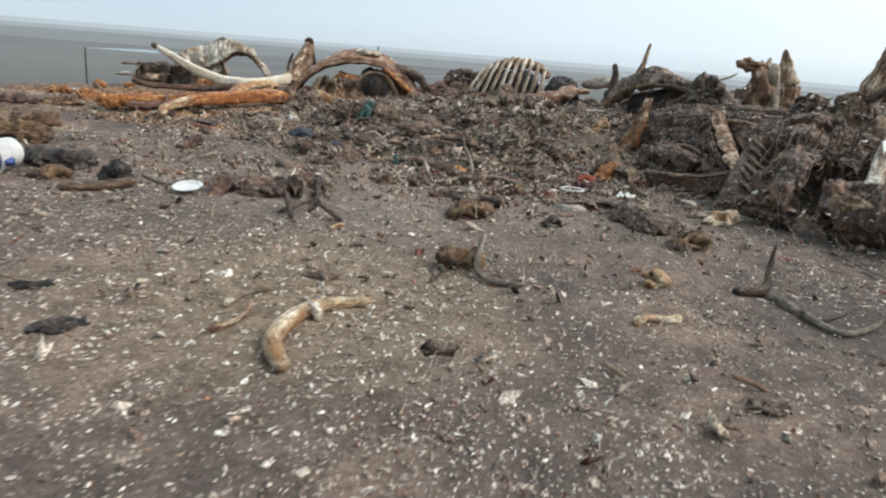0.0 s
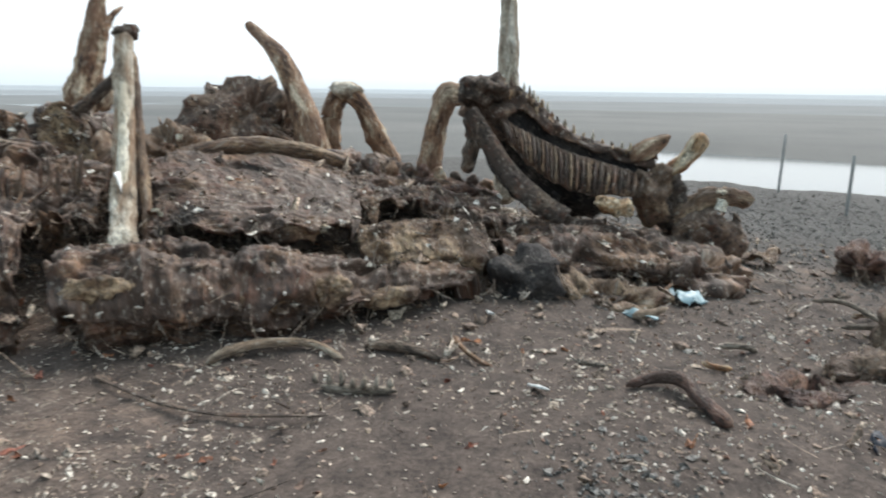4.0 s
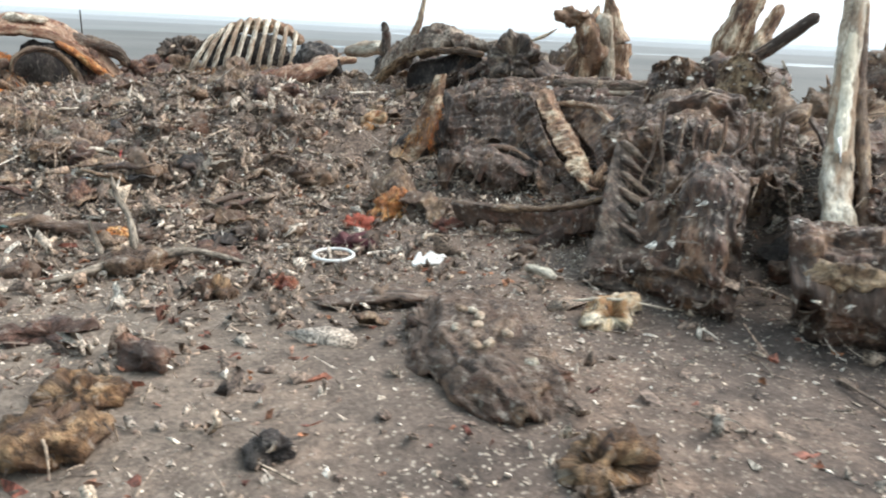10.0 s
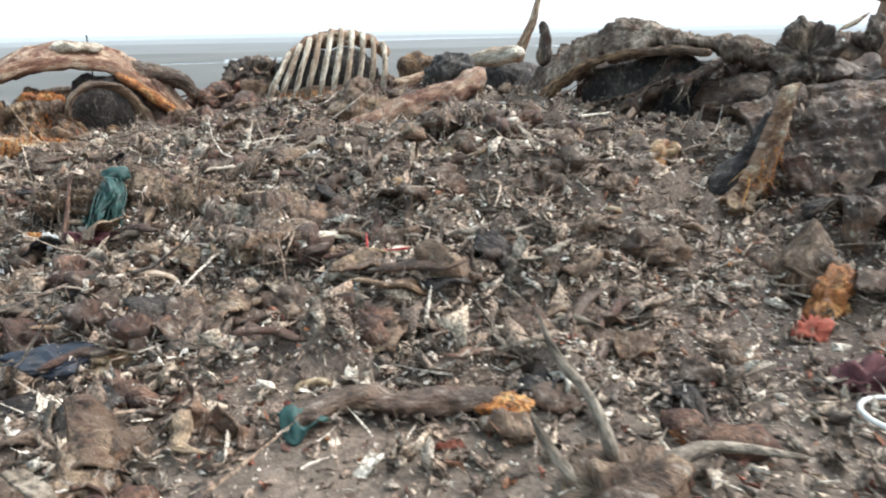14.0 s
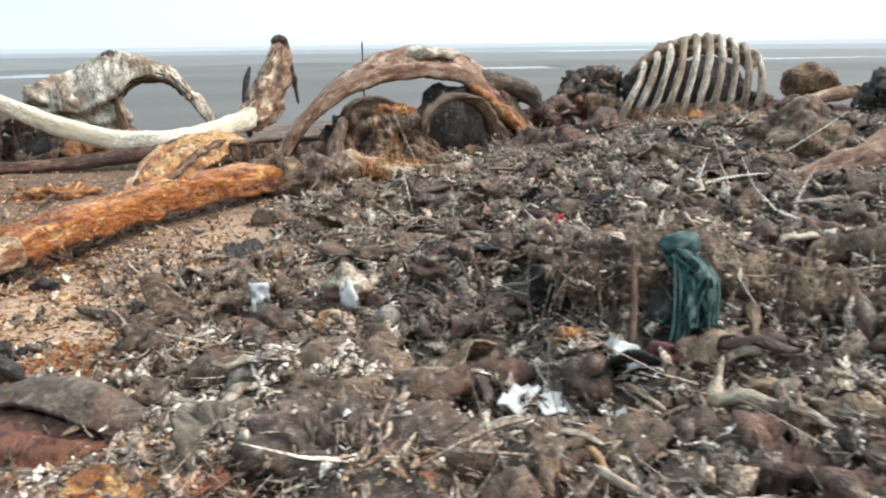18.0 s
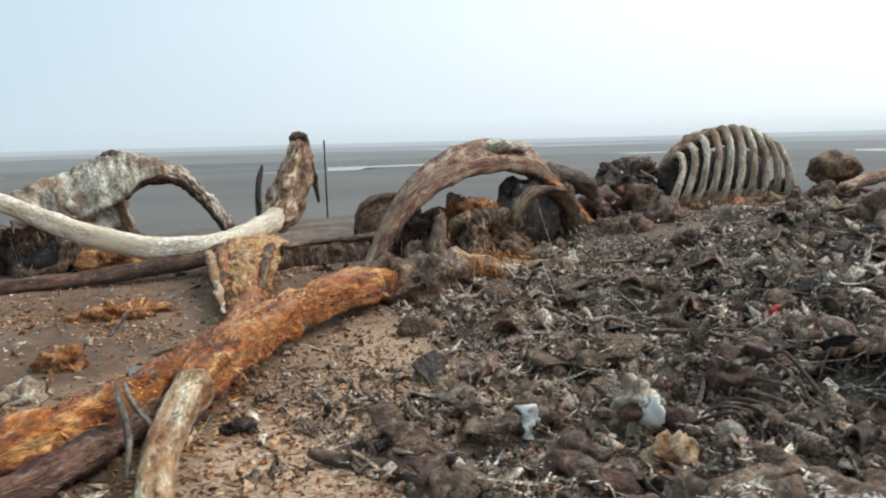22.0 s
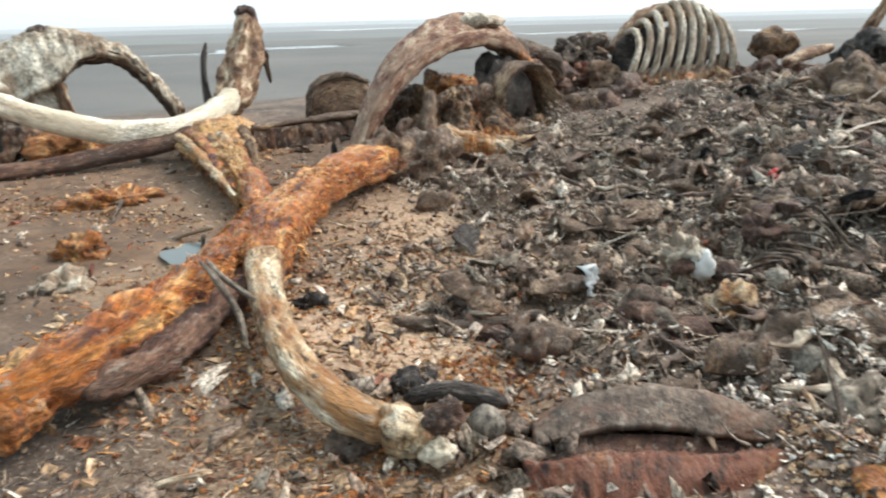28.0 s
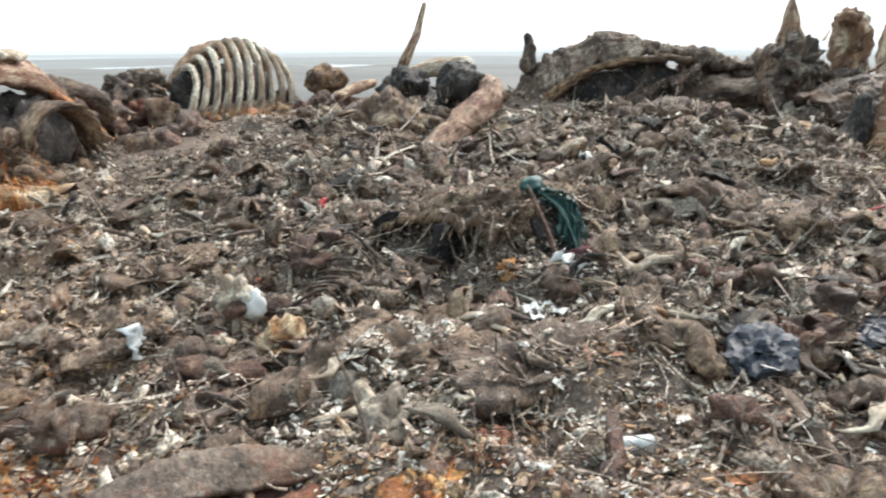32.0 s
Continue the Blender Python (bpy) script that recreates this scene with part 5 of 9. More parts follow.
part("jaw_strap", loft([(6.5, 5.12, 1.27), (6.58, 4.99, 1.05), (6.68, 4.82, 0.79), (6.8, 4.62, 0.59), (6.9, 4.46, 0.48)], [(6.38, 5.16, 1.23), (6.44, 5.05, 1.0), (6.54, 4.89, 0.71), (6.66, 4.7, 0.48), (6.78, 4.50, 0.38)], 0.06, 0.05, 60, 14, 27, 0.02, WEST), M_OLDBONE, bal, "smooth dark jaw strap")
part("inner_leg", sweep([(6.60, 5.25, 0.75), (6.61, 5.22, 1.0), (6.60, 5.24, 1.22)], [0.06, 0.045, 0.06], 12, 0.03, 0.3, 8, 1, 28), M_OLDBONE, bal)
TC, TP = curve(TOP_A, 0.03)
TD, TQ = curve(TOP_B, 0.03)
rng = np.random.RandomState(31)
for k in range(0, 44):
    s = k / 43
    hi = np.array([np.interp(s, TP / TP[-1], TC[:, j]) for j in range(3)])
    lo = np.array([np.interp(s, TQ / TQ[-1], TD[:, j]) for j in range(3)])
    out = np.array([-0.03, -0.02, 0.01])
    cut_at = rng.uniform(0.35, 0.8)
    end = hi + (lo - hi) * cut_at
    part("baleen_plate", sweep([hi + out * 0.4, 0.5 * (hi + end) + out * 1.1, end + out * 0.8 + [0.01 * rng.normal(), 0.01 * rng.normal(), 0]], [0.012, 0.015 + 0.006 * rng.rand(), 0.006], 6, 0.04, 0.35, 9, 1.0, k), (M_STRAP, M_SLAB, M_TAN, M_HIDE_TAN, M_SLAB)[k % 5], bal)
    if k % 2 == 0:
        tip = hi + [-0.02 + 0.02 * rng.normal(), -0.015, 0.05 + 0.045 * rng.rand()]
        part("crest_tooth", sweep([hi - [0, 0, 0.05], hi + [-0.02, -0.015, 0.01], tip], [0.022, 0.022, 0.007], 7, 0.03, 0.35, 9, 0.8, 60 + k), (M_TAN, M_STRAP, M_BLEACHED)[(k // 2) % 3], bal)
LC, LP = curve(LEDGE_A, 0.03)
LD, LQ = curve(LEDGE_B, 0.03)
for k in range(26):
    s = (k + 0.5) / 26
    hi = np.array([np.interp(s, LP / LP[-1], LC[:, j]) for j in range(3)])
    lo = np.array([np.interp(s, LQ / LQ[-1], LD[:, j]) for j in range(3)])
    out = np.array([-0.05, -0.035, 0.02])
    part("inner_plate", sweep([hi + out * 0.4, 0.5 * (hi + lo) + out, lo + out * 0.6], [0.010, 0.016, 0.010], 6, 0.05, 0.3, 9, 1.0, k), (M_SLAB, M_OLDBONE, M_STRAP)[k % 3], bal)
part("cheek", crag((7.46, 3.96, 0.60), (0.14, 0.14, 0.26), (0, 0, 0), 34, 4, 0.8), M_HIDE_TAN, bal)
part("cheek", crag((7.60, 3.86, 0.55), (0.16, 0.12, 0.22), (0, 0, 0), 38, 4, 0.8), M_OLDBONE, bal)
part("tan_joint", crag((7.03, 4.15, 0.52), (0.17, 0.08, 0.075), (0, 14, -58), 35, 4, 0.2), M_TAN, bal, "rounded tan bone joint")
part("prong", sweep([(7.42, 4.16, 0.86), (7.50, 4.04, 0.96), (7.59, 3.90, 1.06)], [0.07, 0.08, 0.03], 14, 0.03, 0.2, 7, 0.7, 36), M_BONE, bal)
part("prong", sweep([(7.56, 3.93, 0.74), (7.67, 3.77, 0.88), (7.73, 3.67, 1.08)], [0.06, 0.07, 0.085], 14, 0.03, 0.2, 7, 0.8, 37), M_TAN, bal)
fin_b = holder("bone_flap", (7.65, 3.55, 0.3), "ragged bone flap with a pale triangular plate", "bone")
part("flap", sweep([(7.50, 3.85, 0.36), (7.60, 3.69, 0.48), (7.70, 3.52, 0.58), (7.88, 3.26, 0.54)], [0.07, 0.10, 0.09, 0.06], 16, 0.03, 0.4, 8, 0.8, 39), M_HIDE_TAN, fin_b)
part("pale_plate", sheet((7.65, 3.46, 0.54), 0.13, 0.22, (70, 10, -55), 0.03, 0.03, 8, 10, 44, 0.3, 0.2), M_WHITEBONE, fin_b, "pale triangular plate")
part("skirt", crag((7.62, 3.58, 0.28), (0.26, 0.16, 0.18), (0, 0, -50), 45, 4, 1.0), M_HIDE, fin_b)
bone("slim_jawbone_post", [(8.46, 5.82, 0.2), (8.46, 5.82, 1.4), (8.45, 5.83, 2.0), (8.44, 5.84, 2.6)], [0.13, 0.11, 0.10, 0.07], M_BLEACHED, "pale split whale bone standing upright", seed=40, lumpy=0.16, groove=0.3)
bone("long_jawbone", [(5.30, 7.20, 0.80), (5.50, 7.02, 0.90), (5.80, 6.80, 0.95), (6.15, 6.52, 0.88), (6.45, 6.25, 0.74)], [0.10, 0.075, 0.065, 0.065, 0.05], M_STRAP, "long brown jawbone lying across the mound", seed=41)
bone("long_jawbone", [(4.11, 9.56, 0.90), (4.48, 9.25, 0.90), (4.86, 9.04, 0.93), (5.18, 8.84, 1.02), (5.44, 8.61, 1.19), (5.68, 8.20, 1.58)], [0.05, 0.065, 0.07, 0.06, 0.055, 0.045], M_OLDBONE, "weathered jawbone lying along the ridge of the mound", seed=42)
bone("long_jawbone", [(3.6, 10.2, 0.72), (4.3, 9.7, 0.76), (5.0, 9.25, 0.80), (5.5, 9.0, 0.95)], [0.05, 0.07, 0.08, 0.06], M_BONE, "weathered jawbone lying along the ridge of the mound", seed=43)

for pts in ([(4.40, 9.20, 0.86), (4.70, 9.04, 0.87), (4.98, 8.90, 0.91), (5.22, 8.74, 1.00)], [(3.55, 10.1, 0.66), (4.25, 9.6, 0.69), (4.95, 9.16, 0.74)]):
    bone("split_bone_strip", pts, [0.018, 0.03, 0.03, 0.02][:len(pts)], M_BLEACHED, "pale split strip of bone along a jawbone", "bone", "pale strips on the ridge", seed=len(pts), side=0.7)

# ---- jagged skull pieces on the ridge ----
jag = holder("jagged_skull_piece", (4.6, 10.1, 0.7), "jagged weathered skull fragment standing on the mound", "skull")
part("block", lump((4.78, 10.12, 1.22), (0.17, 0.18, 0.36), (0, 0, 0), 0.4, 4, 2.4, 51, [((-0.9, 0.3, 0.1), 0.6, 0.5)]), M_BONE, jag)
part("overhang", crag((4.60, 10.14, 1.50), (0.19, 0.12, 0.10), (0, 10, 0), 52, 4, 0.5), M_BONE, jag)
part("strut", sweep([(4.95, 9.95, 0.7), (4.93, 10.0, 1.2), (4.85, 10.05, 1.55)], [0.09, 0.07, 0.08], 10, 0.04, 0.3, 6, 1, 53), M_BLEACHED, jag)
cone = holder("pointed_skull_piece", (5.4, 10.8, 0.7), "pointed broken bone standing on the mound", "skull")
part("spire", sweep([(5.52, 10.75, 0.6), (5.5, 10.78, 1.1), (5.45, 10.8, 1.45), (5.38, 10.82, 1.78)], [0.26, 0.20, 0.12, 0.03], 14, 0.04, 0.25, 5, 0.9, 54), M_BONE, cone)
part("shoulder", lump((5.22, 10.7, 1.1), (0.2, 0.2, 0.24), (0, 0, 0), 0.35, 4, 2, 55), M_OLDBONE, cone)
mass((4.19, 10.54, 1.0), (0.27, 0.27, 0.33), (0, 0, 0), M_OLDBONE, 56, 0.3, "rounded dark skull lying on the mound", "rounded_skull")

# ---- great skull on the middle rise ----
sk = holder("great_whale_skull", (4.0, 12.7, 0.3), "great dark whale skull lying hollow side out on the rise", "skull")
CREST = [(3.36, 13.75, 0.34), (3.55, 13.48, 0.94), (3.78, 13.14, 1.22), (4.04, 12.72, 1.35), (4.34, 12.25, 1.26), (4.62, 11.85, 1.15), (5.05, 11.5, 1.02), (5.5, 11.2, 0.9)]
RIM = [(3.22, 13.52, 0.22), (3.34, 13.20, 0.52), (3.52, 12.86, 0.84), (3.74, 12.48, 1.02), (4.02, 12.05, 1.08), (4.30, 11.68, 1.06), (4.62, 11.35, 0.98), (5.1, 11.05, 0.88)]
MID_BROW = [(0.5 * (a[0] + b[0]) - 0.05, 0.5 * (a[1] + b[1]) - 0.03, 0.5 * (a[2] + b[2]) + 0.08) for a, b in zip(CREST, RIM)]
part("brow_shield", hide_plate([CREST, MID_BROW, RIM], 150, 44, 61, (-0.5, -0.3, 0.8), 0.10, 0.07, 0.05, 0.03, 0.25, 0.014, ridge=0.9), M_BROW, sk, "broad dark brown brow plate")
part("rim_bone", sweep(RIM[:6], [0.07, 0.06, 0.05, 0.045, 0.04, 0.04], 14, 0.03, 0.3, 8, 1, 260), M_PORE, sk, "orange-brown lower rim")
for k, (x, y, z, rx, rz) in enumerate(((4.06, 12.74, 1.30, 0.16, 0.08), (4.75, 11.8, 1.06, 0.22, 0.10))):
    part("crest_block", crag((x, y, z), (rx, rx * 0.6, rz), (0, 0, -55), 261 + k, 4, 0.6), M_BROW, sk)
part("cranium", crag((4.50, 12.95, 0.42), (0.90, 0.42, 0.52), (0, 0, -55), 62, 5, 0.6), M_HIDE, sk)
part("cranium", crag((4.95, 11.72, 0.72), (0.50, 0.30, 0.30), (0, 0, -40), 258, 4, 0.6), M_HIDE, sk)
# black masses that stand in for the shade under the brow
part("hollow", lump((4.18, 12.36, 0.62), (0.72, 0.14, 0.42), (0, 0, -55), 0.15, 4, 2, 60), M_BLACK, sk, "black lump for the shaded hollow under the brow")
part("hollow", crag((4.74, 12.84, 0.60), (0.70, 0.20, 0.40), (0, 0, -52), 257, 4, 0.2), M_BLACK, sk, "black mass added to close and darken the hollow")
part("foot", crag((3.30, 13.34, 0.30), (0.17, 0.15, 0.32), (0, 12, -50), 259, 4, 0.6), M_PORE, sk, "orange-brown foot of the brow")
part("horn_of_brow", sweep([(3.55, 13.46, 0.9), (3.56, 13.44, 1.2), (3.53, 13.46, 1.38)], [0.11, 0.08, 0.045], 10, 0.04, 0.35, 5, 0.8, 63), M_OLDBONE, sk)
part("cheek_arch", sweep([(4.35, 12.15, 0.98), (4.05, 12.25, 0.62), (3.82, 12.45, 0.30)], [0.12, 0.10, 0.08], 12, 0.05, 0.25, 5, 0.8, 64), M_OLDBONE, sk)
part("toothed_rim", sweep([(3.42, 12.85, 0.34), (3.70, 12.42, 0.46), (4.05, 11.98, 0.74), (4.40, 11.66, 0.98)], [0.04, 0.045, 0.045, 0.035], 10, 0.03, 0.7, 9, 0.7, 65), M_HIDE, sk)
JAW = [(3.36, 12.95, 0.44), (3.56, 12.62, 0.54), (3.80, 12.26, 0.68), (4.05, 11.94, 0.84), (4.40, 11.62, 1.0)]
jaw_plate = hide_plate([JAW, [(x - 0.06, y - 0.05, z - 0.12) for x, y, z in JAW], [(x - 0.08, y - 0.08, z - 0.34) for x, y, z in JAW]], 130, 30, 67, (-0.8, -0.5, 0.2), 0.05, 0.05, 0.05, 0.02, 0.75, 0.012)
part("toothed_jaw", jaw_plate, M_SLAB, sk, "dark serrated jaw plate")
V, F = fringe(jaw_plate, 160, RNG, 0.10, 0.006)
tagged(part("fibre_fringe", (V, F), M_FIBRE, sk, "ragged hanging fibres"), kind="stuff")
part("orange_foot", hide_plate([[(3.18, 13.62, 0.52), (3.22, 13.40, 0.60), (3.30, 13.16, 0.56)], [(3.10, 13.50, 0.30), (3.14, 13.28, 0.34), (3.22, 13.04, 0.34)], [(3.08, 13.46, 0.05), (3.12, 13.24, 0.05), (3.18, 13.0, 0.08)]], 50, 34, 68, (-0.85, -0.4, 0.2), 0.06, 0.05, 0.04, 0.02, 0.3, 0.012), M_PORE, sk, "orange-brown foot of the brow")
part("snout_slab", sweep([(4.4, 11.95, 0.55), (4.7, 11.4, 0.62), (4.9, 10.9, 0.70)], [0.26, 0.24, 0.16], 14, 0.05, 0.25, 4, 1.2, 66), M_HIDE, sk)
bone("bleached_jaw_slab", [(3.35, 15.05, 0.90), (3.55, 14.75, 0.96), (3.80, 14.35, 1.02)], [0.08, 0.12, 0.09], M_BLEACHED, "bleached white slab of jawbone on the rise", seed=67, side=1.4)
spike = holder("leaning_bone_spike", (4.7, 16.0, 0.4), "slim grey bone spike leaning from a black lump", "bone")
part("shaft", sweep([(4.56, 16.2, 0.45), (4.68, 16.05, 1.0), (4.79, 15.9, 1.4), (4.86, 15.78, 1.87)], [0.11, 0.085, 0.065, 0.035], 12, 0.05, 0.15, 5, 0.8, 68), M_BONE, spike)
part("foot", lump((4.45, 15.9, 0.50), (0.42, 0.36, 0.36), (0, 0, 30), 0.35, 4, 1.8, 69), M_BLACK, spike, "black rotten lump round the foot")
mass((2.95, 14.75, 0.62), (0.30, 0.32, 0.34), (0, 0, 0), M_BLACK, 72, 0.35, "black rotten lump beside the jaw slab", "black_carcass_lump")
thing("vertebra", lump((3.15, 16.3, 0.78), (0.30, 0.2, 0.19), (0, 0, -20), 0.22, 4, 1.6, 73), M_PORE, "squat tan vertebra on the rise", "bone")

# ---- rib cage ----
cage = holder("rib_cage", (1.95, 16.9, 0.3), "weathered rib cage lying on its side, ribs bleached in stripes", "skeleton")
for i in range(10):
    s = i / 9
    bx, tx = 1.00 + 1.62 * s, 1.42 + 1.42 * s
    tz = 0.86 + 0.46 * math.sin(math.pi * (0.10 + 0.72 * s))
    part("rib", sweep([(bx, 16.72 - 0.1 * s, 0.24), (bx + 0.04, 16.56 - 0.06 * s, 0.24 + 0.36 * (tz - 0.24)), (0.5 * (bx + tx) + 0.02, 16.66, 0.24 + 0.76 * (tz - 0.24)), (tx - 0.02, 16.95, tz), (tx + 0.05, 17.25, tz - 0.06)],
                      [0.035, 0.045, 0.046, 0.044, 0.035], 10, 0.05, 0.2, 8, 0.9, 80 + i), M_BLEACHED, cage)
part("spine", sweep([(1.25, 17.2, 0.72), (1.7, 17.28, 1.08), (2.2, 17.3, 1.22), (2.7, 17.28, 1.14), (3.0, 17.2, 0.95)], [0.09, 0.11, 0.11, 0.10, 0.08], 12, 0.05, 0.35, 7, 1, 91), M_BONE, cage)
part("breast_flesh", lump((1.85, 16.75, 0.30), (0.98, 0.24, 0.20), (0, 0, -5), 0.35, 4, 2, 92), M_HIDE_TAN, cage)
# black backing added so that the gaps between ribs read as shaded
part("lining", lump((1.98, 17.05, 0.62), (0.78, 0.16, 0.42), (0, 0, -5), 0.2, 4, 2, 93), M_BLACK, cage, "black backing for the shade behind the ribs")
for k, (x, y, z, rx, rz, m_) in enumerate(((2.85, 16.85, 0.42, 0.30, 0.26, M_HIDE), (0.92, 16.92, 0.42, 0.26, 0.26, M_HIDE_TAN), (1.25, 16.42, 0.30, 0.26, 0.13, M_PORE), (1.75, 16.36, 0.34, 0.28, 0.12, M_ORANGE), (2.3, 16.36, 0.36, 0.28, 0.12, M_PORE), (2.65, 16.4, 0.36, 0.2, 0.12, M_HIDE_TAN))):
    part("breast_flesh", crag((x, y, z), (rx, rx * 0.6, rz), (0, 0, 10 * k), 600 + k, 4, 0.8), m_, cage)
mass((0.95, 17.35, 0.72), (0.42, 0.24, 0.22), (0, 0, 12), M_OLDBONE, 94, 0.4, "knobby dark spine piece beside the rib cage", "spine_piece")
mass((0.30, 17.0, 0.42), (0.42, 0.22, 0.16), (0, 0, 10), M_FLESH, 95, 0.35, "dark red slumped flesh beside the rib cage", "flesh_lump")
mass((0.78, 17.15, 0.50), (0.20, 0.14, 0.16), (0, 0, 0), M_RED, 96, 0.35, "raw red flesh lump", "flesh_lump")
mass((0.62, 16.1, 0.28), (0.30, 0.26, 0.20), (0, 0, 0), M_FLESH, 97, 0.3, "dark red slumped flesh beside the rib cage", "flesh_lump")
mass((0.10, 15.95, 0.20), (0.26, 0.22, 0.20), (0, 0, 0), M_FLESH, 98, 0.3, "dark red slumped flesh beside the rib cage", "flesh_lump")
mass((2.9, 16.0, 0.42), (0.70, 0.22, 0.18), (0, 0, -20), M_FLESH, 99, 0.35, "dark red strip of flesh on the rise", "flesh_lump")
mass((1.62, 14.15, 0.40), (0.52, 0.30, 0.27), (0, 5, -58), M_HIDE_TAN, 100, 0.2, "barrel-shaped mass of brown matted hide", "hide_barrel")
bone("stray_jawbone", [(0.55, 14.6, 0.26), (1.2, 14.75, 0.34), (1.9, 15.0, 0.46), (2.6, 15.2, 0.58)], [0.05, 0.075, 0.07, 0.06], M_FLESH, "dark red jawbone lying on the rise", seed=101)
bone("stray_jawbone", [(2.5, 15.6, 0.62), (3.1, 15.75, 0.70), (3.7, 15.9, 0.74)], [0.06, 0.075, 0.06], M_BONE, "brown jawbone lying on the rise", seed=102)
mass((2.75, 13.95, 0.62), (0.30, 0.26, 0.36), (0, 0, 0), M_BLACK, 104, 0.35, "black rotten lump behind the windpipe", "black_carcass_lump")

# ---- arched skull ----
ar = holder("arched_whale_skull", (-1.2, 15.9, 0.1), "brown whale skull whose bowed brow bone makes an arch", "skull")
BACK = [(-2.85, 15.78, 0.02), (-2.60, 15.90, 0.52), (-2.26, 16.05, 0.90), (-1.86, 16.18, 1.14), (-1.34, 16.32, 1.24), (-0.86, 16.45, 1.12), (-0.42, 16.58, 0.82), (-0.12, 16.68, 0.46), (0.14, 16.76, 0.05)]
FRONT = [(-2.92, 15.36, 0.02), (-2.70, 15.42, 0.42), (-2.38, 15.52, 0.74), (-1.96, 15.66, 0.95), (-1.42, 15.88, 1.02), (-0.94, 16.10, 0.93), (-0.54, 16.30, 0.66), (-0.22, 16.46, 0.36), (0.06, 16.60, 0.03)]
part("bow", loft(BACK, FRONT, 0.10, 0.05, 120, 24, 111, 0.025, (-0.25, -0.45, 0.85)), M_REDBONE, ar)
part("inner_face", hide_plate([FRONT, [(x + 0.04, y + 0.38, z - 0.10) for x, y, z in FRONT]], 110, 20, 109, (0.1, -0.6, -0.8), 0.03, 0.03, 0.02, 0.01, 0.0), M_RAW, ar, "dark red-brown inside of the bow")
part("bow_front_edge", sweep(FRONT, [0.06, 0.065, 0.07, 0.075, 0.08, 0.07, 0.06, 0.055, 0.05], 20, 0.03, 0.18, 8, 0.8, 110, box=0.7), M_REDBONE, ar)
part("bow_peak", crag((-1.30, 16.16, 1.17), (0.30, 0.18, 0.06), (0, 0, 20), 112, 4, 0.3), M_BLEACHED, ar, "flaking bleached peak")
part("eye_ring", sweep([(-1.44, 15.52, 0.40), (-1.38, 15.55, 0.62), (-1.16, 15.64, 0.76), (-0.90, 15.74, 0.72), (-0.72, 15.82, 0.54), (-0.62, 15.86, 0.28), (-0.66, 15.84, 0.02)], [0.06, 0.10, 0.13, 0.14, 0.15, 0.16, 0.16], 28, 0.03, 0.32, 7, 0.30, 113, up=(0.36, -0.93, 0), box=0.7), M_STRAP, ar)
part("eye_sill", sweep([(-1.62, 15.42, 0.30), (-1.30, 15.46, 0.16), (-0.98, 15.56, 0.12), (-0.70, 15.70, 0.10)], [0.07, 0.10, 0.11, 0.10], 20, 0.03, 0.35, 7, 1.2, 124), M_HIDE_TAN, ar)
# black lump behind the eye ring, in place of the hollow's shade
part("hollow", lump((-1.08, 16.12, 0.42), (0.50, 0.14, 0.42), (0, 0, 20), 0.2, 4, 2, 114), M_BLACK, ar, "black lump for the shaded hollow of the eye")
part("orange_band", sweep([(-0.90, 16.02, 0.86), (-0.56, 16.18, 0.62), (-0.26, 16.30, 0.34), (-0.02, 16.36, 0.10)], [0.04, 0.06, 0.065, 0.05], 14, 0.03, 0.35, 8, 1, 108), M_ORANGE, ar, "orange band of fat")
part("inner_strut", sweep([(-1.62, 15.62, 0.05), (-1.60, 15.60, 0.35), (-1.50, 15.6, 0.62)], [0.10, 0.08, 0.09], 14, 0.03, 0.4, 7, 0.8, 125), M_HIDE, ar)
tissue = hide_plate([[(-2.50, 15.50, 0.36), (-2.15, 15.52, 0.50), (-1.85, 15.56, 0.62), (-1.55, 15.60, 0.58), (-1.36, 15.60, 0.40)], [(-2.52, 15.36, 0.24), (-2.15, 15.36, 0.34), (-1.85, 15.38, 0.40), (-1.52, 15.42, 0.36), (-1.22, 15.46, 0.22)],
                     [(-2.54, 15.24, -0.04), (-2.15, 15.20, -0.04), (-1.85, 15.20, -0.04), (-1.50, 15.24, -0.04), (-1.10, 15.34, -0.04)]], 120, 60, 118, (-0.2, -0.9, 0.3), 0.04, 0.09, 0.08, 0.03, 0.3, 0.014, ((0.34, 0.42, 0.09, 0.20, 0.16), (0.66, 0.45, 0.08, 0.18, 0.14), (0.12, 0.6, 0.07, 0.2, 0.12)))
part("tissue", tissue, M_STRAP, ar, "tan tissue hanging in rags")
V, F = fringe(tissue, 420, RNG, 0.13, 0.005)
tagged(part("fibre_fringe", (V, F), M_FATFIBRE, ar, "hanging yellow-brown fibres"), kind="stuff")
part("gland", crag((-1.72, 15.78, 0.60), (0.24, 0.14, 0.12), (0, 14, 20), 115, 4, 0.8), M_ORANGE, ar, "orange-yellow fatty tissue")
# another black lump in place of a hollow's shade
part("hollow", lump((-1.62, 15.9, 0.26), (0.16, 0.10, 0.15), (0, 0, 20), 0.2, 3, 2, 126), M_BLACK, ar, "black lump for the shaded hollow beside the eye")
part("jowl", crag((-0.98, 15.48, 0.20), (0.16, 0.11, 0.10), (0, 0, 10), 116, 4, 0.6), M_PORE, ar)
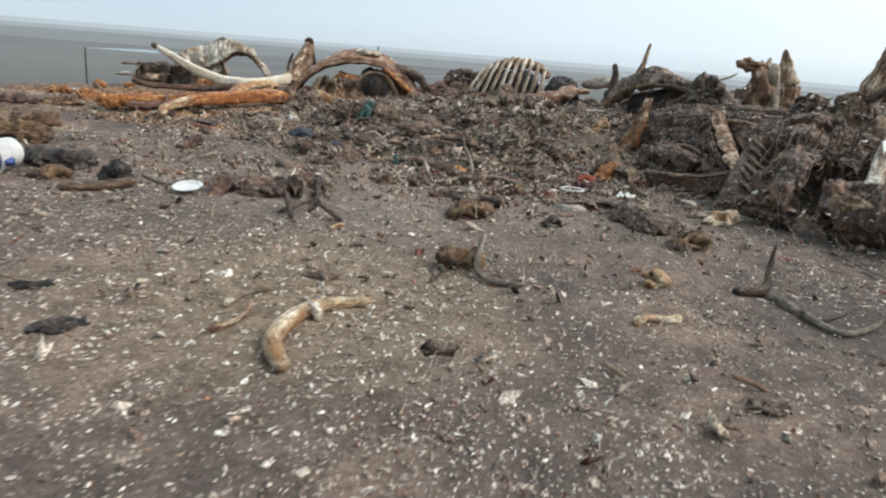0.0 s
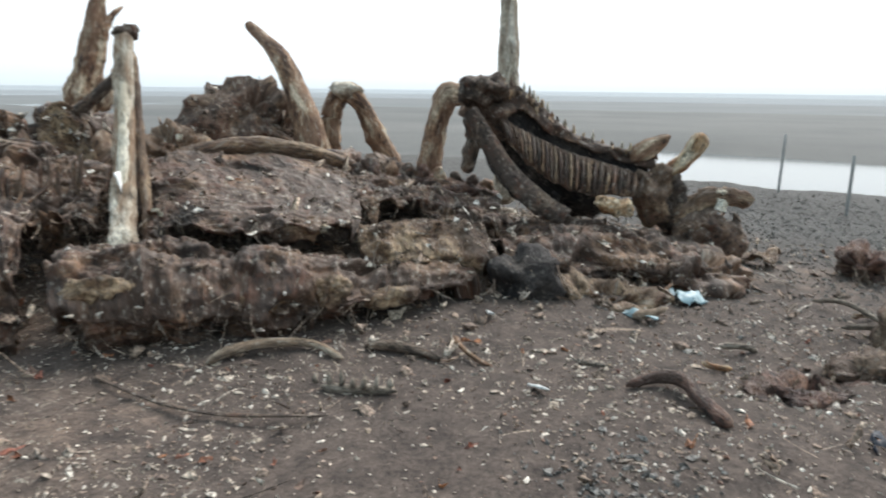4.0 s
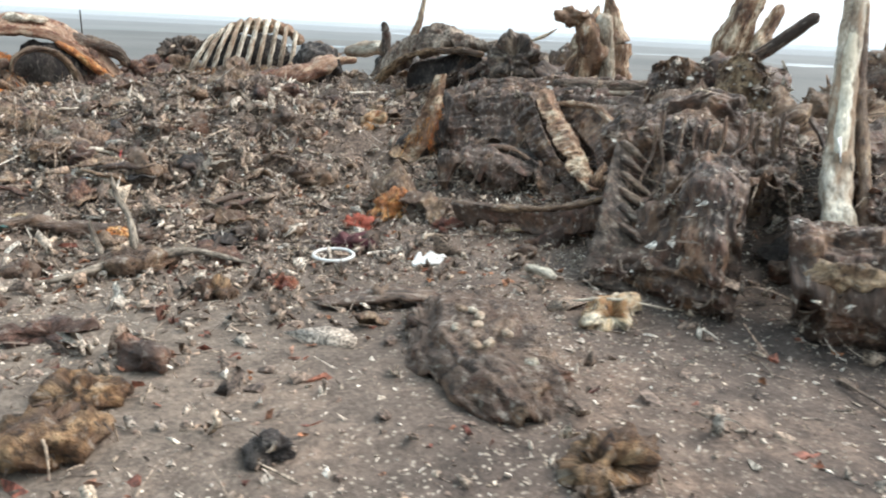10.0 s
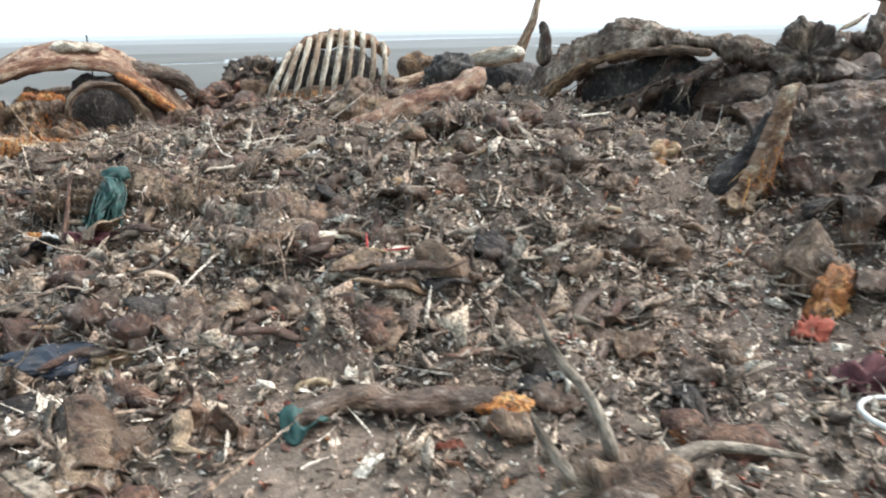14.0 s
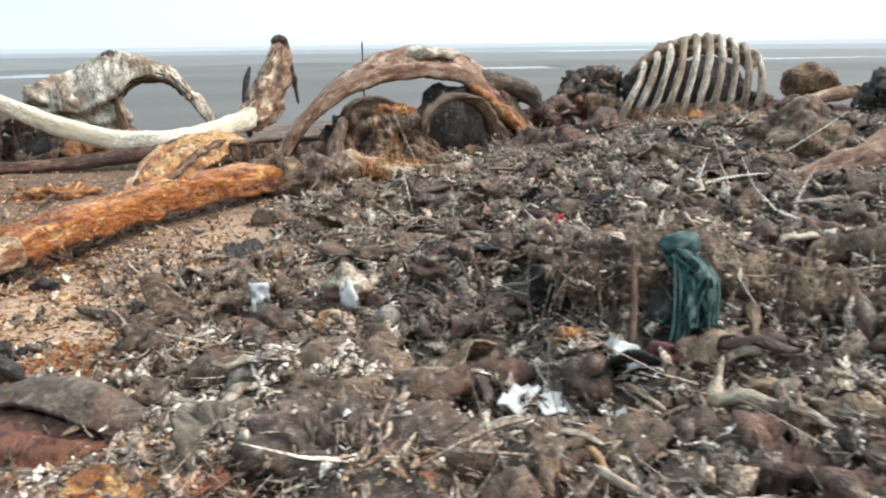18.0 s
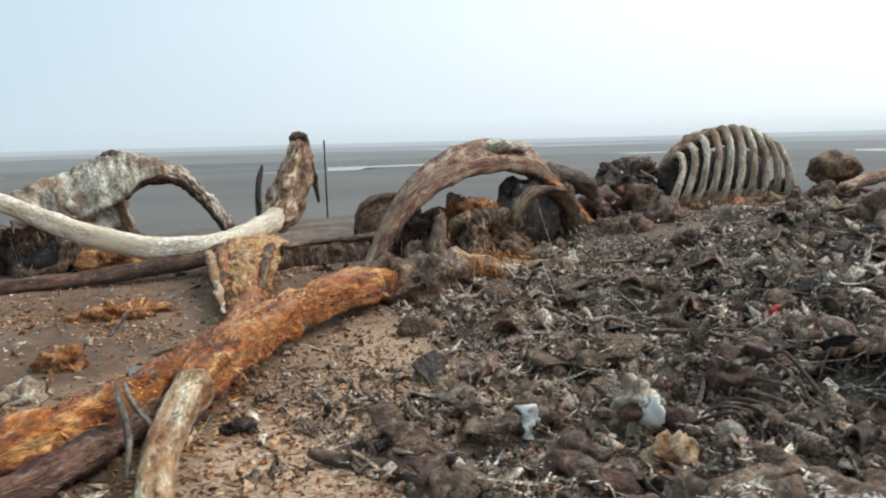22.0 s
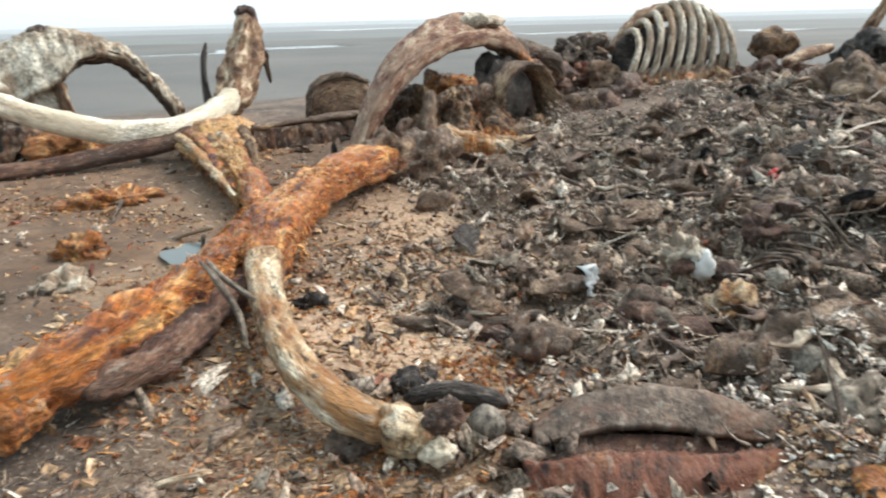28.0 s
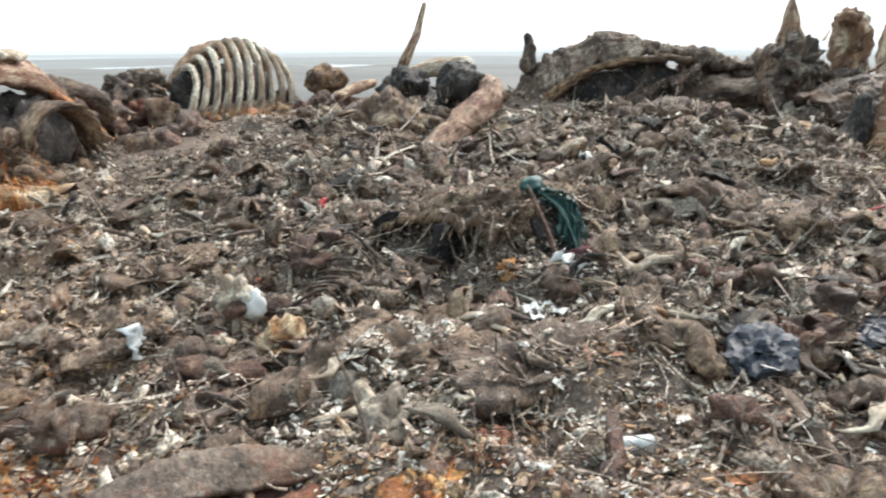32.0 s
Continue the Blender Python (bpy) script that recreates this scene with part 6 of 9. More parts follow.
for k, (x, y, z, rx, rz) in enumerate(((-2.02, 15.38, 0.10, 0.26, 0.24), (-2.45, 15.30, 0.12, 0.22, 0.26), (-1.70, 15.28, 0.08, 0.26, 0.14), (-0.40, 15.80, 0.14, 0.24, 0.24), (-2.12, 15.72, 0.28, 0.16, 0.32), (-0.15, 16.05, 0.16, 0.26, 0.22), (-2.25, 16.05, 0.30, 0.26, 0.36), (-1.82, 16.15, 0.36, 0.24, 0.36), (-0.48, 16.35, 0.36, 0.22, 0.34), (-1.90, 15.5, 0.30, 0.13, 0.22), (-0.55, 15.62, 0.08, 0.2, 0.14), (-1.3, 15.25, 0.04, 0.24, 0.1))):
    rag = crag((x, y, z), (rx, rx * 0.6, rz), (0, 0, 25 * k), 127 + k, 4, 1.2)
    part("rag_of_flesh", rag, (M_HIDE_TAN, M_HIDE, M_HIDE_TAN, M_FLESH, M_PORE)[k % 5], ar)
    V, F = fringe(rag, 130, RNG, 0.16, 0.006)
    tagged(part("fibre_fringe", (V, F), M_FIBRE, ar, "ragged hanging fibres"), kind="stuff")
part("lower_bone", sweep([(-2.25, 15.15, 0.30), (-1.95, 15.1, 0.18), (-1.55, 15.1, 0.12), (-1.17, 15.02, 0.12)], [0.10, 0.10, 0.08, 0.07], 12, 0.05, 0.25, 5, 1, 117), M_TAN, ar)
part("bone_knuckle", lump((-1.15, 15.0, 0.14), (0.09, 0.08, 0.08), (0, 0, 0), 0.3, 3, 2, 118), M_BLEACHED, ar)
part("nasal_post", sweep([(-2.35, 15.2, 0.05), (-2.3, 15.25, 0.35), (-2.2, 15.35, 0.62)], [0.10, 0.08, 0.05], 10, 0.04, 0.35, 5, 1, 119), M_HIDE_TAN, ar)
part("back_arch", sweep([(-0.95, 16.35, 0.95), (-0.5, 16.5, 0.85), (-0.12, 16.55, 0.72), (0.05, 16.6, 0.50)], [0.12, 0.12, 0.11, 0.08], 12, 0.05, 0.3, 5, 1, 120), M_OLDBONE, ar)
part("neck_flesh", lump((-2.45, 14.98, 0.10), (0.34, 0.22, 0.22), (0, 0, 20), 0.4, 4, 2, 121, [((0.3, -0.9, 0.0), 0.6, 0.45)]), M_HIDE, ar)
part("neck_flesh", lump((-2.80, 14.98, 0.12), (0.22, 0.18, 0.24), (0, 0, 0), 0.4, 4, 2, 122), M_HIDE_TAN, ar)
part("side_flesh", lump((0.05, 15.95, 0.20), (0.28, 0.22, 0.24), (0, 0, 0), 0.35, 4, 2, 123), M_HIDE, ar)

# ---- bleached skull with the curved white jaw ----
s2 = holder("bleached_whale_skull", (-5.0, 18.7, 0.1), "bleached whale skull with a thin arched cheekbone", "skull")
TOP = [(-6.28, 18.75, 0.62), (-5.98, 18.8, 0.88), (-5.62, 18.82, 1.06), (-5.22, 18.8, 1.17), (-4.85, 18.76, 1.16), (-4.5, 18.72, 1.05), (-4.2, 18.68, 0.82), (-3.98, 18.64, 0.52), (-3.86, 18.6, 0.25)]
UNDER = [(-6.15, 18.5, 0.40), (-5.85, 18.42, 0.46), (-5.5, 18.34, 0.52), (-5.08, 18.32, 0.68), (-4.82, 18.36, 0.88), (-4.5, 18.38, 0.90), (-4.24, 18.4, 0.68), (-4.06, 18.42, 0.42), (-3.94, 18.44, 0.2)]
MIDDLE = [(0.5 * (a[0] + b[0]), 0.5 * (a[1] + b[1]) - 0.07, 0.5 * (a[2] + b[2]) + 0.07) for a, b in zip(TOP, UNDER)]
part("brow_plate", hide_plate([TOP, MIDDLE, UNDER], 150, 34, 133, (0.0, -0.75, 0.65), 0.07, 0.05, 0.03, 0.01, 0.06, 0.01, ridge=1.0), M_BLEACHED, s2)
# darker bone colour puts shade on the arch's inside
part("under_side", hide_plate([UNDER[3:], [(x - 0.03, y + 0.30, z - 0.10) for x, y, z in UNDER[3:]]], 80, 16, 134, (0.0, -0.9, -0.3), 0.03, 0.02, 0.02, 0.01, 0.0), M_OLDBONE, s2, "hollow underside of the arch, coloured dark for its shade")
part("face", crag((-5.45, 18.66, 0.50), (0.36, 0.22, 0.36), (0, -12, 5), 131, 5, 0.3), M_BLEACHED, s2)
part("snout", crag((-5.92, 18.68, 0.60), (0.36, 0.22, 0.27), (0, 28, 5), 132, 4, 0.4), M_BLEACHED, s2)
part("brow_knob", lump((-5.2, 18.78, 1.17), (0.10, 0.09, 0.07), (0, 0, 0), 0.3, 3, 2, 135), M_OLDBONE, s2)
part("fallen_flap", sweep([(-5.15, 18.6, 0.95), (-5.1, 18.5, 0.6), (-5.0, 18.4, 0.25), (-4.7, 18.4, 0.1)], [0.12, 0.11, 0.09, 0.08], 12, 0.05, 0.3, 5, 0.6, 136), M_BONE, s2)
wj = holder("curved_white_jawbone", (-4.6, 16.9, 0.1), "long curved white jawbone with an upright pointed end", "bone")
part("jaw", sweep([(-6.08, 16.56, 0.94), (-5.72, 16.64, 0.74), (-5.2, 16.74, 0.47), (-4.66, 16.86, 0.29), (-4.1, 17.0, 0.26), (-3.6, 17.8, 0.32), (-3.3, 18.3, 0.42)], [0.055, 0.085, 0.105, 0.115, 0.12, 0.12, 0.13], 28, 0.03, 0.08, 5, 0.9, 137, box=0.75, groove=0.1), M_WHITEBONE, wj)
part("jaw_tip", lump((-6.10, 16.55, 0.95), (0.075, 0.06, 0.06), (0, 30, 0), 0.3, 3, 2, 138), M_OLDBONE, wj)
part("upright", sweep([(-3.42, 18.1, 0.30), (-3.26, 18.40, 0.50), (-3.10, 18.62, 0.86), (-3.02, 18.74, 1.14), (-2.99, 18.8, 1.34)], [0.17, 0.23, 0.22, 0.17, 0.08], 28, 0.03, 0.25, 6, 0.9, 139, groove=0.4), M_BONE, wj)
part("upright_cap", crag((-3.0, 18.78, 1.27), (0.12, 0.10, 0.10), (0, 0, 0), 140, 4, 0.3), M_FLESH, wj)
part("hanging_skin", sweep([(-2.92, 18.75, 1.1), (-2.84, 18.7, 0.8), (-2.8, 18.65, 0.5)], [0.05, 0.07, 0.03], 8, 0.05, 0.4, 6, 0.5, 141), M_OLDBONE, wj)
bone("black_baleen_fin", [(-3.50, 18.8, 0.05), (-3.54, 18.9, 0.45), (-3.52, 18.98, 0.75), (-3.45, 19.04, 1.0)], [0.10, 0.08, 0.06, 0.02], M_BLACK, "black upright splinter of baleen", "baleen", seed=142, side=0.5)

# low skull with an open hollow, left of the white jaw
lo = holder("low_dark_skull", (-6.2, 18.0, 0.0), "low dark skull with a black hollow and pale brow bones", "skull")
part("hollow_block", lump((-5.75, 17.85, 0.18), (0.46, 0.28, 0.30), (0, 0, -15), 0.25, 5, 1.8, 151, [((-0.2, -1, -0.1), 0.65, 0.6)]), M_OLDBONE, lo)
# black lump inside the cavity that stands in for its shade
part("hollow", lump((-5.72, 17.72, 0.12), (0.34, 0.14, 0.19), (0, 0, -15), 0.2, 3, 2, 152), M_BLACK, lo)
part("brow", sweep([(-7.1, 18.25, 0.30), (-6.7, 18.1, 0.42), (-6.3, 18.0, 0.40), (-6.1, 17.95, 0.25)], [0.09, 0.12, 0.11, 0.08], 12, 0.05, 0.3, 5, 1, 153), M_OLDBONE, lo)
low_hide = hide_plate([[(-7.05, 18.20, 0.44), (-6.70, 18.05, 0.52), (-6.30, 17.92, 0.48), (-5.90, 17.72, 0.52), (-5.45, 17.66, 0.46), (-5.15, 17.70, 0.34)], [(-7.08, 18.06, 0.30), (-6.72, 17.88, 0.34), (-6.32, 17.74, 0.32), (-5.92, 17.56, 0.36), (-5.45, 17.50, 0.32), (-5.12, 17.56, 0.22)],
                       [(-7.08, 18.0, -0.04), (-6.72, 17.84, -0.04), (-6.32, 17.70, -0.04), (-5.92, 17.52, -0.04), (-5.45, 17.46, -0.04), (-5.12, 17.50, -0.04)]], 130, 40, 150, (-0.1, -0.9, 0.3), 0.04, 0.08, 0.08, 0.02, 0.7, 0.012, ((0.62, 0.6, 0.12, 0.3, 0.2), (0.22, 0.6, 0.08, 0.3, 0.15)))
part("torn_hide", low_hide, M_SLAB, lo, "dark torn hide")
V, F = fringe(low_hide, 260, RNG, 0.16, 0.007)
tagged(part("fibre_fringe", (V, F), M_FIBRE, lo, "ragged hanging fibres"), kind="stuff")
part("pale_prong", sweep([(-7.62, 18.4, 0.42), (-7.3, 18.3, 0.44), (-6.95, 18.2, 0.42)], [0.03, 0.035, 0.04], 8, 0.05, 0.3, 6, 1, 154), M_BLEACHED, lo)
part("pale_prong", sweep([(-7.8, 18.4, 0.14), (-7.4, 18.3, 0.18), (-7.0, 18.2, 0.15)], [0.04, 0.05, 0.05], 8, 0.05, 0.3, 6, 1, 155), M_BLEACHED, lo)
part("base", lump((-6.7, 18.1, 0.08), (0.5, 0.25, 0.2), (0, 0, -15), 0.35, 4, 2, 156), M_BONE, lo)
mass((-4.95, 17.5, 0.10), (0.42, 0.25, 0.2), (0, 0, 0), M_ORANGE, 157, 0.35, "orange fatty lump under the white jaw", "blubber_lump")
bone("thin_dark_jawbone", [(-6.55, 16.36, 0.17), (-6.1, 16.45, 0.08), (-5.2, 16.64, 0.08), (-4.45, 16.81, 0.14), (-3.95, 16.9, 0.22)], [0.06, 0.06, 0.07, 0.09, 0.10], M_FLESH, "long thin dark red jawbone lying on the ground", seed=158)
beam = holder("dark_beam_bone", (-2.7, 16.9, 0.0), "dark slab of hide lying behind the crossed jaws", "hide")
part("slab", hide_plate([[(-3.45, 16.95, 0.20), (-3.0, 17.05, 0.22), (-2.45, 17.15, 0.22), (-1.9, 17.3, 0.24)], [(-3.45, 16.72, 0.24), (-3.0, 16.83, 0.25), (-2.45, 16.94, 0.25), (-1.9, 17.1, 0.26)], [(-3.45, 16.68, -0.06), (-3.0, 16.79, -0.06), (-2.45, 16.90, -0.06), (-1.9, 17.06, -0.06)]], 100, 36, 159, (-0.1, -0.9, 0.3), 0.05, 0.03, 0.03, 0.02, 0.15, 0.01), M_SLAB, beam)
part("rim", sweep([(-3.47, 16.72, 0.24), (-3.0, 16.84, 0.25), (-2.45, 16.95, 0.25), (-1.9, 17.11, 0.26)], [0.02, 0.03, 0.03, 0.02], 12, 0.03, 0.4, 8, 1.2, 160), M_STRAP, beam, "paler tan rim along the top")
fan = holder("fan_of_hide", (-1.8, 19.1, -0.1), "fan-shaped piece of dried brown hide standing on edge", "hide")
part("panel", sweep([(-2.22, 19.08, 0.05), (-1.95, 19.1, 0.22), (-1.62, 19.12, 0.22), (-1.3, 19.15, 0.1)], [0.20, 0.30, 0.30, 0.22], 14, 0.05, 0.15, 4, 0.3, 160), M_HIDE_TAN, fan)
part("rim", sweep([(-2.28, 19.02, 0.0), (-2.15, 19.03, 0.38), (-1.75, 19.05, 0.52), (-1.35, 19.08, 0.40)], [0.035, 0.04, 0.04, 0.03], 8, 0.05, 0.2, 6, 1, 161), M_OLDBONE, fan)

# ---- crossed oily jawbones ----
xo = holder("oily_jawbone", (-3.8, 13.0, 0.0), "long curved jawbone, oily orange above and bleached at its lower end", "bone")
part("upper_bone", sweep([(-2.78, 14.95, 0.16), (-3.05, 14.74, 0.18), (-3.52, 14.36, 0.15), (-3.98, 13.62, 0.14), (-4.22, 13.0, 0.12)], [0.12, 0.125, 0.12, 0.11, 0.09], 36, 0.02, 0.15, 7, 1.25, 171, box=0.6, groove=0.15), M_OILY, xo, "rough orange oily bone")
part("lower_bone", sweep([(-4.20, 13.1, 0.11), (-4.28, 12.7, 0.10), (-4.33, 12.2, 0.06), (-4.28, 11.85, 0.02), (-4.14, 11.62, -0.03)], [0.095, 0.076, 0.064, 0.060, 0.068], 36, 0.02, 0.12, 8, 1.0, 172, box=0.75), M_TAN, xo, "pale greasy bone")
part("joint_end", crag((-4.10, 11.60, -0.02), (0.10, 0.075, 0.072), (0, 0, -40), 173, 4, 0.2), M_TAN, xo)
part("raw_socket", crag((-4.01, 11.53, 0.03), (0.06, 0.05, 0.055), (0, 0, 0), 174, 4, 0.2), M_FLESH, xo, "raw red socket at the joint")
part("white_socket", crag((-4.05, 11.48, -0.05), (0.055, 0.035, 0.05), (0, 0, -30), 175, 4, 0.1), M_WHITEBONE, xo, "smooth white joint face")
xb = holder("bloody_jawbone", (-4.6, 12.8, 0.0), "long jawbone crusted with orange fat and dried blood", "bone")
part("shaft", sweep([(-3.95, 14.1, 0.12), (-4.10, 13.65, 0.13), (-4.38, 13.15, 0.12), (-4.72, 12.68, 0.12), (-5.05, 12.3, 0.12), (-5.3, 12.12, 0.10)], [0.075, 0.082, 0.09, 0.095, 0.10, 0.105], 36, 0.018, 0.26, 13, 1.1, 176, box=0.8), M_OILY, xb)
part("crusted_end", crag((-5.26, 12.14, 0.09), (0.18, 0.11, 0.105), (0, 0, 35), 177, 5, 0.3), M_ORANGE, xb)
# dried blood, laid along the lower side to paint its shade too
part("blood_crust", sweep([(-4.10, 13.38, 0.06), (-4.42, 12.86, 0.04), (-4.74, 12.42, 0.04), (-5.0, 12.18, 0.05)], [0.05, 0.068, 0.072, 0.05], 24, 0.02, 0.35, 8, 1.1, 178), M_FLESH, xb, "dark dried blood that also darkens the shadow side")
fl = holder("orange_bone_flange", (-3.85, 15.4, 0.0), "broad orange bone flange hung with yellow fibres", "bone")
flap = hide_plate([[(-4.22, 16.80, 0.20), (-3.92, 16.88, 0.34), (-3.62, 17.02, 0.32), (-3.36, 17.20, 0.20)], [(-4.12, 16.05, 0.14), (-3.95, 15.98, 0.24), (-3.76, 15.98, 0.24), (-3.60, 16.05, 0.10)],
                   [(-4.06, 15.30, 0.08), (-3.95, 15.22, 0.18), (-3.82, 15.22, 0.18), (-3.70, 15.30, 0.04)], [(-4.06, 14.50, 0.06), (-3.98, 14.40, 0.15), (-3.90, 14.40, 0.15), (-3.82, 14.50, 0.04)]],
                  110, 110, 179, (-0.1, -0.7, 0.7), 0.05, 0.05, 0.05, 0.01, 0.1, 0.016)
part("flap", flap, M_FLAP, fl)
V, F = fringe(flap, 700, RNG, 0.10, 0.0035)
tagged(part("fat_fringe", (V, F), M_FATFIBRE, fl, "hanging yellow fibres"), kind="stuff")
for k in range(6):
    q = k / 5
    x0, x1 = -4.16 + 0.62 * q, -4.05 + 0.22 * q
    part("flap_strip", sweep([(x0, 16.7 + 0.3 * q, 0.24), (0.6 * x0 + 0.4 * x1, 16.0, 0.22 + 0.03 * (k % 2)), (0.3 * x0 + 0.7 * x1, 15.3, 0.16), (x1, 14.6 + 0.2 * (k % 3), 0.10)], [0.03, 0.035, 0.03, 0.012], 14, 0.03, 0.5, 9, 1.3, 190 + k), (M_TAN, M_OILY, M_PORE)[k % 3], fl)
part("root", sweep([(-3.85, 15.2, 0.12), (-3.88, 14.7, 0.11), (-3.98, 14.1, 0.10)], [0.07, 0.07, 0.07], 24, 0.03, 0.3, 8, 1.3, 180), M_OILY, fl)
for ob_name, pts, wid in (("oily", [(-2.8, 14.9, 0.22), (-3.5, 14.36, 0.22), (-3.98, 13.62, 0.2), (-4.2, 13.0, 0.18)], 0.15), ("bloody", [(-4.0, 13.95, 0.18), (-4.38, 13.15, 0.18), (-4.72, 12.68, 0.18), (-5.4, 12.05, 0.18)], 0.125)):
    C, q = curve(pts, 0.01)
    n = 1300
    k = RNG.randint(0, len(C), n)
    a = RNG.uniform(-1.9, 1.9, n)
    t = np.gradient(C, axis=0)[k]
    t /= np.linalg.norm(t, axis=1)[:, None]
    sd = np.cross(t, (0, 0, 1.0))
    place = C[k] - [0, 0, 0.08] + sd * (wid * np.sin(a))[:, None] + np.array([0, 0, 1.0]) * (wid * 0.95 * np.cos(a))[:, None]
    way = t * RNG.choice([-1, 1], n)[:, None] + 0.8 * sd * np.sin(a)[:, None] + RNG.normal(size=(n, 3)) * 0.4 - [0, 0, 0.4]
    V, F = strands(place, way, RNG.uniform(0.015, 0.05, n), RNG.uniform(0.002, 0.006, n), 0.3 * np.ones(n), RNG)
    tagged(part("fat_fringe", (V, F), M_FATFIBRE, xo if ob_name == "oily" else xb, "frayed orange fibres"), kind="stuff")
for ob, c, r in ((ar, (-1.72, 16.0, 0.58), (0.2, 0.15, 0.13)), (ar, (-1.9, 15.1, 0.2), (0.4, 0.1, 0.12)), (cage, (1.85, 16.42, 0.42), (0.95, 0.12, 0.12))):
    n = 260
    d = RNG.normal(size=(n, 3))
    d /= np.linalg.norm(d, axis=1)[:, None]
    V, F = strands(np.array(c) + d * np.array(r), d * 0.4 - [0, 0, 1.0] + RNG.normal(size=(n, 3)) * 0.3, RNG.uniform(0.05, 0.2, n), RNG.uniform(0.003, 0.008, n), 0.1 * np.ones(n), RNG)
    tagged(part("fat_fringe", (V, F), M_FATFIBRE, ob, "hanging yellow-brown fibres"), kind="stuff")

# ---- loose things on the trampled ground ----
def laid(pts, lift=0.02):
    """Points given in plan (and a height above the soil) set on the ground."""
    return [(p[0], p[1], ground_z(p[0], p[1]) + lift + (p[2] if len(p) > 2 else 0)) for p in pts]


def stray(name, pts, radii, mat, label, category="bone", group="", lift=0.02, **more):
    return thing(name, sweep(laid(pts, lift), radii, **more), mat, label, category, group)


def clump(name, x, y, r, mat, label, category="carcass", seed=0.0, rot=0, fibres=30, lift=0.4, group=""):
    z = ground_z(x, y)
    ob = holder(name, (x, y, z), label, category, group)
    shape = crag((x, y, z + r[2] * lift), r, (0, 0, rot), seed, 4, 1.3)
    part("body", shape, mat, ob)
    if fibres:
        V, F = fringe(shape, fibres, RNG, 0.5 * r[2] + 0.03, 0.005)
        tagged(part("fibre_fringe", (V, F), M_FIBRE, ob, "ragged fibres"), kind="stuff")
    return ob


stray("curved_rib_bone", [(-0.50, 2.68), (-0.60, 2.94), (-0.56, 3.22), (-0.44, 3.42), (-0.19, 3.55)], [0.038, 0.046, 0.043, 0.036, 0.02], M_TAN, "curved tan rib bone lying on the soil", seed=201, lift=0.03)
clump("brown_bone_chunk", 0.30, 4.36, (0.19, 0.11, 0.08), M_PORE, "chunk of porous orange-brown bone", "bone", 202, 10, 12)
stray("bent_grey_root", [(0.47, 4.44, 0.20), (0.44, 4.36, 0.12), (0.42, 4.18, 0.02), (0.55, 4.02), (0.70, 3.97)], [0.018, 0.02, 0.022, 0.018, 0.01], M_WOOD, "bent grey root with one end raised", "driftwood", seed=203)
clump("yellow_scrap", 1.57, 4.27, (0.09, 0.07, 0.07), M_TAN, "crumpled yellowish scrap of skin", "scrap", 204, 0, 8)
stray("knuckle_bone", [(1.22, 3.48), (1.32, 3.58), (1.42, 3.58), (1.54, 3.66)], [0.035, 0.022, 0.022, 0.035], M_TAN, "small knobbed tan bone on the soil", seed=205)
root = holder("forked_root", on_ground(2.32, 4.2), "dark forked root with a raised grey tip", "driftwood")
part("stub", sweep(laid([(2.34, 4.30, 0.34), (2.31, 4.27, 0.16), (2.28, 4.22, 0.02), (2.08, 4.23)]), [0.010, 0.02, 0.035, 0.03], 10, 0.03, 0.3, 8, 1, 206), M_OLDBONE, root)
part("branch", sweep(laid([(2.30, 4.22), (2.33, 3.80), (2.40, 3.52), (2.66, 3.62, 0.04), (2.99, 3.93, 0.12)]), [0.03, 0.022, 0.019, 0.017, 0.011], 10, 0.03, 0.25, 8, 1, 207), M_WOOD, root)
part("twig", sweep(laid([(2.36, 3.7), (2.46, 3.66, 0.06), (2.52, 3.62, 0.14)]), [0.02, 0.014, 0.008], 8, 0.03, 0.3, 8, 1, 208), M_WOOD, root)


def disc(c, r, h, tilt, seg=28, rim=0.8):
    a = np.linspace(0, 2 * np.pi, seg, endpoint=False)
    rings = [(0.02, 0.0), (rim * 0.9, 0.0), (rim, 0.15 * h), (1.0, h), (1.02, 0.9 * h), (rim, 0.0), (0.02, -0.3 * h)]
    V = np.vstack([np.stack([k * r * np.cos(a), k * r * np.sin(a), np.full(seg, z)], 1) for k, z in rings])
    F = [(i * seg + j, i * seg + (j + 1) % seg, (i + 1) * seg + (j + 1) % seg, (i + 1) * seg + j) for i in range(len(rings) - 1) for j in range(seg)]
    return turn(V, *tilt) + np.asarray(c), F, V


thing("plastic_plate", disc(on_ground(-1.95, 5.96, 0.045), 0.125, 0.02, (10, -3, 0)), M_WHITE, "dirty white plastic plate on the soil", "plate")


def bucket(c, r, h, tilt):
    seg = 32
    a = np.linspace(0, 2 * np.pi, seg, endpoint=False)
    prof = [(0.02, 0.0), (0.82, 0.0), (0.85, 0.03), (1.0, 0.95), (1.06, 0.95), (1.06, 1.0), (0.97, 1.0), (0.80, 0.05), (0.02, 0.04)]
    V = np.vstack([np.stack([k * r * np.cos(a), k * r * np.sin(a), np.full(seg, z * h)], 1) for k, z in prof])
    F = [(i * seg + j, i * seg + (j + 1) % seg, (i + 1) * seg + (j + 1) % seg, (i + 1) * seg + j) for i in range(len(prof) - 1) for j in range(seg)]
    return turn(V, *tilt) + np.asarray(c), F, V


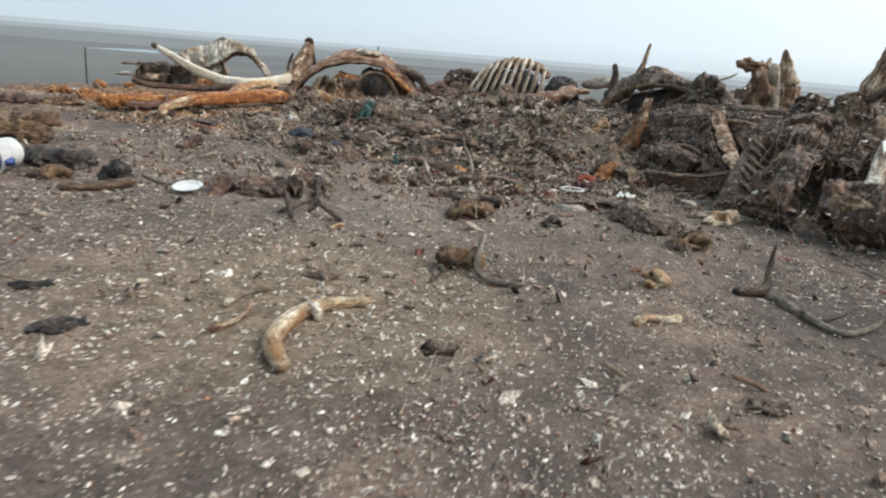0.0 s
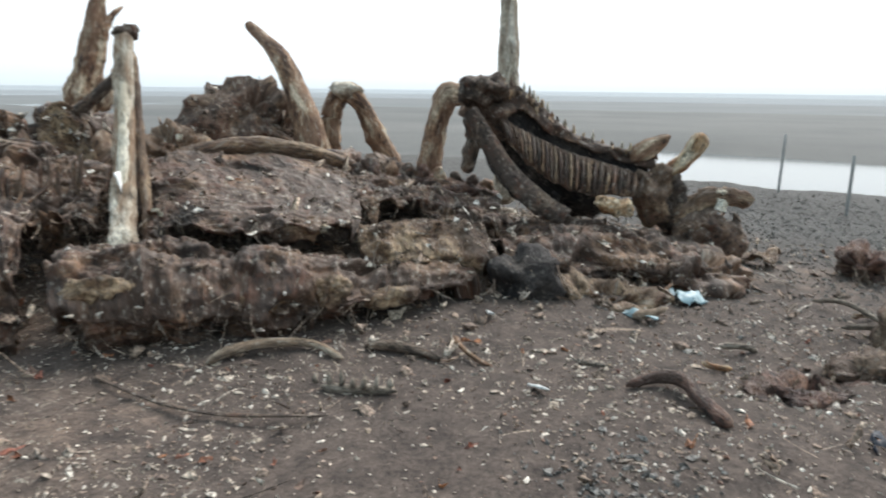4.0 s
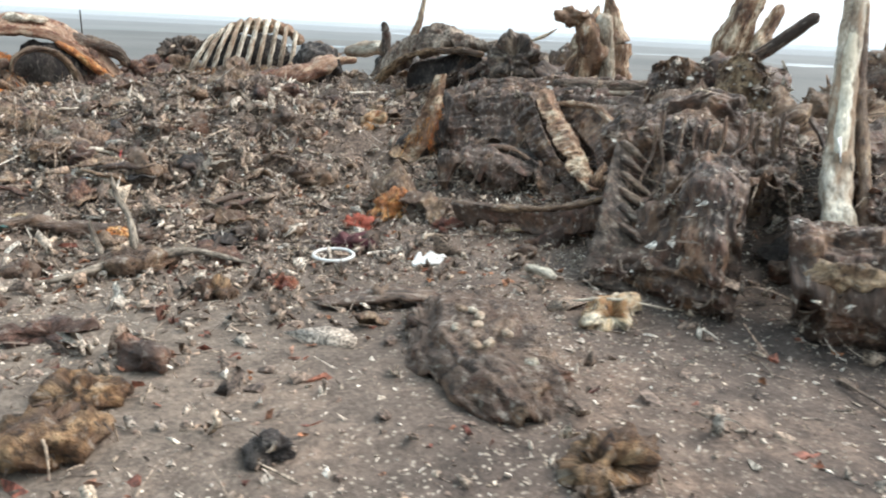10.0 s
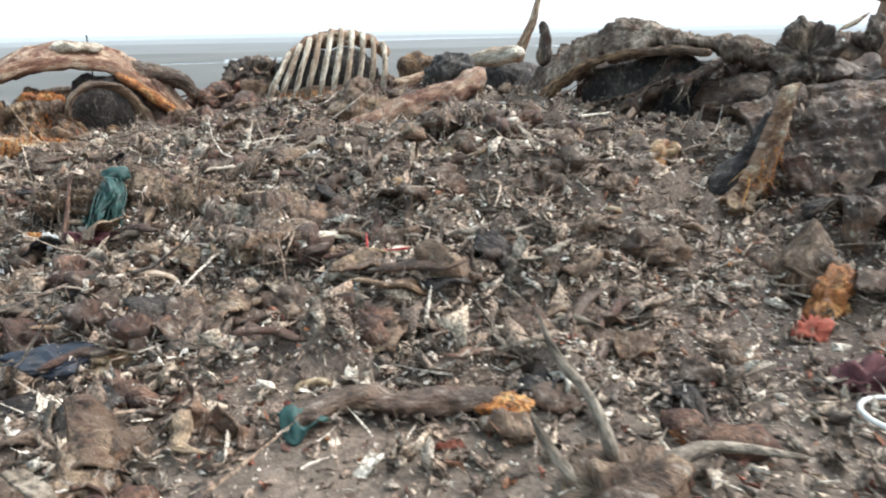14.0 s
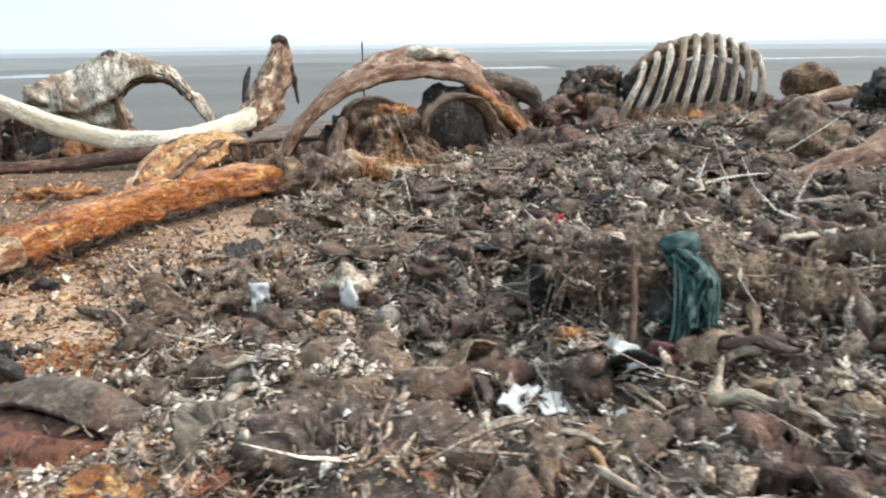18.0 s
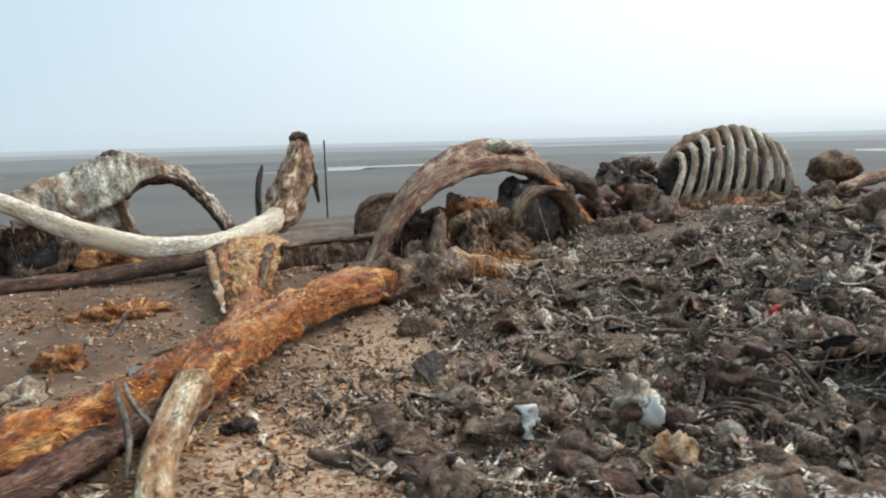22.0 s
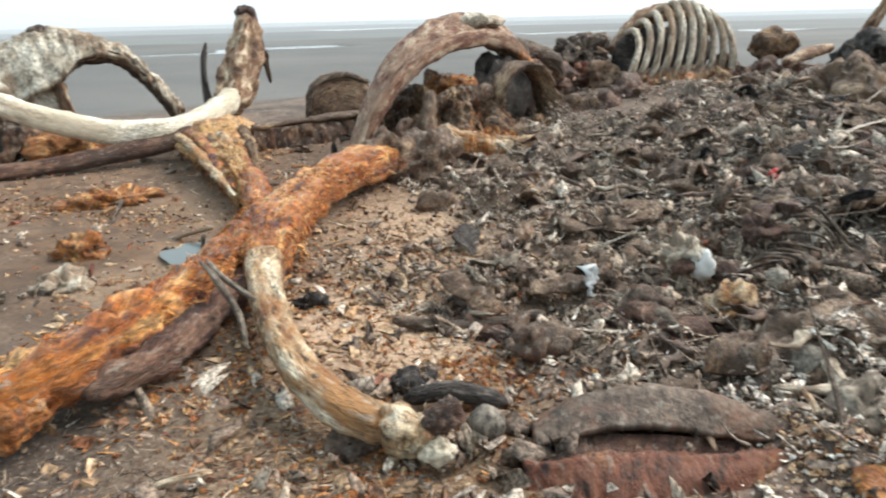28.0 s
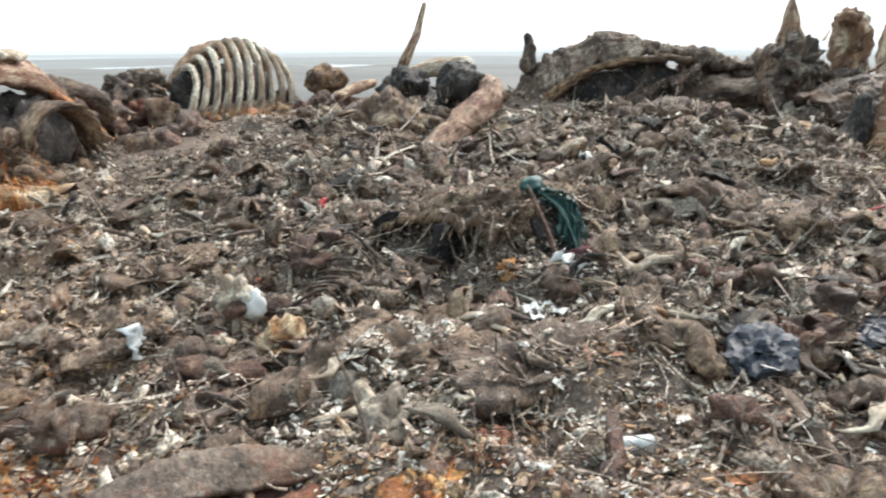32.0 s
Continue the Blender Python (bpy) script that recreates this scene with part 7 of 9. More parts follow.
pail = holder("plastic_bucket", on_ground(-3.75, 6.45), "white plastic bucket tipped on its side", "bucket")
part("shell", bucket(on_ground(-3.78, 6.62, 0.15), 0.155, 0.30, (96, 0, -12)), M_WHITE, pail)
part("blue_rag", lump(on_ground(-3.74, 6.40, 0.09), (0.09, 0.08, 0.05), (0, 0, 0), 0.35, 3, 2, 3), M_DEEPBLUE, pail, "blue plastic rag in its mouth")
clump("black_rag_heap", -3.45, 6.85, (0.34, 0.16, 0.10), M_BLACK, "black rag crumpled on the soil", "rag", 210, 10, 20)
clump("orange_hide_lump", -4.55, 8.1, (0.42, 0.26, 0.17), M_PORE, "tan and orange hide lump", "carcass", 211, 0, 40)
clump("orange_hide_lump", -5.3, 9.3, (0.55, 0.3, 0.22), M_HIDE_TAN, "brown hairy hide lump", "carcass", 212, 20, 50)
clump("orange_hide_lump", -3.3, 6.35, (0.20, 0.12, 0.07), M_PORE, "small rusty orange lump", "carcass", 213, 0, 16)
flat_hide = holder("dark_hide_heap", on_ground(-1.35, 6.2), "flattened heap of dark rotten hide with a frayed edge", "carcass")
FH = [[(x, y + 0.05 * math.sin(5 * x), ground_z(x, y) + z) for x in (-1.78, -1.5, -1.2, -0.98, -0.86)] for y, z in ((6.62, -0.02), (6.45, 0.09), (6.25, 0.13), (6.05, 0.08), (5.88, -0.02))]
flat_shape = hide_plate(FH, 110, 60, 214, (0, -0.3, 1), 0.02, 0.05, 0.05, 0.05, 0.35, 0.014)
part("sheet", flat_shape, M_SLAB, flat_hide)
V, F = fringe(flat_shape, 260, RNG, 0.12, 0.006, 1.6)
tagged(part("fibre_fringe", (V, F), M_FIBRE, flat_hide, "ragged fibres"), kind="stuff")
clump("dark_hide_clump", -2.65, 6.2, (0.16, 0.12, 0.14), M_BLACK, "dark upright clump of hide", "carcass", 215, 0, 20)
stray("thin_twig", [(-2.5, 6.38, 0.05), (-2.3, 6.3, 0.01), (-2.12, 6.22, 0.02)], [0.02, 0.018, 0.012], M_WOOD, "thin grey twig on the soil", "driftwood", seed=216)
stray("thin_twig", [(-3.0, 5.85, 0.0), (-2.7, 5.95, 0.02), (-2.45, 6.12, 0.03)], [0.045, 0.05, 0.04], M_HIDE_TAN, "strip of twisted brown hide", "hide", seed=217)
for k, (x, y) in enumerate(((-0.95, 5.75), (-0.85, 5.9), (-1.05, 5.6), (-0.8, 5.7))):
    stray("splayed_root", [(x, y, 0.22 - 0.04 * k), (x + 0.05, y - 0.15, 0.08), (x + 0.12 * (k - 1), y - 0.36, 0.0)], [0.018, 0.028, 0.02], M_OLDBONE, "dark splayed root tip by the heap", "driftwood", "roots by the hide heap", seed=218 + k)
clump("brown_bone_chunk", 0.48, 5.92, (0.19, 0.12, 0.09), M_PORE, "chunk of porous brown bone", "bone", 222, 0, 30)
heap = clump("matted_hide_heap", 2.10, 6.22, (0.58, 0.27, 0.075), M_HIDE, "long heap of matted brown hide with pale flecks", "carcass", 223, -88, 70)
HZ = ground_z(2.1, 6.2)
AXIS = [(2.12, 5.64, 0.25), (2.07, 5.95, 0.85), (2.08, 6.30, 1.0), (2.15, 6.62, 0.8), (2.22, 6.86, 0.3)]
part("ridged_fur", hide_plate([[(x + w_ * (0.5 + 0.5 * k_), y, HZ + h_ * k_ + 0.005) for x, y, k_ in AXIS] for w_, h_ in ((0.34, -0.02), (0.20, 0.12), (0.0, 0.15), (-0.18, 0.11), (-0.30, -0.02))], 110, 60, 412, (-0.1, -0.3, 1), 0.02, 0.03, 0.03, 0.045, 0.1, 0.012), M_HIDE, heap)
for k in range(9):
    part("pale_fleck", lump((2.0 + 0.2 * RNG.rand(), 5.75 + 0.7 * RNG.rand(), ground_z(2.1, 6.0) + 0.13 + 0.04 * RNG.rand()), (0.03, 0.022, 0.014), (0, 0, 40 * k), 0.4, 2, 2, k), M_BLEACHED, heap)
clump("orange_bone_chunk", 2.20, 5.34, (0.20, 0.13, 0.10), M_PORE, "rounded porous orange-brown bone", "bone", 224, 20, 16)
clump("dark_scrap", 1.16, 5.70, (0.08, 0.07, 0.06), M_BLACK, "small black lump on the soil", "scrap", 225, 0, 8)
# the next four are flattened lumps added for dark soft stains
clump("dark_scrap", -1.58, 3.02, (0.13, 0.08, 0.015), M_BLACK, "small black lump on the soil", "scrap", 226, 30, 8)
clump("dark_scrap", -1.95, 3.52, (0.13, 0.08, 0.015), M_BLACK, "small black lump on the soil", "scrap", 227, 0, 8)
clump("dark_scrap", 1.55, 2.62, (0.11, 0.08, 0.02), M_HIDE, "low dark lump that stands for a stain in the soil", "scrap", 228, 0, 8)
clump("dark_scrap", -0.52, 3.95, (0.12, 0.07, 0.02), M_HIDE, "low dark lump that stands for a stain in the soil", "scrap", 229, 0, 12)
stray("pale_sliver", [(0.93, 3.02, 0.0), (0.97, 2.92, 0.01), (1.02, 2.86)], [0.012, 0.014, 0.008], M_BLEACHED, "pale thin sliver of bone", seed=230)
stray("pale_sliver", [(0.90, 2.66), (0.97, 2.76), (1.03, 2.84)], [0.010, 0.012, 0.008], M_WOOD, "pale thin sliver of bone", seed=231)

# by the foot of the mound
stray("curved_driftwood", [(4.0, 5.36), (4.12, 5.32, 0.03), (4.30, 5.22, 0.04), (4.46, 5.02, 0.02), (4.46, 4.80)], [0.018, 0.028, 0.026, 0.023, 0.016], M_BLEACHED, "curved pale driftwood stick", "driftwood", seed=232)
stray("long_dark_strip", [(3.58, 5.70), (3.57, 5.2, 0.01), (3.63, 4.82, 0.01), (3.86, 4.40, 0.02)], [0.004, 0.008, 0.009, 0.005], M_OLDBONE, "long dark strip of baleen on the soil", "baleen", seed=233, side=1.8)
cb = holder("toothed_spine_bone", on_ground(4.2, 4.5), "short row of grey spine bones", "bone")
part("backbone", sweep(laid([(4.12, 4.66), (4.2, 4.5), (4.26, 4.3)]), [0.022, 0.026, 0.018], 8, 0.03, 0.3, 8, 1, 234), M_WOOD, cb)
for k in range(7):
    s = k / 6
    x, y = 4.10 + 0.14 * s, 4.68 - 0.36 * s
    part("spine", sweep(laid([(x, y, 0.02), (x + 0.02 * math.sin(k), y, 0.045), (x + 0.02, y + 0.01, 0.065 + 0.012 * (k % 3))]), [0.02, 0.016, 0.012], 6, 0.03, 0.2, 8, 1, k), M_WOOD, cb)
stray("red_brown_bone", [(4.88, 3.36, 0.0), (4.98, 3.22, 0.03), (4.95, 3.10, 0.05), (4.84, 3.0, 0.03), (4.67, 2.84)], [0.018, 0.034, 0.038, 0.034, 0.03], M_FLESH, "crooked red-brown bone on the soil", seed=235)
stray("dark_stick", [(4.66, 4.80), (4.72, 4.62, 0.02), (4.72, 4.32)], [0.03, 0.03, 0.02], M_OLDBONE, "short dark stick of driftwood", "driftwood", seed=236)
thing("plastic_sheet", sheet(on_ground(6.55, 3.45, 0.04), 0.34, 0.22, (6, 6, 30), 0.006, 0.05, 16, 12, 3, 0.4), M_BLUE, "crumpled pale blue plastic sheet", "plastic")
thing("plastic_sheet", sheet(on_ground(5.95, 3.60, 0.03), 0.30, 0.08, (5, 6, 60), 0.006, 0.03, 14, 8, 4, 0.4), M_BLUE, "torn strip of pale blue plastic", "plastic")
thing("white_chip", sheet(on_ground(5.42, 4.40, 0.03), 0.13, 0.04, (20, 10, 35), 0.012, 0.01, 6, 4, 5), M_WHITE, "sharp white chip of bone", "scrap")
thing("white_chip", sheet(on_ground(4.6, 3.7, 0.03), 0.12, 0.05, (20, 10, 60), 0.012, 0.01, 6, 4, 6), M_WHITE, "sharp white chip of bone", "scrap")
clump("hairy_red_hide", 5.34, 2.6, (0.34, 0.18, 0.05), M_FLESH, "hairy reddish-brown hide patch", "hide", 237, -50, 300)
clump("hairy_red_hide", 5.75, 2.3, (0.28, 0.18, 0.06), M_HIDE, "hairy dark hide patch", "hide", 238, -50, 240)
clump("brown_hide_lump", 7.95, 2.4, (0.34, 0.24, 0.20), M_FLESH, "rounded brown hide lump on the gravel", "carcass", 239, 0, 60)
clump("brown_hide_lump", 9.35, 1.0, (0.36, 0.26, 0.24), M_FLESH, "rounded brown hide lump on the gravel", "carcass", 240, 0, 60)
clump("small_skull_lump", 6.15, 2.12, (0.22, 0.18, 0.16), M_OLDBONE, "dark rounded skull among twigs", "skull", 241, 0, 30)
for k, (x0, y0, x1, y1) in enumerate(((6.3, 2.5, 6.2, 2.15), (6.6, 1.9, 6.2, 1.6), (6.5, 2.3, 6.9, 2.7), (6.4, 2.0, 5.9, 1.55), (6.1, 2.2, 6.25, 2.05))):
    stray("bleached_twig", [(x0, y0, 0.02), (0.5 * (x0 + x1), 0.5 * (y0 + y1), 0.06), (x1, y1, 0.16 if k == 4 else 0.01)], [0.016, 0.018, 0.01], M_WOOD, "bleached crooked twig on the soil", "driftwood", "twigs round the small skull", seed=242 + k)
bagv = holder("black_plastic_rags", on_ground(4.8, 2.1), "torn black plastic scattered on the soil", "plastic")
for k, (x, y, w) in enumerate(((4.80, 2.28, 0.24), (4.78, 2.0, 0.30), (4.40, 2.08, 0.28), (4.62, 1.9, 0.2))):
    part("rag", sheet(on_ground(x, y, 0.018), w * 1.1, w * 0.5, (3 * k - 4, 2, 40 * k), 0.005, 0.045, 22, 14, 7 + k, 0.6), M_BAG, bagv)
stray("grey_log", [(8.25, 0.98), (8.27, 0.75, 0.03), (8.25, 0.45)], [0.05, 0.06, 0.04], M_WOOD, "short grey log on the gravel", "driftwood", seed=250)
stray("forked_white_bone", [(5.85, 3.62, 0.02), (5.95, 3.52, 0.03), (6.05, 3.46, 0.05)], [0.03, 0.025, 0.02], M_BLEACHED, "forked pale bone lying on soil", seed=251)
clump("red_hide_scrap", 3.75, 2.3, (0.22, 0.14, 0.05), M_FLESH, "reddish hide scrap on the soil", "scrap", 252, 0, 30)
stray("bone_shaft", [(2.80, 7.22, 0.02), (2.84, 7.10, 0.04), (2.90, 7.02, 0.02)], [0.035, 0.028, 0.04], M_BLEACHED, "short pale bone shaft on the soil", seed=253)
bx = clump("square_tan_bone", 2.95, 6.50, (0.17, 0.11, 0.08), M_TAN, "squarish pale tan bone with fibres", "bone", 254, 20, 24)
part("stick", sweep(laid([(2.78, 6.62, 0.06), (2.95, 6.5, 0.09), (3.2, 6.36, 0.06)]), [0.008, 0.009, 0.006], 6, 0.04, 0.2, 8, 1, 2), M_BLEACHED, bx)

# middle ground: hoop, stump, red scraps
hoop_pts = [(1.78 + 0.125 * math.cos(a), 7.87 + 0.125 * math.sin(a)) for a in np.linspace(0, 2 * math.pi, 17)]
thing("white_hoop", sweep([(x, y, ground_z(1.78, 7.87) + 0.05) for x, y in hoop_pts], 0.011, 8, 0.03, 0.12, 12, 1, 255, blunt=False), M_WHITE, "white plastic hoop lying on the soil", "hoop")
clump("maroon_net_wad", 1.95, 8.12, (0.16, 0.10, 0.06), M_MAROON, "wad of maroon netting inside the hoop", "netting", 256, 0, 30)
thing("white_shard", sheet(on_ground(2.33, 7.62, 0.03), 0.28, 0.14, (12, 4, 20), 0.015, 0.03, 12, 8, 8, 0.15, 0.7), M_WHITE, "pointed white plastic shard", "plastic")
stump = holder("cut_bone_stump", on_ground(2.35, 8.75), "wedge of cut bone with an orange core", "bone")
part("wedge", sweep(laid([(2.44, 8.86, -0.06), (2.44, 8.86, 0.08), (2.46, 8.88, 0.2), (2.47, 8.89, 0.33)]), [0.25, 0.19, 0.11, 0.02], 20, 0.02, 0.16, 7, 0.9, 257, box=0.7), M_HIDE_TAN, stump)
part("core", crag(on_ground(2.36, 8.66, 0.07), (0.18, 0.07, 0.13), (0, 0, 15), 258, 4, 0.5), M_ORANGE, stump, "orange spongy core")
clump("red_cloth_wad", 2.08, 8.52, (0.10, 0.06, 0.09), M_CLOTH, "faded red cloth draped by the bone stump", "cloth", 259, 0, 40)
clump("red_meat_block", 2.68, 8.22, (0.16, 0.07, 0.05), M_RED, "red block of dried meat", "meat", 260, -10, 10)
clump("red_meat_block", 1.40, 7.47, (0.09, 0.07, 0.05), M_RED, "reddish-orange block of meat", "meat", 261, 0, 12)
clump("rusty_scrap", 1.05, 7.32, (0.11, 0.08, 0.06), M_PORE, "rusty orange scrap of skin", "scrap", 262, 0, 20)
clump("red_meat_block", 0.30, 7.03, (0.22, 0.11, 0.06), M_FLESH, "flat dark red piece of meat", "meat", 263, -10, 10)
clump("yellow_foam_lump", 0.55, 6.28, (0.16, 0.12, 0.07), M_PORE, "pitted yellow-brown lump on trampled soil", "scrap", 264, 0, 10)
skin = holder("dried_skin_strip", on_ground(1.85, 7.12), "dark dried skin strips lying in folds", "hide")
for k in range(3):
    part("strip", sweep(laid([(1.55, 7.22 - 0.06 * k), (1.75, 7.12 - 0.05 * k, 0.04), (1.98, 7.1 - 0.06 * k, 0.05), (2.2, 7.02 - 0.05 * k, 0.01)]), [0.012, 0.02, 0.024, 0.012], 10, 0.03, 0.4, 8, 2.4, 265 + k), M_HIDE, skin)
gr_root = holder("grey_root_stump", on_ground(0.6, 7.9), "grey root stump with an upright prong", "driftwood")
part("body", crag(on_ground(0.62, 7.92, 0.05), (0.26, 0.13, 0.10), (0, 0, 10), 270, 4, 0.8), M_HIDE_TAN, gr_root)
part("prong", sweep(laid([(0.62, 7.98, 0.08), (0.60, 8.1, 0.24), (0.53, 8.2, 0.36), (0.50, 8.28, 0.48)]), [0.024, 0.02, 0.016, 0.006], 10, 0.03, 0.25, 8, 1, 271), M_WOOD, gr_root)
part("prong", sweep(laid([(0.45, 7.95, 0.08), (0.40, 8.05, 0.18), (0.38, 8.1, 0.26)]), [0.022, 0.016, 0.006], 8, 0.03, 0.2, 6, 1, 272), M_WOOD, gr_root)
part("root_arm", sweep(laid([(0.75, 7.92, 0.07), (0.98, 7.92, 0.06), (1.28, 7.82, 0.01)]), [0.03, 0.022, 0.012], 8, 0.03, 0.25, 8, 1, 273), M_WOOD, gr_root)
part("root_arm", sweep(laid([(0.5, 7.85, 0.05), (0.3, 7.74, 0.04), (0.08, 7.72, 0.0)]), [0.03, 0.024, 0.012], 8, 0.03, 0.25, 8, 1, 274), M_WOOD, gr_root)
rot = holder("rotten_limb_scrap", on_ground(0.1, 8.55), "dark rotten limb scrap with a yellow tip", "carcass")
part("limb", sweep(laid([(-0.30, 8.64, 0.03), (-0.02, 8.66, 0.05), (0.22, 8.58, 0.04), (0.50, 8.50, 0.02)]), [0.025, 0.05, 0.045, 0.035], 16, 0.03, 0.5, 9, 1.6, 274), M_HIDE, rot)
part("yellow_tip", lump(on_ground(0.48, 8.47, 0.05), (0.10, 0.06, 0.04), (0, 0, -10), 0.3, 3, 2, 275), M_ORANGE, rot)
part("green_rag", sheet(on_ground(-0.22, 8.6, 0.06), 0.20, 0.12, (10, -8, 10), 0.008, 0.05, 12, 8, 12, 0.3), M_GREEN, rot, "scrap of green rag")
def bag(x, y, r, label):
    return thing("crumpled_bag", crumpled(on_ground(x, y, r[2] * 0.5), r, RNG), M_BAG, label, "plastic", "crumpled bags", flat=True)


bag(-1.12, 9.52, (0.24, 0.14, 0.07), "crumpled dark blue plastic bag in the scraps")
clump("white_rag", -0.88, 9.50, (0.14, 0.07, 0.06), M_TAN, "soiled whitish rag on the scraps", "rag", 277, 10, 10)
clump("yellow_bone_scrap", 2.62, 10.3, (0.16, 0.10, 0.08), M_TAN, "yellow bone scrap in the hollow", "bone", 278, 30, 10)
clump("brown_root_mat", -0.95, 8.62, (0.25, 0.16, 0.045), M_HIDE_TAN, "mat of brown roots and hide", "hide", 279, 10, 60)
clump("brown_root_mat", -1.1, 8.15, (0.22, 0.16, 0.045), M_HIDE, "mat of dark hide", "hide", 280, 10, 40)

# bones before the mound
hb = holder("upright_horn_bone", on_ground(2.6, 9.8), "tall curved bone with a frayed edge rising from the soil", "bone")
HORN = [[(3.12, 9.66, 0.96), (3.09, 9.66, 0.70), (3.02, 9.67, 0.42), (2.88, 9.70, 0.18), (2.66, 9.76, 0.04)], [(3.05, 9.60, 0.96), (2.99, 9.60, 0.70), (2.89, 9.61, 0.42), (2.72, 9.66, 0.22), (2.48, 9.74, 0.12)], [(3.01, 9.64, 0.94), (2.92, 9.65, 0.70), (2.80, 9.68, 0.44), (2.60, 9.74, 0.28), (2.30, 9.86, 0.22)]]
horn_shape = hide_plate(HORN, 90, 26, 281, (-0.35, -0.9, 0.1), 0.07, 0.02, 0.02, 0.02, 0.25, 0.008)
part("horn", horn_shape, M_BONE, hb)
V, F = fringe(horn_shape, 150, RNG, 0.08, 0.004)
tagged(part("fibre_fringe", (V, F), M_FATFIBRE, hb, "frayed rusty fibres"), kind="stuff")
part("dark_back", sweep([(2.78, 9.95, 0.15), (3.05, 9.9, 0.4), (3.2, 9.85, 0.78)], [0.14, 0.14, 0.08], 12, 0.05, 0.3, 5, 1, 282), M_BLACK, hb)
pl = holder("skull_plate", (3.6, 8.5, 0.1), "triangular brown skull plate leaning on the mound", "skull")
RIGHT = [(3.92, 9.20, 0.91), (3.91, 8.83, 0.64), (3.85, 8.41, 0.43), (3.80, 8.05, 0.26)]
CENTRE = [(3.72, 9.22, 0.86), (3.70, 8.85, 0.60), (3.65, 8.43, 0.40), (3.66, 8.06, 0.26)]
LEFT = [(3.65, 9.40, 0.72), (3.62, 9.05, 0.45), (3.57, 8.65, 0.24), (3.61, 8.29, 0.14)]
HOOK = [(3.94, 9.13, 0.77), (4.06, 8.89, 0.79), (4.11, 8.65, 0.75), (4.09, 8.40, 0.62), (3.97, 8.23, 0.45), (3.76, 8.09, 0.26)]
part("edge_plate", hide_plate([RIGHT, [(x - 0.10, y - 0.02, z + 0.0) for x, y, z in RIGHT], CENTRE], 110, 34, 283, (-0.5, -0.75, 0.4), 0.06, 0.03, 0.03, 0.015, 0.25, 0.012), M_BONE, pl, "tan fibrous face of the plate")
# dark hide colour stands in for the plate's shadow side
part("under_side", hide_plate([CENTRE, LEFT], 90, 30, 287, (-0.6, -0.7, 0.1), 0.05, 0.04, 0.04, 0.02, 0.5, 0.012), M_SLAB, pl, "torn underside, coloured dark as the shadow side")
part("hook", sweep(HOOK, [0.02, 0.026, 0.028, 0.034, 0.045, 0.06], 12, 0.03, 0.3, 9, 1, 284), M_BONE, pl)
part("web", hide_plate([HOOK[:5], [(3.93, 9.16, 0.70), (3.96, 8.90, 0.62), (3.96, 8.66, 0.54), (3.93, 8.42, 0.46), (3.86, 8.24, 0.36)]], 70, 24, 285, (-0.5, -0.8, 0.2), 0.04, 0.03, 0.03, 0.02, 0.0), M_SLAB, pl)
V, F = fringe(hide_plate([CENTRE, LEFT], 60, 20, 286, (-0.5, -0.75, 0.4)), 160, RNG, 0.08, 0.004)
tagged(part("fibre_fringe", (V, F), M_FIBRE, pl, "ragged hanging fibres"), kind="stuff")
low_slab = holder("low_jawbone", (2.9, 8.0, 0.0), "dark flat jawbone with a torn hem along the mound's foot", "bone")
part("slab", hide_plate([[(2.78, 8.32, 0.16), (3.08, 8.06, 0.17), (3.38, 7.78, 0.24), (3.62, 7.52, 0.38)], [(2.68, 8.20, 0.17), (2.99, 7.94, 0.18), (3.29, 7.65, 0.25), (3.52, 7.42, 0.38)], [(2.70, 8.14, 0.02), (2.99, 7.88, 0.03), (3.27, 7.60, 0.08), (3.48, 7.38, 0.20)]], 120, 36, 286, (-0.6, -0.7, 0.4), 0.06, 0.03, 0.03, 0.03, 0.25, 0.01), M_SLAB, low_slab)
part("rim", sweep([(2.68, 8.22, 0.17), (2.99, 7.96, 0.18), (3.29, 7.67, 0.25), (3.52, 7.44, 0.38)], [0.012, 0.026, 0.028, 0.018], 10, 0.03, 0.4, 9, 1.3, 288), M_STRAP, low_slab, "paler tan upper rim")
rb = holder("rib_comb", (3.6, 7.3, 0.1), "row of short dark ribs on the mound's flank", "bone")
for k in range(6):
    s = k / 5
    x, y, z = 3.36 + 0.33 * s, 7.02 + 0.58 * s, 0.22 + 0.38 * s
    part("short_rib", sweep([(x - 0.06, y + 0.04, z + 0.09), (x + 0.02, y - 0.04, z + 0.02), (x + 0.15, y - 0.08, z - 0.09)], [0.022, 0.028, 0.016], 10, 0.02, 0.35, 8, 1.3, 287 + k), M_OLDBONE, rb)
part("keel_plate", loft([(3.02, 6.98, 0.0), (3.24, 7.18, 0.28), (3.45, 7.46, 0.50), (3.70, 7.78, 0.66)], [(3.30, 6.70, -0.03), (3.40, 6.98, 0.18), (3.55, 7.30, 0.40), (3.76, 7.66, 0.58)], 0.09, 0.06, 40, 16, 294, 0.035, (-0.6, -0.75, 0.3), 0.1), M_OLDBONE, rb)

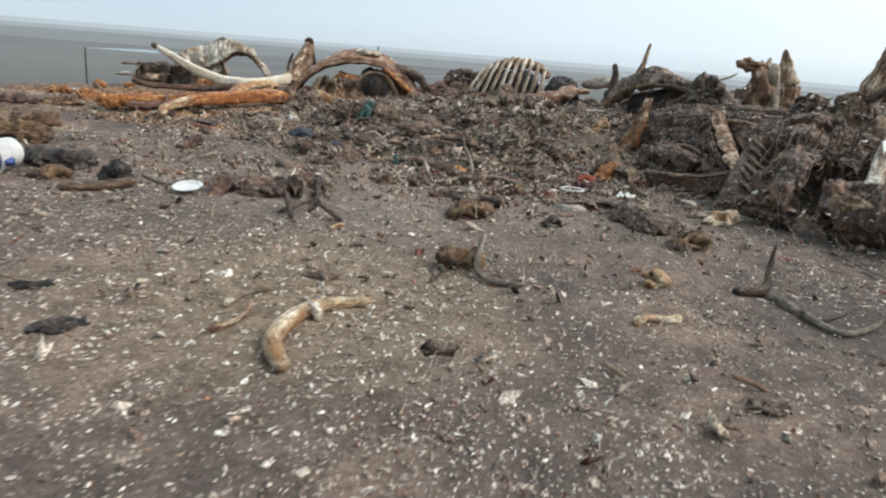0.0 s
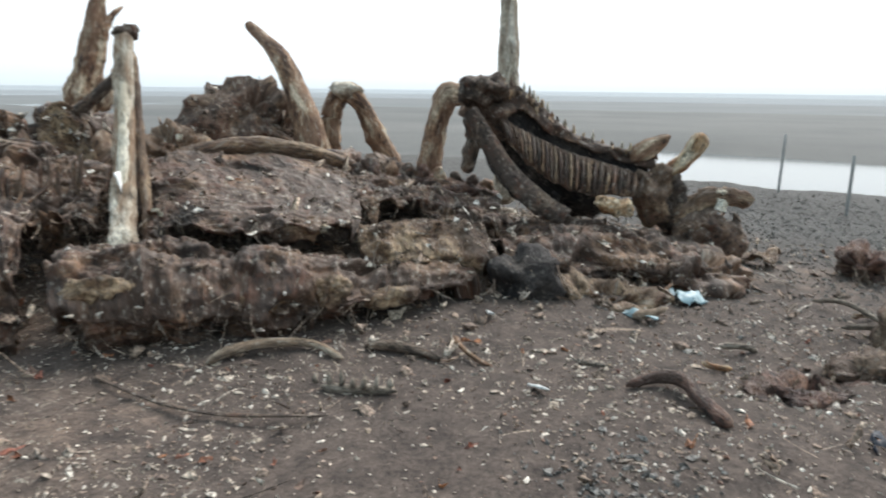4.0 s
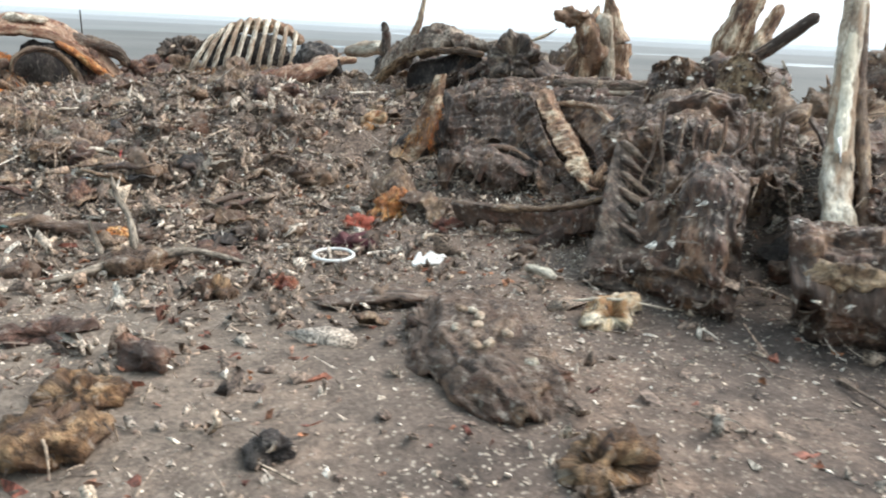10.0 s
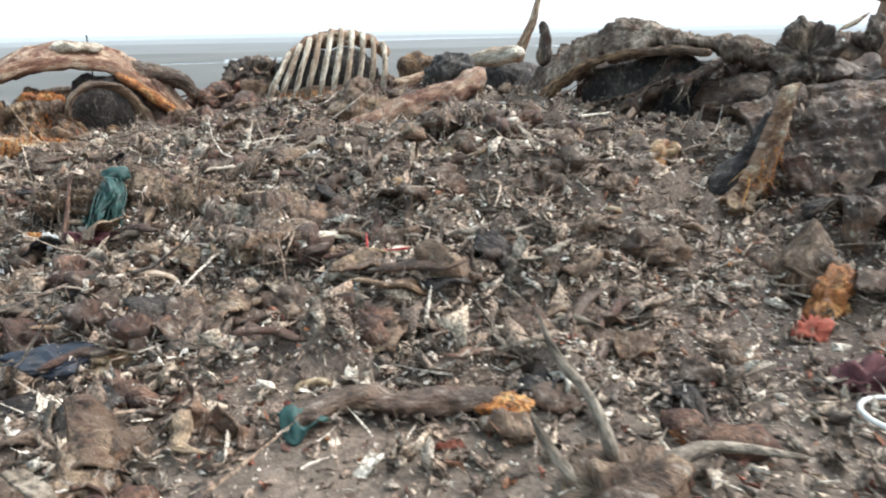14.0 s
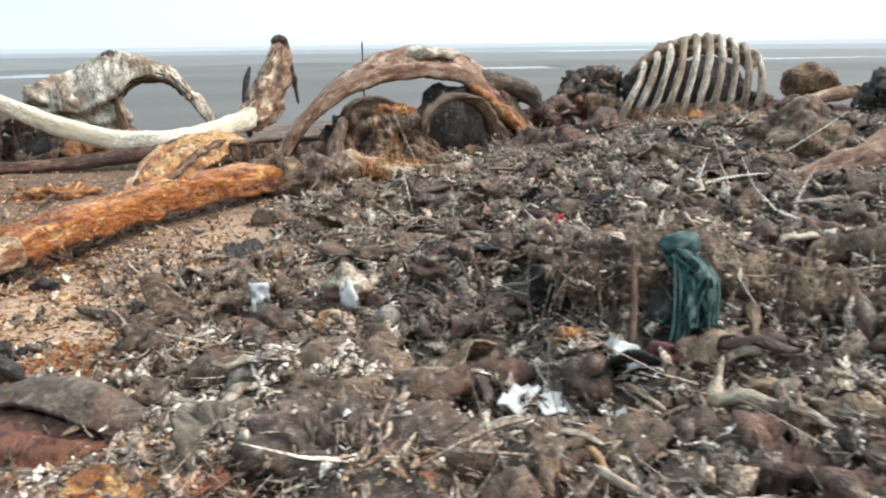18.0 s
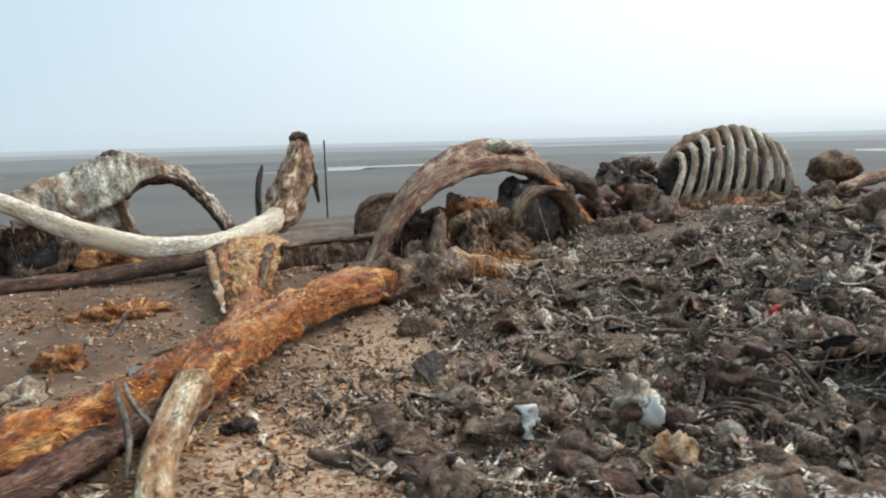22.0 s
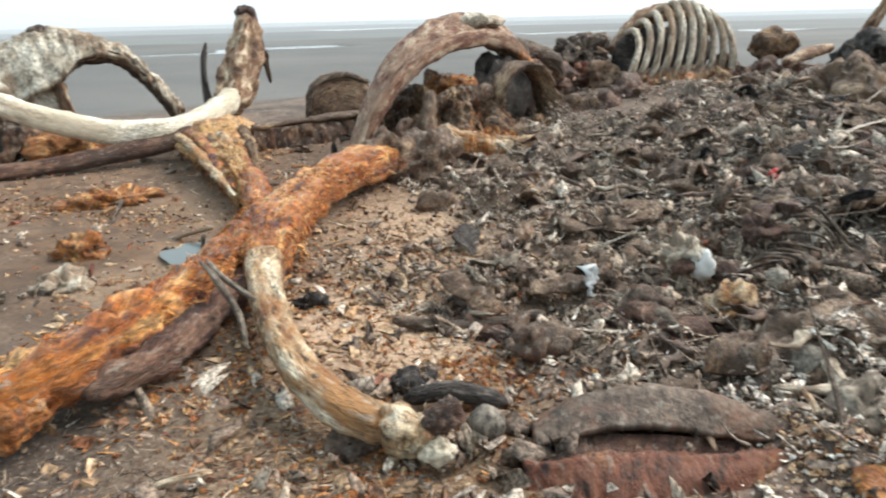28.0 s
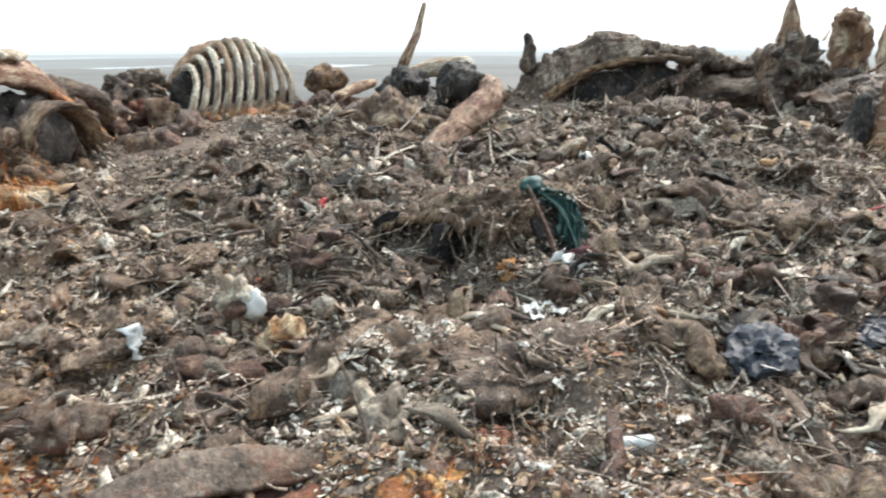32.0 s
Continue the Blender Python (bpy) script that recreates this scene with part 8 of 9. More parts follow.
# ---- things in the scrap heap ----
wb = clump("white_vertebra", -2.25, 12.29, (0.12, 0.10, 0.125), M_BLEACHED, "white vertebra smeared with blood", "bone", 301, 0, 0, 0.8)
part("white_face", lump(on_ground(-2.235, 12.20, 0.12), (0.055, 0.022, 0.07), (0, 0, -40), 0.5, 3, 2, 302), M_WHITE, wb)
part("blood_cap", lump(on_ground(-2.30, 12.25, 0.17), (0.06, 0.05, 0.035), (0, 0, 0), 0.4, 3, 2, 303), M_FLESH, wb)
tb = holder("row_of_white_teeth", on_ground(-1.53, 12.36), "short row of white teeth in the scraps", "bone")
for k in range(5):
    part("tooth", lump(on_ground(-1.60 + 0.035 * k, 12.42 - 0.025 * k, 0.06), (0.014, 0.012, 0.045), (10, 15, 0), 0.2, 2, 2, k), M_BLEACHED, tb)
part("gum", sweep(laid([(-1.62, 12.45), (-1.53, 12.38), (-1.44, 12.32)]), 0.022, 8, 0.03, 0.2, 8, 1, 304), M_BONE, tb)
for k, (x, y, r) in enumerate(((-2.65, 11.28, 0.075), (-1.04, 14.05, 0.10), (-3.80, 11.62, 0.07), (-2.05, 11.9, 0.07), (-0.95, 12.45, 0.15))):
    thing("round_stone", lump(on_ground(x, y, r * 0.6), (r, r * 0.92, r * 0.85), (0, 0, 30 * k), 0.10, 3, 1.5, 305 + k), M_STONE if k < 4 else M_HIDE, "smooth rounded grey stone in the scraps" if k < 4 else "dark rounded hide ball", "stone" if k < 4 else "carcass", "round stones")
clump("tan_cup_bone", -2.33, 11.92, (0.11, 0.10, 0.10), M_TAN, "cup-shaped tan bone in the scraps", "bone", 310, 0, 8)
clump("pale_shell_bone", -2.70, 11.02, (0.16, 0.11, 0.09), M_WOOD, "pale shell-shaped bone among the scraps", "bone", 311, 20, 0)
clump("pale_scrap_mound", -2.3, 11.25, (0.34, 0.26, 0.10), M_HIDE_TAN, "pale crusted mound of scraps", "scrap", 312, 0, 90)
fin = holder("leathery_flipper", on_ground(-3.3, 11.3), "leathery brown flipper with a raw red edge", "carcass")
FZ = ground_z(-3.3, 11.3)
BACK_EDGE = [(-3.62, 11.64, FZ - 0.02), (-3.40, 11.68, FZ - 0.02), (-3.14, 11.54, FZ - 0.02), (-2.98, 11.30, FZ - 0.02), (-2.90, 11.10, FZ)]
RIDGE = [(-3.70, 11.50, FZ + 0.11), (-3.48, 11.48, FZ + 0.16), (-3.25, 11.35, FZ + 0.175), (-3.06, 11.19, FZ + 0.13), (-2.92, 11.07, FZ + 0.06)]
SLIT = [(-3.75, 11.40, FZ + 0.09), (-3.55, 11.32, FZ + 0.13), (-3.34, 11.20, FZ + 0.125), (-3.13, 11.10, FZ + 0.09), (-2.94, 11.05, FZ + 0.05)]
BULGE = [(-3.84, 11.33, FZ + 0.09), (-3.66, 11.20, FZ + 0.115), (-3.45, 11.10, FZ + 0.105), (-3.22, 11.03, FZ + 0.085), (-2.98, 11.02, FZ + 0.05)]
TOE = [(-3.88, 11.22, FZ - 0.02), (-3.73, 11.04, FZ - 0.02), (-3.50, 10.94, FZ - 0.02), (-3.24, 10.94, FZ - 0.02), (-3.0, 10.98, FZ - 0.02)]
part("skin", hide_plate([BACK_EDGE, RIDGE, SLIT], 100, 40, 313, (-0.1, -0.4, 0.9), 0.03, 0.02, 0.01, 0.006, 0.04, 0.004, ridge=0.3), M_LEATHER, fin)
part("inside", hide_plate([[(x, y + 0.03, z - 0.03) for x, y, z in SLIT], [(x + 0.02, y + 0.04, z - 0.06) for x, y, z in BULGE]], 60, 12, 315, (-0.1, -0.8, 0.5), 0.02, 0.01, 0.01, 0.01, 0.0), M_FLESH, fin, "dark red slit of the flipper")
part("raw_edge", hide_plate([[(0.5 * (a[0] + b[0]), 0.5 * (a[1] + b[1]) + 0.02, b[2] - 0.03) for a, b in zip(SLIT, BULGE)], BULGE, TOE], 100, 34, 314, (-0.1, -0.7, 0.7), 0.02, 0.025, 0.02, 0.012, 0.05, 0.008, ridge=0.4), M_RAW, fin, "raw red-brown lower edge")
stray("dark_beam", [(-3.98, 11.92, 0.02), (-3.82, 11.84, 0.04), (-3.66, 11.72, 0.02)], [0.03, 0.04, 0.03], M_BLACK, "short dark beam of hide", "hide", seed=315)
clump("dark_slug_scrap", -4.02, 12.92, (0.10, 0.05, 0.045), M_BLACK, "smooth black scrap on pale soil", "scrap", 316, -20, 0)
stray("thin_long_bone", [(-3.74, 12.60, 0.03), (-3.4, 12.52, 0.05), (-3.08, 12.32, 0.05)], [0.03, 0.035, 0.025], M_OLDBONE, "thin dark bone in the scraps", seed=317)
clump("blue_grey_stone", -3.9, 12.05, (0.11, 0.07, 0.05), M_BLACK, "dark wet lump on the soil", "scrap", 318, 0, 10)


def bottle(c, length, r, rot_z):
    seg = 20
    a = np.linspace(0, 2 * np.pi, seg, endpoint=False)
    prof = [(0.05, 0.0), (0.85, 0.0), (1.0, 0.04), (1.0, 0.25), (0.92, 0.3), (1.0, 0.35), (1.0, 0.6), (0.85, 0.72), (0.42, 0.88), (0.36, 0.92), (0.36, 0.95), (0.03, 0.95)]
    V = np.vstack([np.stack([k * r * np.cos(a), k * r * np.sin(a) * 0.85, np.full(seg, z * length)], 1) for k, z in prof])
    V = V + 0.05 * r * fbm(V * 30, 2)[:, None]
    F = [(i * seg + j, i * seg + (j + 1) % seg, (i + 1) * seg + (j + 1) % seg, (i + 1) * seg + j) for i in range(len(prof) - 1) for j in range(seg)]
    W = turn(V, 0, 90, rot_z)
    return W + np.asarray(c), F, V


bt = holder("plastic_bottle", on_ground(-2.41, 10.30), "crushed clear plastic bottle with a red cap", "bottle")
BOTTLE = on_ground(-2.34, 10.21, 0.052)
part("body", bottle(BOTTLE, 0.24, 0.036, 127), M_CLEAR, bt)
cap_x, cap_y = math.cos(radians(127)), math.sin(radians(127))
part("cap", sweep([(BOTTLE[0] + d * cap_x, BOTTLE[1] + d * cap_y, BOTTLE[2]) for d in (0.222, 0.25)], 0.018, 12, 0.006, 0.02, 8, 1, 1, blunt=False), M_REDCAP, bt, "red screw cap")
bag(-1.68, 9.98, (0.20, 0.14, 0.10), "crumpled black plastic bag in the scraps")
bag(-1.42, 10.05, (0.11, 0.08, 0.05), "small crumpled black plastic bag")
net = holder("green_net_bundle", on_ground(-0.85, 11.3), "bundle of dark green fishing net hanging over the scraps", "netting")
rn = np.random.RandomState(329)
for k in range(26):
    a = (k - 12.5) / 12.5
    x0, x1 = -0.86 + 0.05 * a, -0.90 + 0.085 * a + 0.025 * rn.normal()
    y0, w0 = 11.13 + 0.03 * rn.normal(), 0.008 + 0.010 * rn.rand()
    low = 0.02 + 0.30 * rn.rand() ** 1.5
    sway = 0.03 * rn.normal()
    rows = [[(x0 - w0, y0 + 0.16, 0.43), (x0 + w0, y0 + 0.16, 0.43)], [(x0 - w0, y0, 0.37), (x0 + w0, y0 + 0.02, 0.37)], [(x1 + sway - w0, y0 - 0.07, 0.24), (x1 + sway + w0, y0 - 0.05, 0.24)], [(x1 - 0.6 * w0, y0 - 0.09, min(low, 0.2)), (x1 + 0.6 * w0, y0 - 0.08, min(low, 0.2))]]
    part("ribbon", hide_plate(rows, 7, 26, 330 + k, (-0.1, -1, 0.2), 0.004, 0.035, 0.03, 0.02, 0.3, 0.01), M_GREEN, net)
for k in range(8):
    dx = 0.09 * math.cos(k * 2.4)
    part("cord", sweep([(-0.85 + dx * 0.5, 11.30, 0.44), (-0.87 + dx, 11.14, 0.36), (-0.92 + dx, 11.03, 0.22), (-0.93 + dx * 1.3, 10.99, 0.04 + 0.1 * (k % 3))], [0.004, 0.005, 0.005, 0.003], 5, 0.05, 0.5, 12, 1, 330 + k), M_GREEN, net)
part("knot", lump((-0.83, 11.36, 0.45), (0.08, 0.06, 0.045), (0, 0, 0), 0.35, 3, 2.2, 331), M_GREEN, net)
def mat_of_straps(name, x, y, r, mat_, label, seed, rot, n=70):
    """A slumped mass with torn straps running down from its crown."""
    ob = clump(name, x, y, (r[0] * 0.95, r[1] * 0.95, r[2] * 0.6), mat_, label, "carcass", seed, rot, 50, 0.5)
    z = ground_z(x, y)
    a = RNG.uniform(0, 6.283, n)
    s = RNG.uniform(0.0, 0.75, n)
    ca, sa, cr, sr = np.cos(a), np.sin(a), math.cos(radians(rot)), math.sin(radians(rot))
    u, v = r[0] * s * ca, r[1] * s * sa
    base = np.stack([x + u * cr - v * sr, y + u * sr + v * cr, z + r[2] * (0.32 + 0.5 * np.sqrt(1 - s ** 2)) + 0.02 * RNG.rand(n)], 1)
    body = ob.children[0]
    SURFACES.append((np.array([v.co[:] for v in body.data.vertices]) + np.array(ob.location) + np.array(body.location), np.array([x, y, z])))
    way = np.stack([0.45 * RNG.normal(size=n), -0.9 + 0.7 * RNG.normal(size=n), -0.35 - 0.4 * RNG.rand(n)], 1)
    V, F = strands(base, way, RNG.uniform(0.08, 0.3, n) * r[0] * 1.4, RNG.uniform(0.003, 0.016, n), RNG.uniform(0.2, 0.7, n), RNG, 6, 0.5)
    tagged(part("strap_tangle", (V, F), M_FIBRE, ob, "torn drooping straps of hide"), kind="stuff")
    return ob


over = holder("net_overhang", on_ground(-0.5, 11.5), "overhanging mat of rotten straps and fibres", "carcass")
roof = hide_plate([[(-1.40, 12.10, 0.20), (-0.90, 12.25, 0.24), (-0.48, 12.18, 0.26), (-0.05, 12.0, 0.24), (0.36, 11.70, 0.16)], [(-1.34, 11.72, 0.34), (-0.99, 11.66, 0.44), (-0.61, 11.60, 0.42), (-0.29, 11.44, 0.37), (0.06, 11.24, 0.28)],
                   [(-1.34, 11.46, 0.33), (-1.04, 11.38, 0.38), (-0.70, 11.26, 0.33), (-0.38, 11.14, 0.29), (-0.10, 11.02, 0.26)], [(-1.33, 11.36, 0.24), (-1.06, 11.27, 0.27), (-0.74, 11.14, 0.17), (-0.46, 11.03, 0.14), (-0.22, 10.96, 0.16)]],
                  180, 70, 332, (-0.2, -0.5, 0.8), 0.06, 0.07, 0.06, 0.05, 0.3, 0.016)
part("roof", roof, M_HIDE_TAN, over)
# black sheet under the roof that stands in for its shade
part("cave", hide_plate([[(-1.40, 11.62, 0.30), (-0.95, 11.56, 0.34), (-0.55, 11.42, 0.28), (-0.15, 11.26, 0.24)], [(-1.44, 11.58, 0.02), (-0.95, 11.50, 0.0), (-0.55, 11.36, 0.0), (-0.15, 11.2, 0.04)]], 60, 20, 331, (-0.3, -0.9, 0.1), 0.04, 0.05, 0.05, 0.04, 0.0), M_BLACK, over, "black sheet for the shade under the overhang")
V, F = fringe(roof, 520, RNG, 0.16, 0.006)
tagged(part("strap_tangle", (V, F), M_FIBRE, over, "torn drooping straps of hide"), kind="stuff")
SURFACES.append((roof[0][:12600], np.mean(roof[0], 0) - 2 * np.array((-0.2, -0.5, 0.8))))
for k, (x, y, z) in enumerate(((-0.68, 11.02, 0.22), (-0.30, 10.90, 0.26), (-0.22, 10.86, 0.24), (0.06, 10.95, 0.30), (0.16, 10.9, 0.30))):
    part("drooping_strap", sweep([(x + 0.06, y + 0.16, z + 0.05), (x, y, z), (x - 0.03, y - 0.07, z - 0.12), (x - 0.05, y - 0.12, ground_z(x, y - 0.12))], [0.02, 0.026, 0.024, 0.02], 9, 0.03, 0.4, 9, 1.2, 333 + k), (M_STRAP, M_HIDE)[k % 2], over)
drape = holder("draped_skin_mound", on_ground(0.1, 10.3), "mound of grey skins draped in long folds", "carcass")
for k, (dx, dy, dz, m_) in enumerate(((0.0, 0.0, 0.0, M_STRAP), (0.20, -0.12, -0.02, M_SLAB), (-0.18, 0.10, 0.0, M_WOOD), (0.06, 0.24, 0.04, M_HIDE))):
    skin_shape = hide_plate([[(-0.14 + dx, 10.86 + dy, 0.22 + dz), (0.10 + dx, 10.80 + dy, 0.26 + dz), (0.30 + dx, 10.68 + dy, 0.24 + dz)], [(-0.10 + dx, 10.68 + dy, 0.31 + dz), (0.10 + dx, 10.60 + dy, 0.35 + dz), (0.30 + dx, 10.46 + dy, 0.30 + dz)],
                        [(-0.13 + dx, 10.52 + dy, 0.22 + dz), (0.02 + dx, 10.40 + dy, 0.23 + dz), (0.20 + dx, 10.24 + dy, 0.19 + dz)], [(-0.14 + dx, 10.36 + dy, 0.10 + dz), (-0.08 + dx, 10.16 + dy, 0.08 + dz), (0.06 + dx, 9.98 + dy, 0.06 + dz)]],
                       70, 44, 340 + k, (-0.3, -0.7, 0.6), 0.03, 0.08, 0.04, 0.02, 0.4, 0.014)
    part("skin", skin_shape, m_, drape)
    V, F = fringe(skin_shape, 90, RNG, 0.12, 0.006)
    tagged(part("strap_tangle", (V, F), M_FIBRE, drape, "torn drooping straps of hide"), kind="stuff")
mat_of_straps("fibrous_mat", -0.05, 10.10, (0.26, 0.22, 0.10), M_HIDE_TAN, "low mound of pale draped straps", 345, 20, 100)
mat_of_straps("fibrous_mat", -0.9, 12.1, (0.45, 0.28, 0.20), M_HIDE, "mound of dark draped straps", 334, 20)
mat_of_straps("fibrous_mat", 0.9, 12.3, (0.5, 0.3, 0.18), M_HIDE, "mound of dark draped straps", 335, 20)
mat_of_straps("fibrous_mat", -1.9, 13.2, (0.5, 0.26, 0.16), M_HIDE_TAN, "mound of brown draped straps", 336, 0)
mat_of_straps("fibrous_mat", 0.9, 10.35, (0.4, 0.26, 0.14), M_HIDE, "mound of dark draped straps", 346, 40)
mat_of_straps("fibrous_mat", -2.2, 10.75, (0.42, 0.24, 0.12), M_HIDE, "low mound of dark straps", 347, -20)
mat_of_straps("fibrous_mat", 1.6, 11.2, (0.42, 0.3, 0.16), M_HIDE, "mound of dark draped straps", 348, 60)
bone("red_string", laid([(0.42, 9.98, 0.06), (0.40, 9.88, 0.05), (0.42, 9.76, 0.02), (0.47, 9.68, 0.03), (0.55, 9.60, 0.01)]), [0.006, 0.006, 0.006, 0.006, 0.005], M_REDCAP, "thin red plastic string on the scraps", "string", seed=349)
thing("blue_chip", sheet(on_ground(0.21, 9.51, 0.03), 0.06, 0.04, (15, 5, 30), 0.006, 0.01, 6, 5, 3), M_BLUE, "small pale turquoise plastic chip", "plastic")
thing("white_tatter", sheet(on_ground(0.51, 11.53, 0.05), 0.16, 0.10, (20, 5, 30), 0.008, 0.05, 12, 9, 4, 0.3), M_WHITE, "torn white plastic tatter on the heap", "plastic")
stray("pale_stick", [(-0.34, 10.48, 0.10), (-0.36, 10.3, 0.06), (-0.36, 10.12, 0.03)], [0.008, 0.013, 0.016], M_BLEACHED, "slim pale bone stick in the scraps", seed=350)
stray("pinkish_sinew", [(-1.08, 11.28, 0.36), (-1.12, 11.15, 0.2), (-1.16, 11.05, 0.02)], [0.011, 0.013, 0.02], M_FLESH, "twisted pinkish sinew on the soil", "carcass", seed=337)
thing("white_plastic_flap", sheet(on_ground(-1.22, 10.98, 0.09), 0.08, 0.17, (55, 10, 30), 0.01, 0.06, 10, 12, 20, 0.3), M_WHITE, "bent white plastic flap", "plastic")
clump("maroon_net_wad", -1.02, 10.95, (0.12, 0.08, 0.08), M_MAROON, "wad of maroon cloth under the net", "cloth", 338, 0, 20)
for k, (x, y, w, h) in enumerate(((-1.45, 10.92, 0.30, 0.12), (-1.62, 10.98, 0.22, 0.10), (-1.30, 10.80, 0.18, 0.08), (-1.44, 11.78, 0.14, 0.10), (-1.12, 11.5, 0.12, 0.08))):
    thing("white_rag_strip", sheet(on_ground(x, y, 0.05), w * 0.8, h, (14 * math.sin(k), 12 * math.cos(2 * k), 50 * k), 0.008, 0.03, 16, 8, 40 + k, 0.05), M_WHITE, "crumpled strip of whitish plastic", "plastic", "white plastic strips")
thing("milky_flap", sheet(on_ground(-2.72, 12.45, 0.10), 0.13, 0.2, (70, 10, 20), 0.006, 0.05, 8, 10, 50, 0.3), M_CLEAR, "milky plastic flap standing in the scraps", "plastic")
clump("orange_scrap", -1.34, 11.25, (0.09, 0.06, 0.06), M_ORANGE, "orange scrap of skin", "scrap", 339, 0, 8)
clump("red_scrap", -0.86, 12.95, (0.06, 0.045, 0.035), M_REDCAP, "small red plastic scrap", "plastic", 340, 0, 0)
small = holder("small_rib_basket", on_ground(-1.9, 12.05), "small basket of thin grey ribs", "bone")
for k in range(8):
    s = k / 7
    part("thin_rib", sweep(laid([(-2.12 + 0.5 * s, 12.2 - 0.05 * s, 0.0), (-2.06 + 0.45 * s, 12.08, 0.11), (-1.98 + 0.4 * s, 11.95, 0.08), (-1.95 + 0.4 * s, 11.88, 0.0)]), [0.007, 0.009, 0.008, 0.006], 6, 0.04, 0.3, 8, 1, k), M_OLDBONE, small)
stray("hooked_bone", [(0.80, 10.25, 0.0), (0.76, 10.30, 0.07), (0.72, 10.38, 0.12)], [0.05, 0.04, 0.05], M_TAN, "small hooked yellow bone", seed=341)
stray("pale_jaw_fragment", [(0.45, 11.75, 0.04), (0.58, 11.68, 0.07), (0.72, 11.62, 0.04)], [0.04, 0.05, 0.03], M_BLEACHED, "pale fragment of jawbone", seed=342)
stray("upright_claw_bone", [(2.67, 12.7, 0.0), (2.62, 12.68, 0.12), (2.66, 12.66, 0.22)], [0.06, 0.05, 0.03], M_BLEACHED, "upright whitish bone at the skull's foot", seed=343)
bone("orange_jaw_by_skull", [(0.95, 13.24, 0.24), (1.45, 13.29, 0.38), (1.88, 13.33, 0.50), (2.30, 13.37, 0.63), (2.62, 13.45, 0.74), (2.90, 13.72, 0.82)], [0.11, 0.135, 0.145, 0.15, 0.14, 0.11], M_REDBONE, "long orange-brown jawbone leaning on the black lumps", seed=344, lumpy=0.22)

# things on the bare ground by the crossed jaws
clump("orange_blubber_block", -6.1, 13.2, (0.20, 0.16, 0.13), M_ORANGE, "block of orange blubber on the soil", "blubber", 350, 20, 30)
clump("orange_blubber_block", -5.0, 14.2, (0.14, 0.10, 0.09), M_ORANGE, "crumbling orange blubber piece on the soil", "blubber", 351, 0, 20)
clump("orange_blubber_block", -7.15, 16.1, (0.17, 0.12, 0.10), M_ORANGE, "rusty orange lump on the soil", "blubber", 352, 0, 10)
clump("orange_blubber_block", -6.62, 16.4, (0.16, 0.09, 0.08), M_ORANGE, "rusty orange lump on the soil", "blubber", 353, 0, 10)
clump("orange_blubber_block", -4.8, 15.4, (0.38, 0.16, 0.07), M_ORANGE, "flat crust of orange blubber", "blubber", 354, 0, 40)
clump("orange_blubber_block", -6.9, 13.9, (0.24, 0.14, 0.08), M_ORANGE, "rusty orange lump on the soil", "blubber", 355, 0, 20)
for k, (x, y, rx) in enumerate(((-2.98, 10.72, 0.16), (-2.72, 10.62, 0.12), (-3.30, 12.75, 0.18), (-3.45, 13.1, 0.14), (-3.05, 12.95, 0.12))):
    clump("fat_smear", x, y, (rx, rx * 0.55, 0.016), (M_ORANGE, M_RAW, M_RAW, M_PORE, M_FLESH)[k], "thin smear of dried orange and red fat on the soil", "blubber", 370 + k, 35 * k, 30)
clump("white_fibre_clump", -5.09, 13.6, (0.16, 0.11, 0.06), M_BLEACHED, "clump of whitish fibres", "scrap", 356, 20, 60)
stray("white_twig", [(-7.3, 14.3, 0.01), (-7.1, 14.5, 0.03), (-6.95, 14.75, 0.02)], [0.03, 0.03, 0.02], M_BLEACHED, "pale bone sliver on the soil", seed=357)
clump("hairy_yellow_mound", -6.0, 12.1, (0.42, 0.25, 0.07), M_PORE, "hairy yellow-brown mound on the soil", "hide", 358, 10, 200)
clump("hairy_yellow_mound", -6.5, 11.7, (0.30, 0.25, 0.08), M_FLESH, "hairy red-brown mound on the soil", "hide", 359, 10, 100)
claw = holder("splayed_grey_claw", on_ground(-4.5, 12.7), "splayed grey flipper bones across the jaw", "bone")
for k in range(2):
    part("finger", sweep([(-4.52 + 0.03 * k, 12.85, 0.24), (-4.49 + 0.05 * k, 12.68, 0.22 - 0.03 * k), (-4.44 + 0.10 * k, 12.48, 0.12), (-4.44 + 0.13 * k, 12.33 - 0.1 * k, 0.02)], [0.009, 0.014, 0.013, 0.007], 8, 0.04, 0.25, 8, 1, 360 + k), M_WOOD, claw)
pa = np.linspace(0, 2 * np.pi, 40, endpoint=False)
pr = 0.13 * (1 + 0.28 * np.sin(2 * pa + 1) + 0.12 * np.sin(5 * pa))
PZ = ground_z(-4.45, 13.95) + 0.025
pv = np.vstack([np.stack([-4.45 + pr * np.cos(pa), 13.95 + 1.7 * pr * np.sin(pa), np.full(40, PZ)], 1), [(-4.45, 13.95, PZ)]])
thing("puddle", (pv, [(i, (i + 1) % 40, 40) for i in range(40)]), M_WATER, "small pale puddle beside the crossed jawbones", "puddle")
stray("small_post_stump", [(-2.98, 15.66, 0.0), (-3.0, 15.66, 0.12), (-3.0, 15.66, 0.2)], [0.035, 0.03, 0.02], M_BLACK, "small dark stump of a post", "driftwood", seed=364)


def pole(x, y, h, lean, mat, label):
    z = ground_z(x, y)
    return thing("marker_pole", sweep([(x, y, z - 0.05), (x + lean * 0.5, y, z + h * 0.5), (x + lean, y, z + h)], [0.022, 0.02, 0.018], 10, 0.1, 0.05, 4, 1, x, blunt=False), mat, label, "pole", "marker poles")


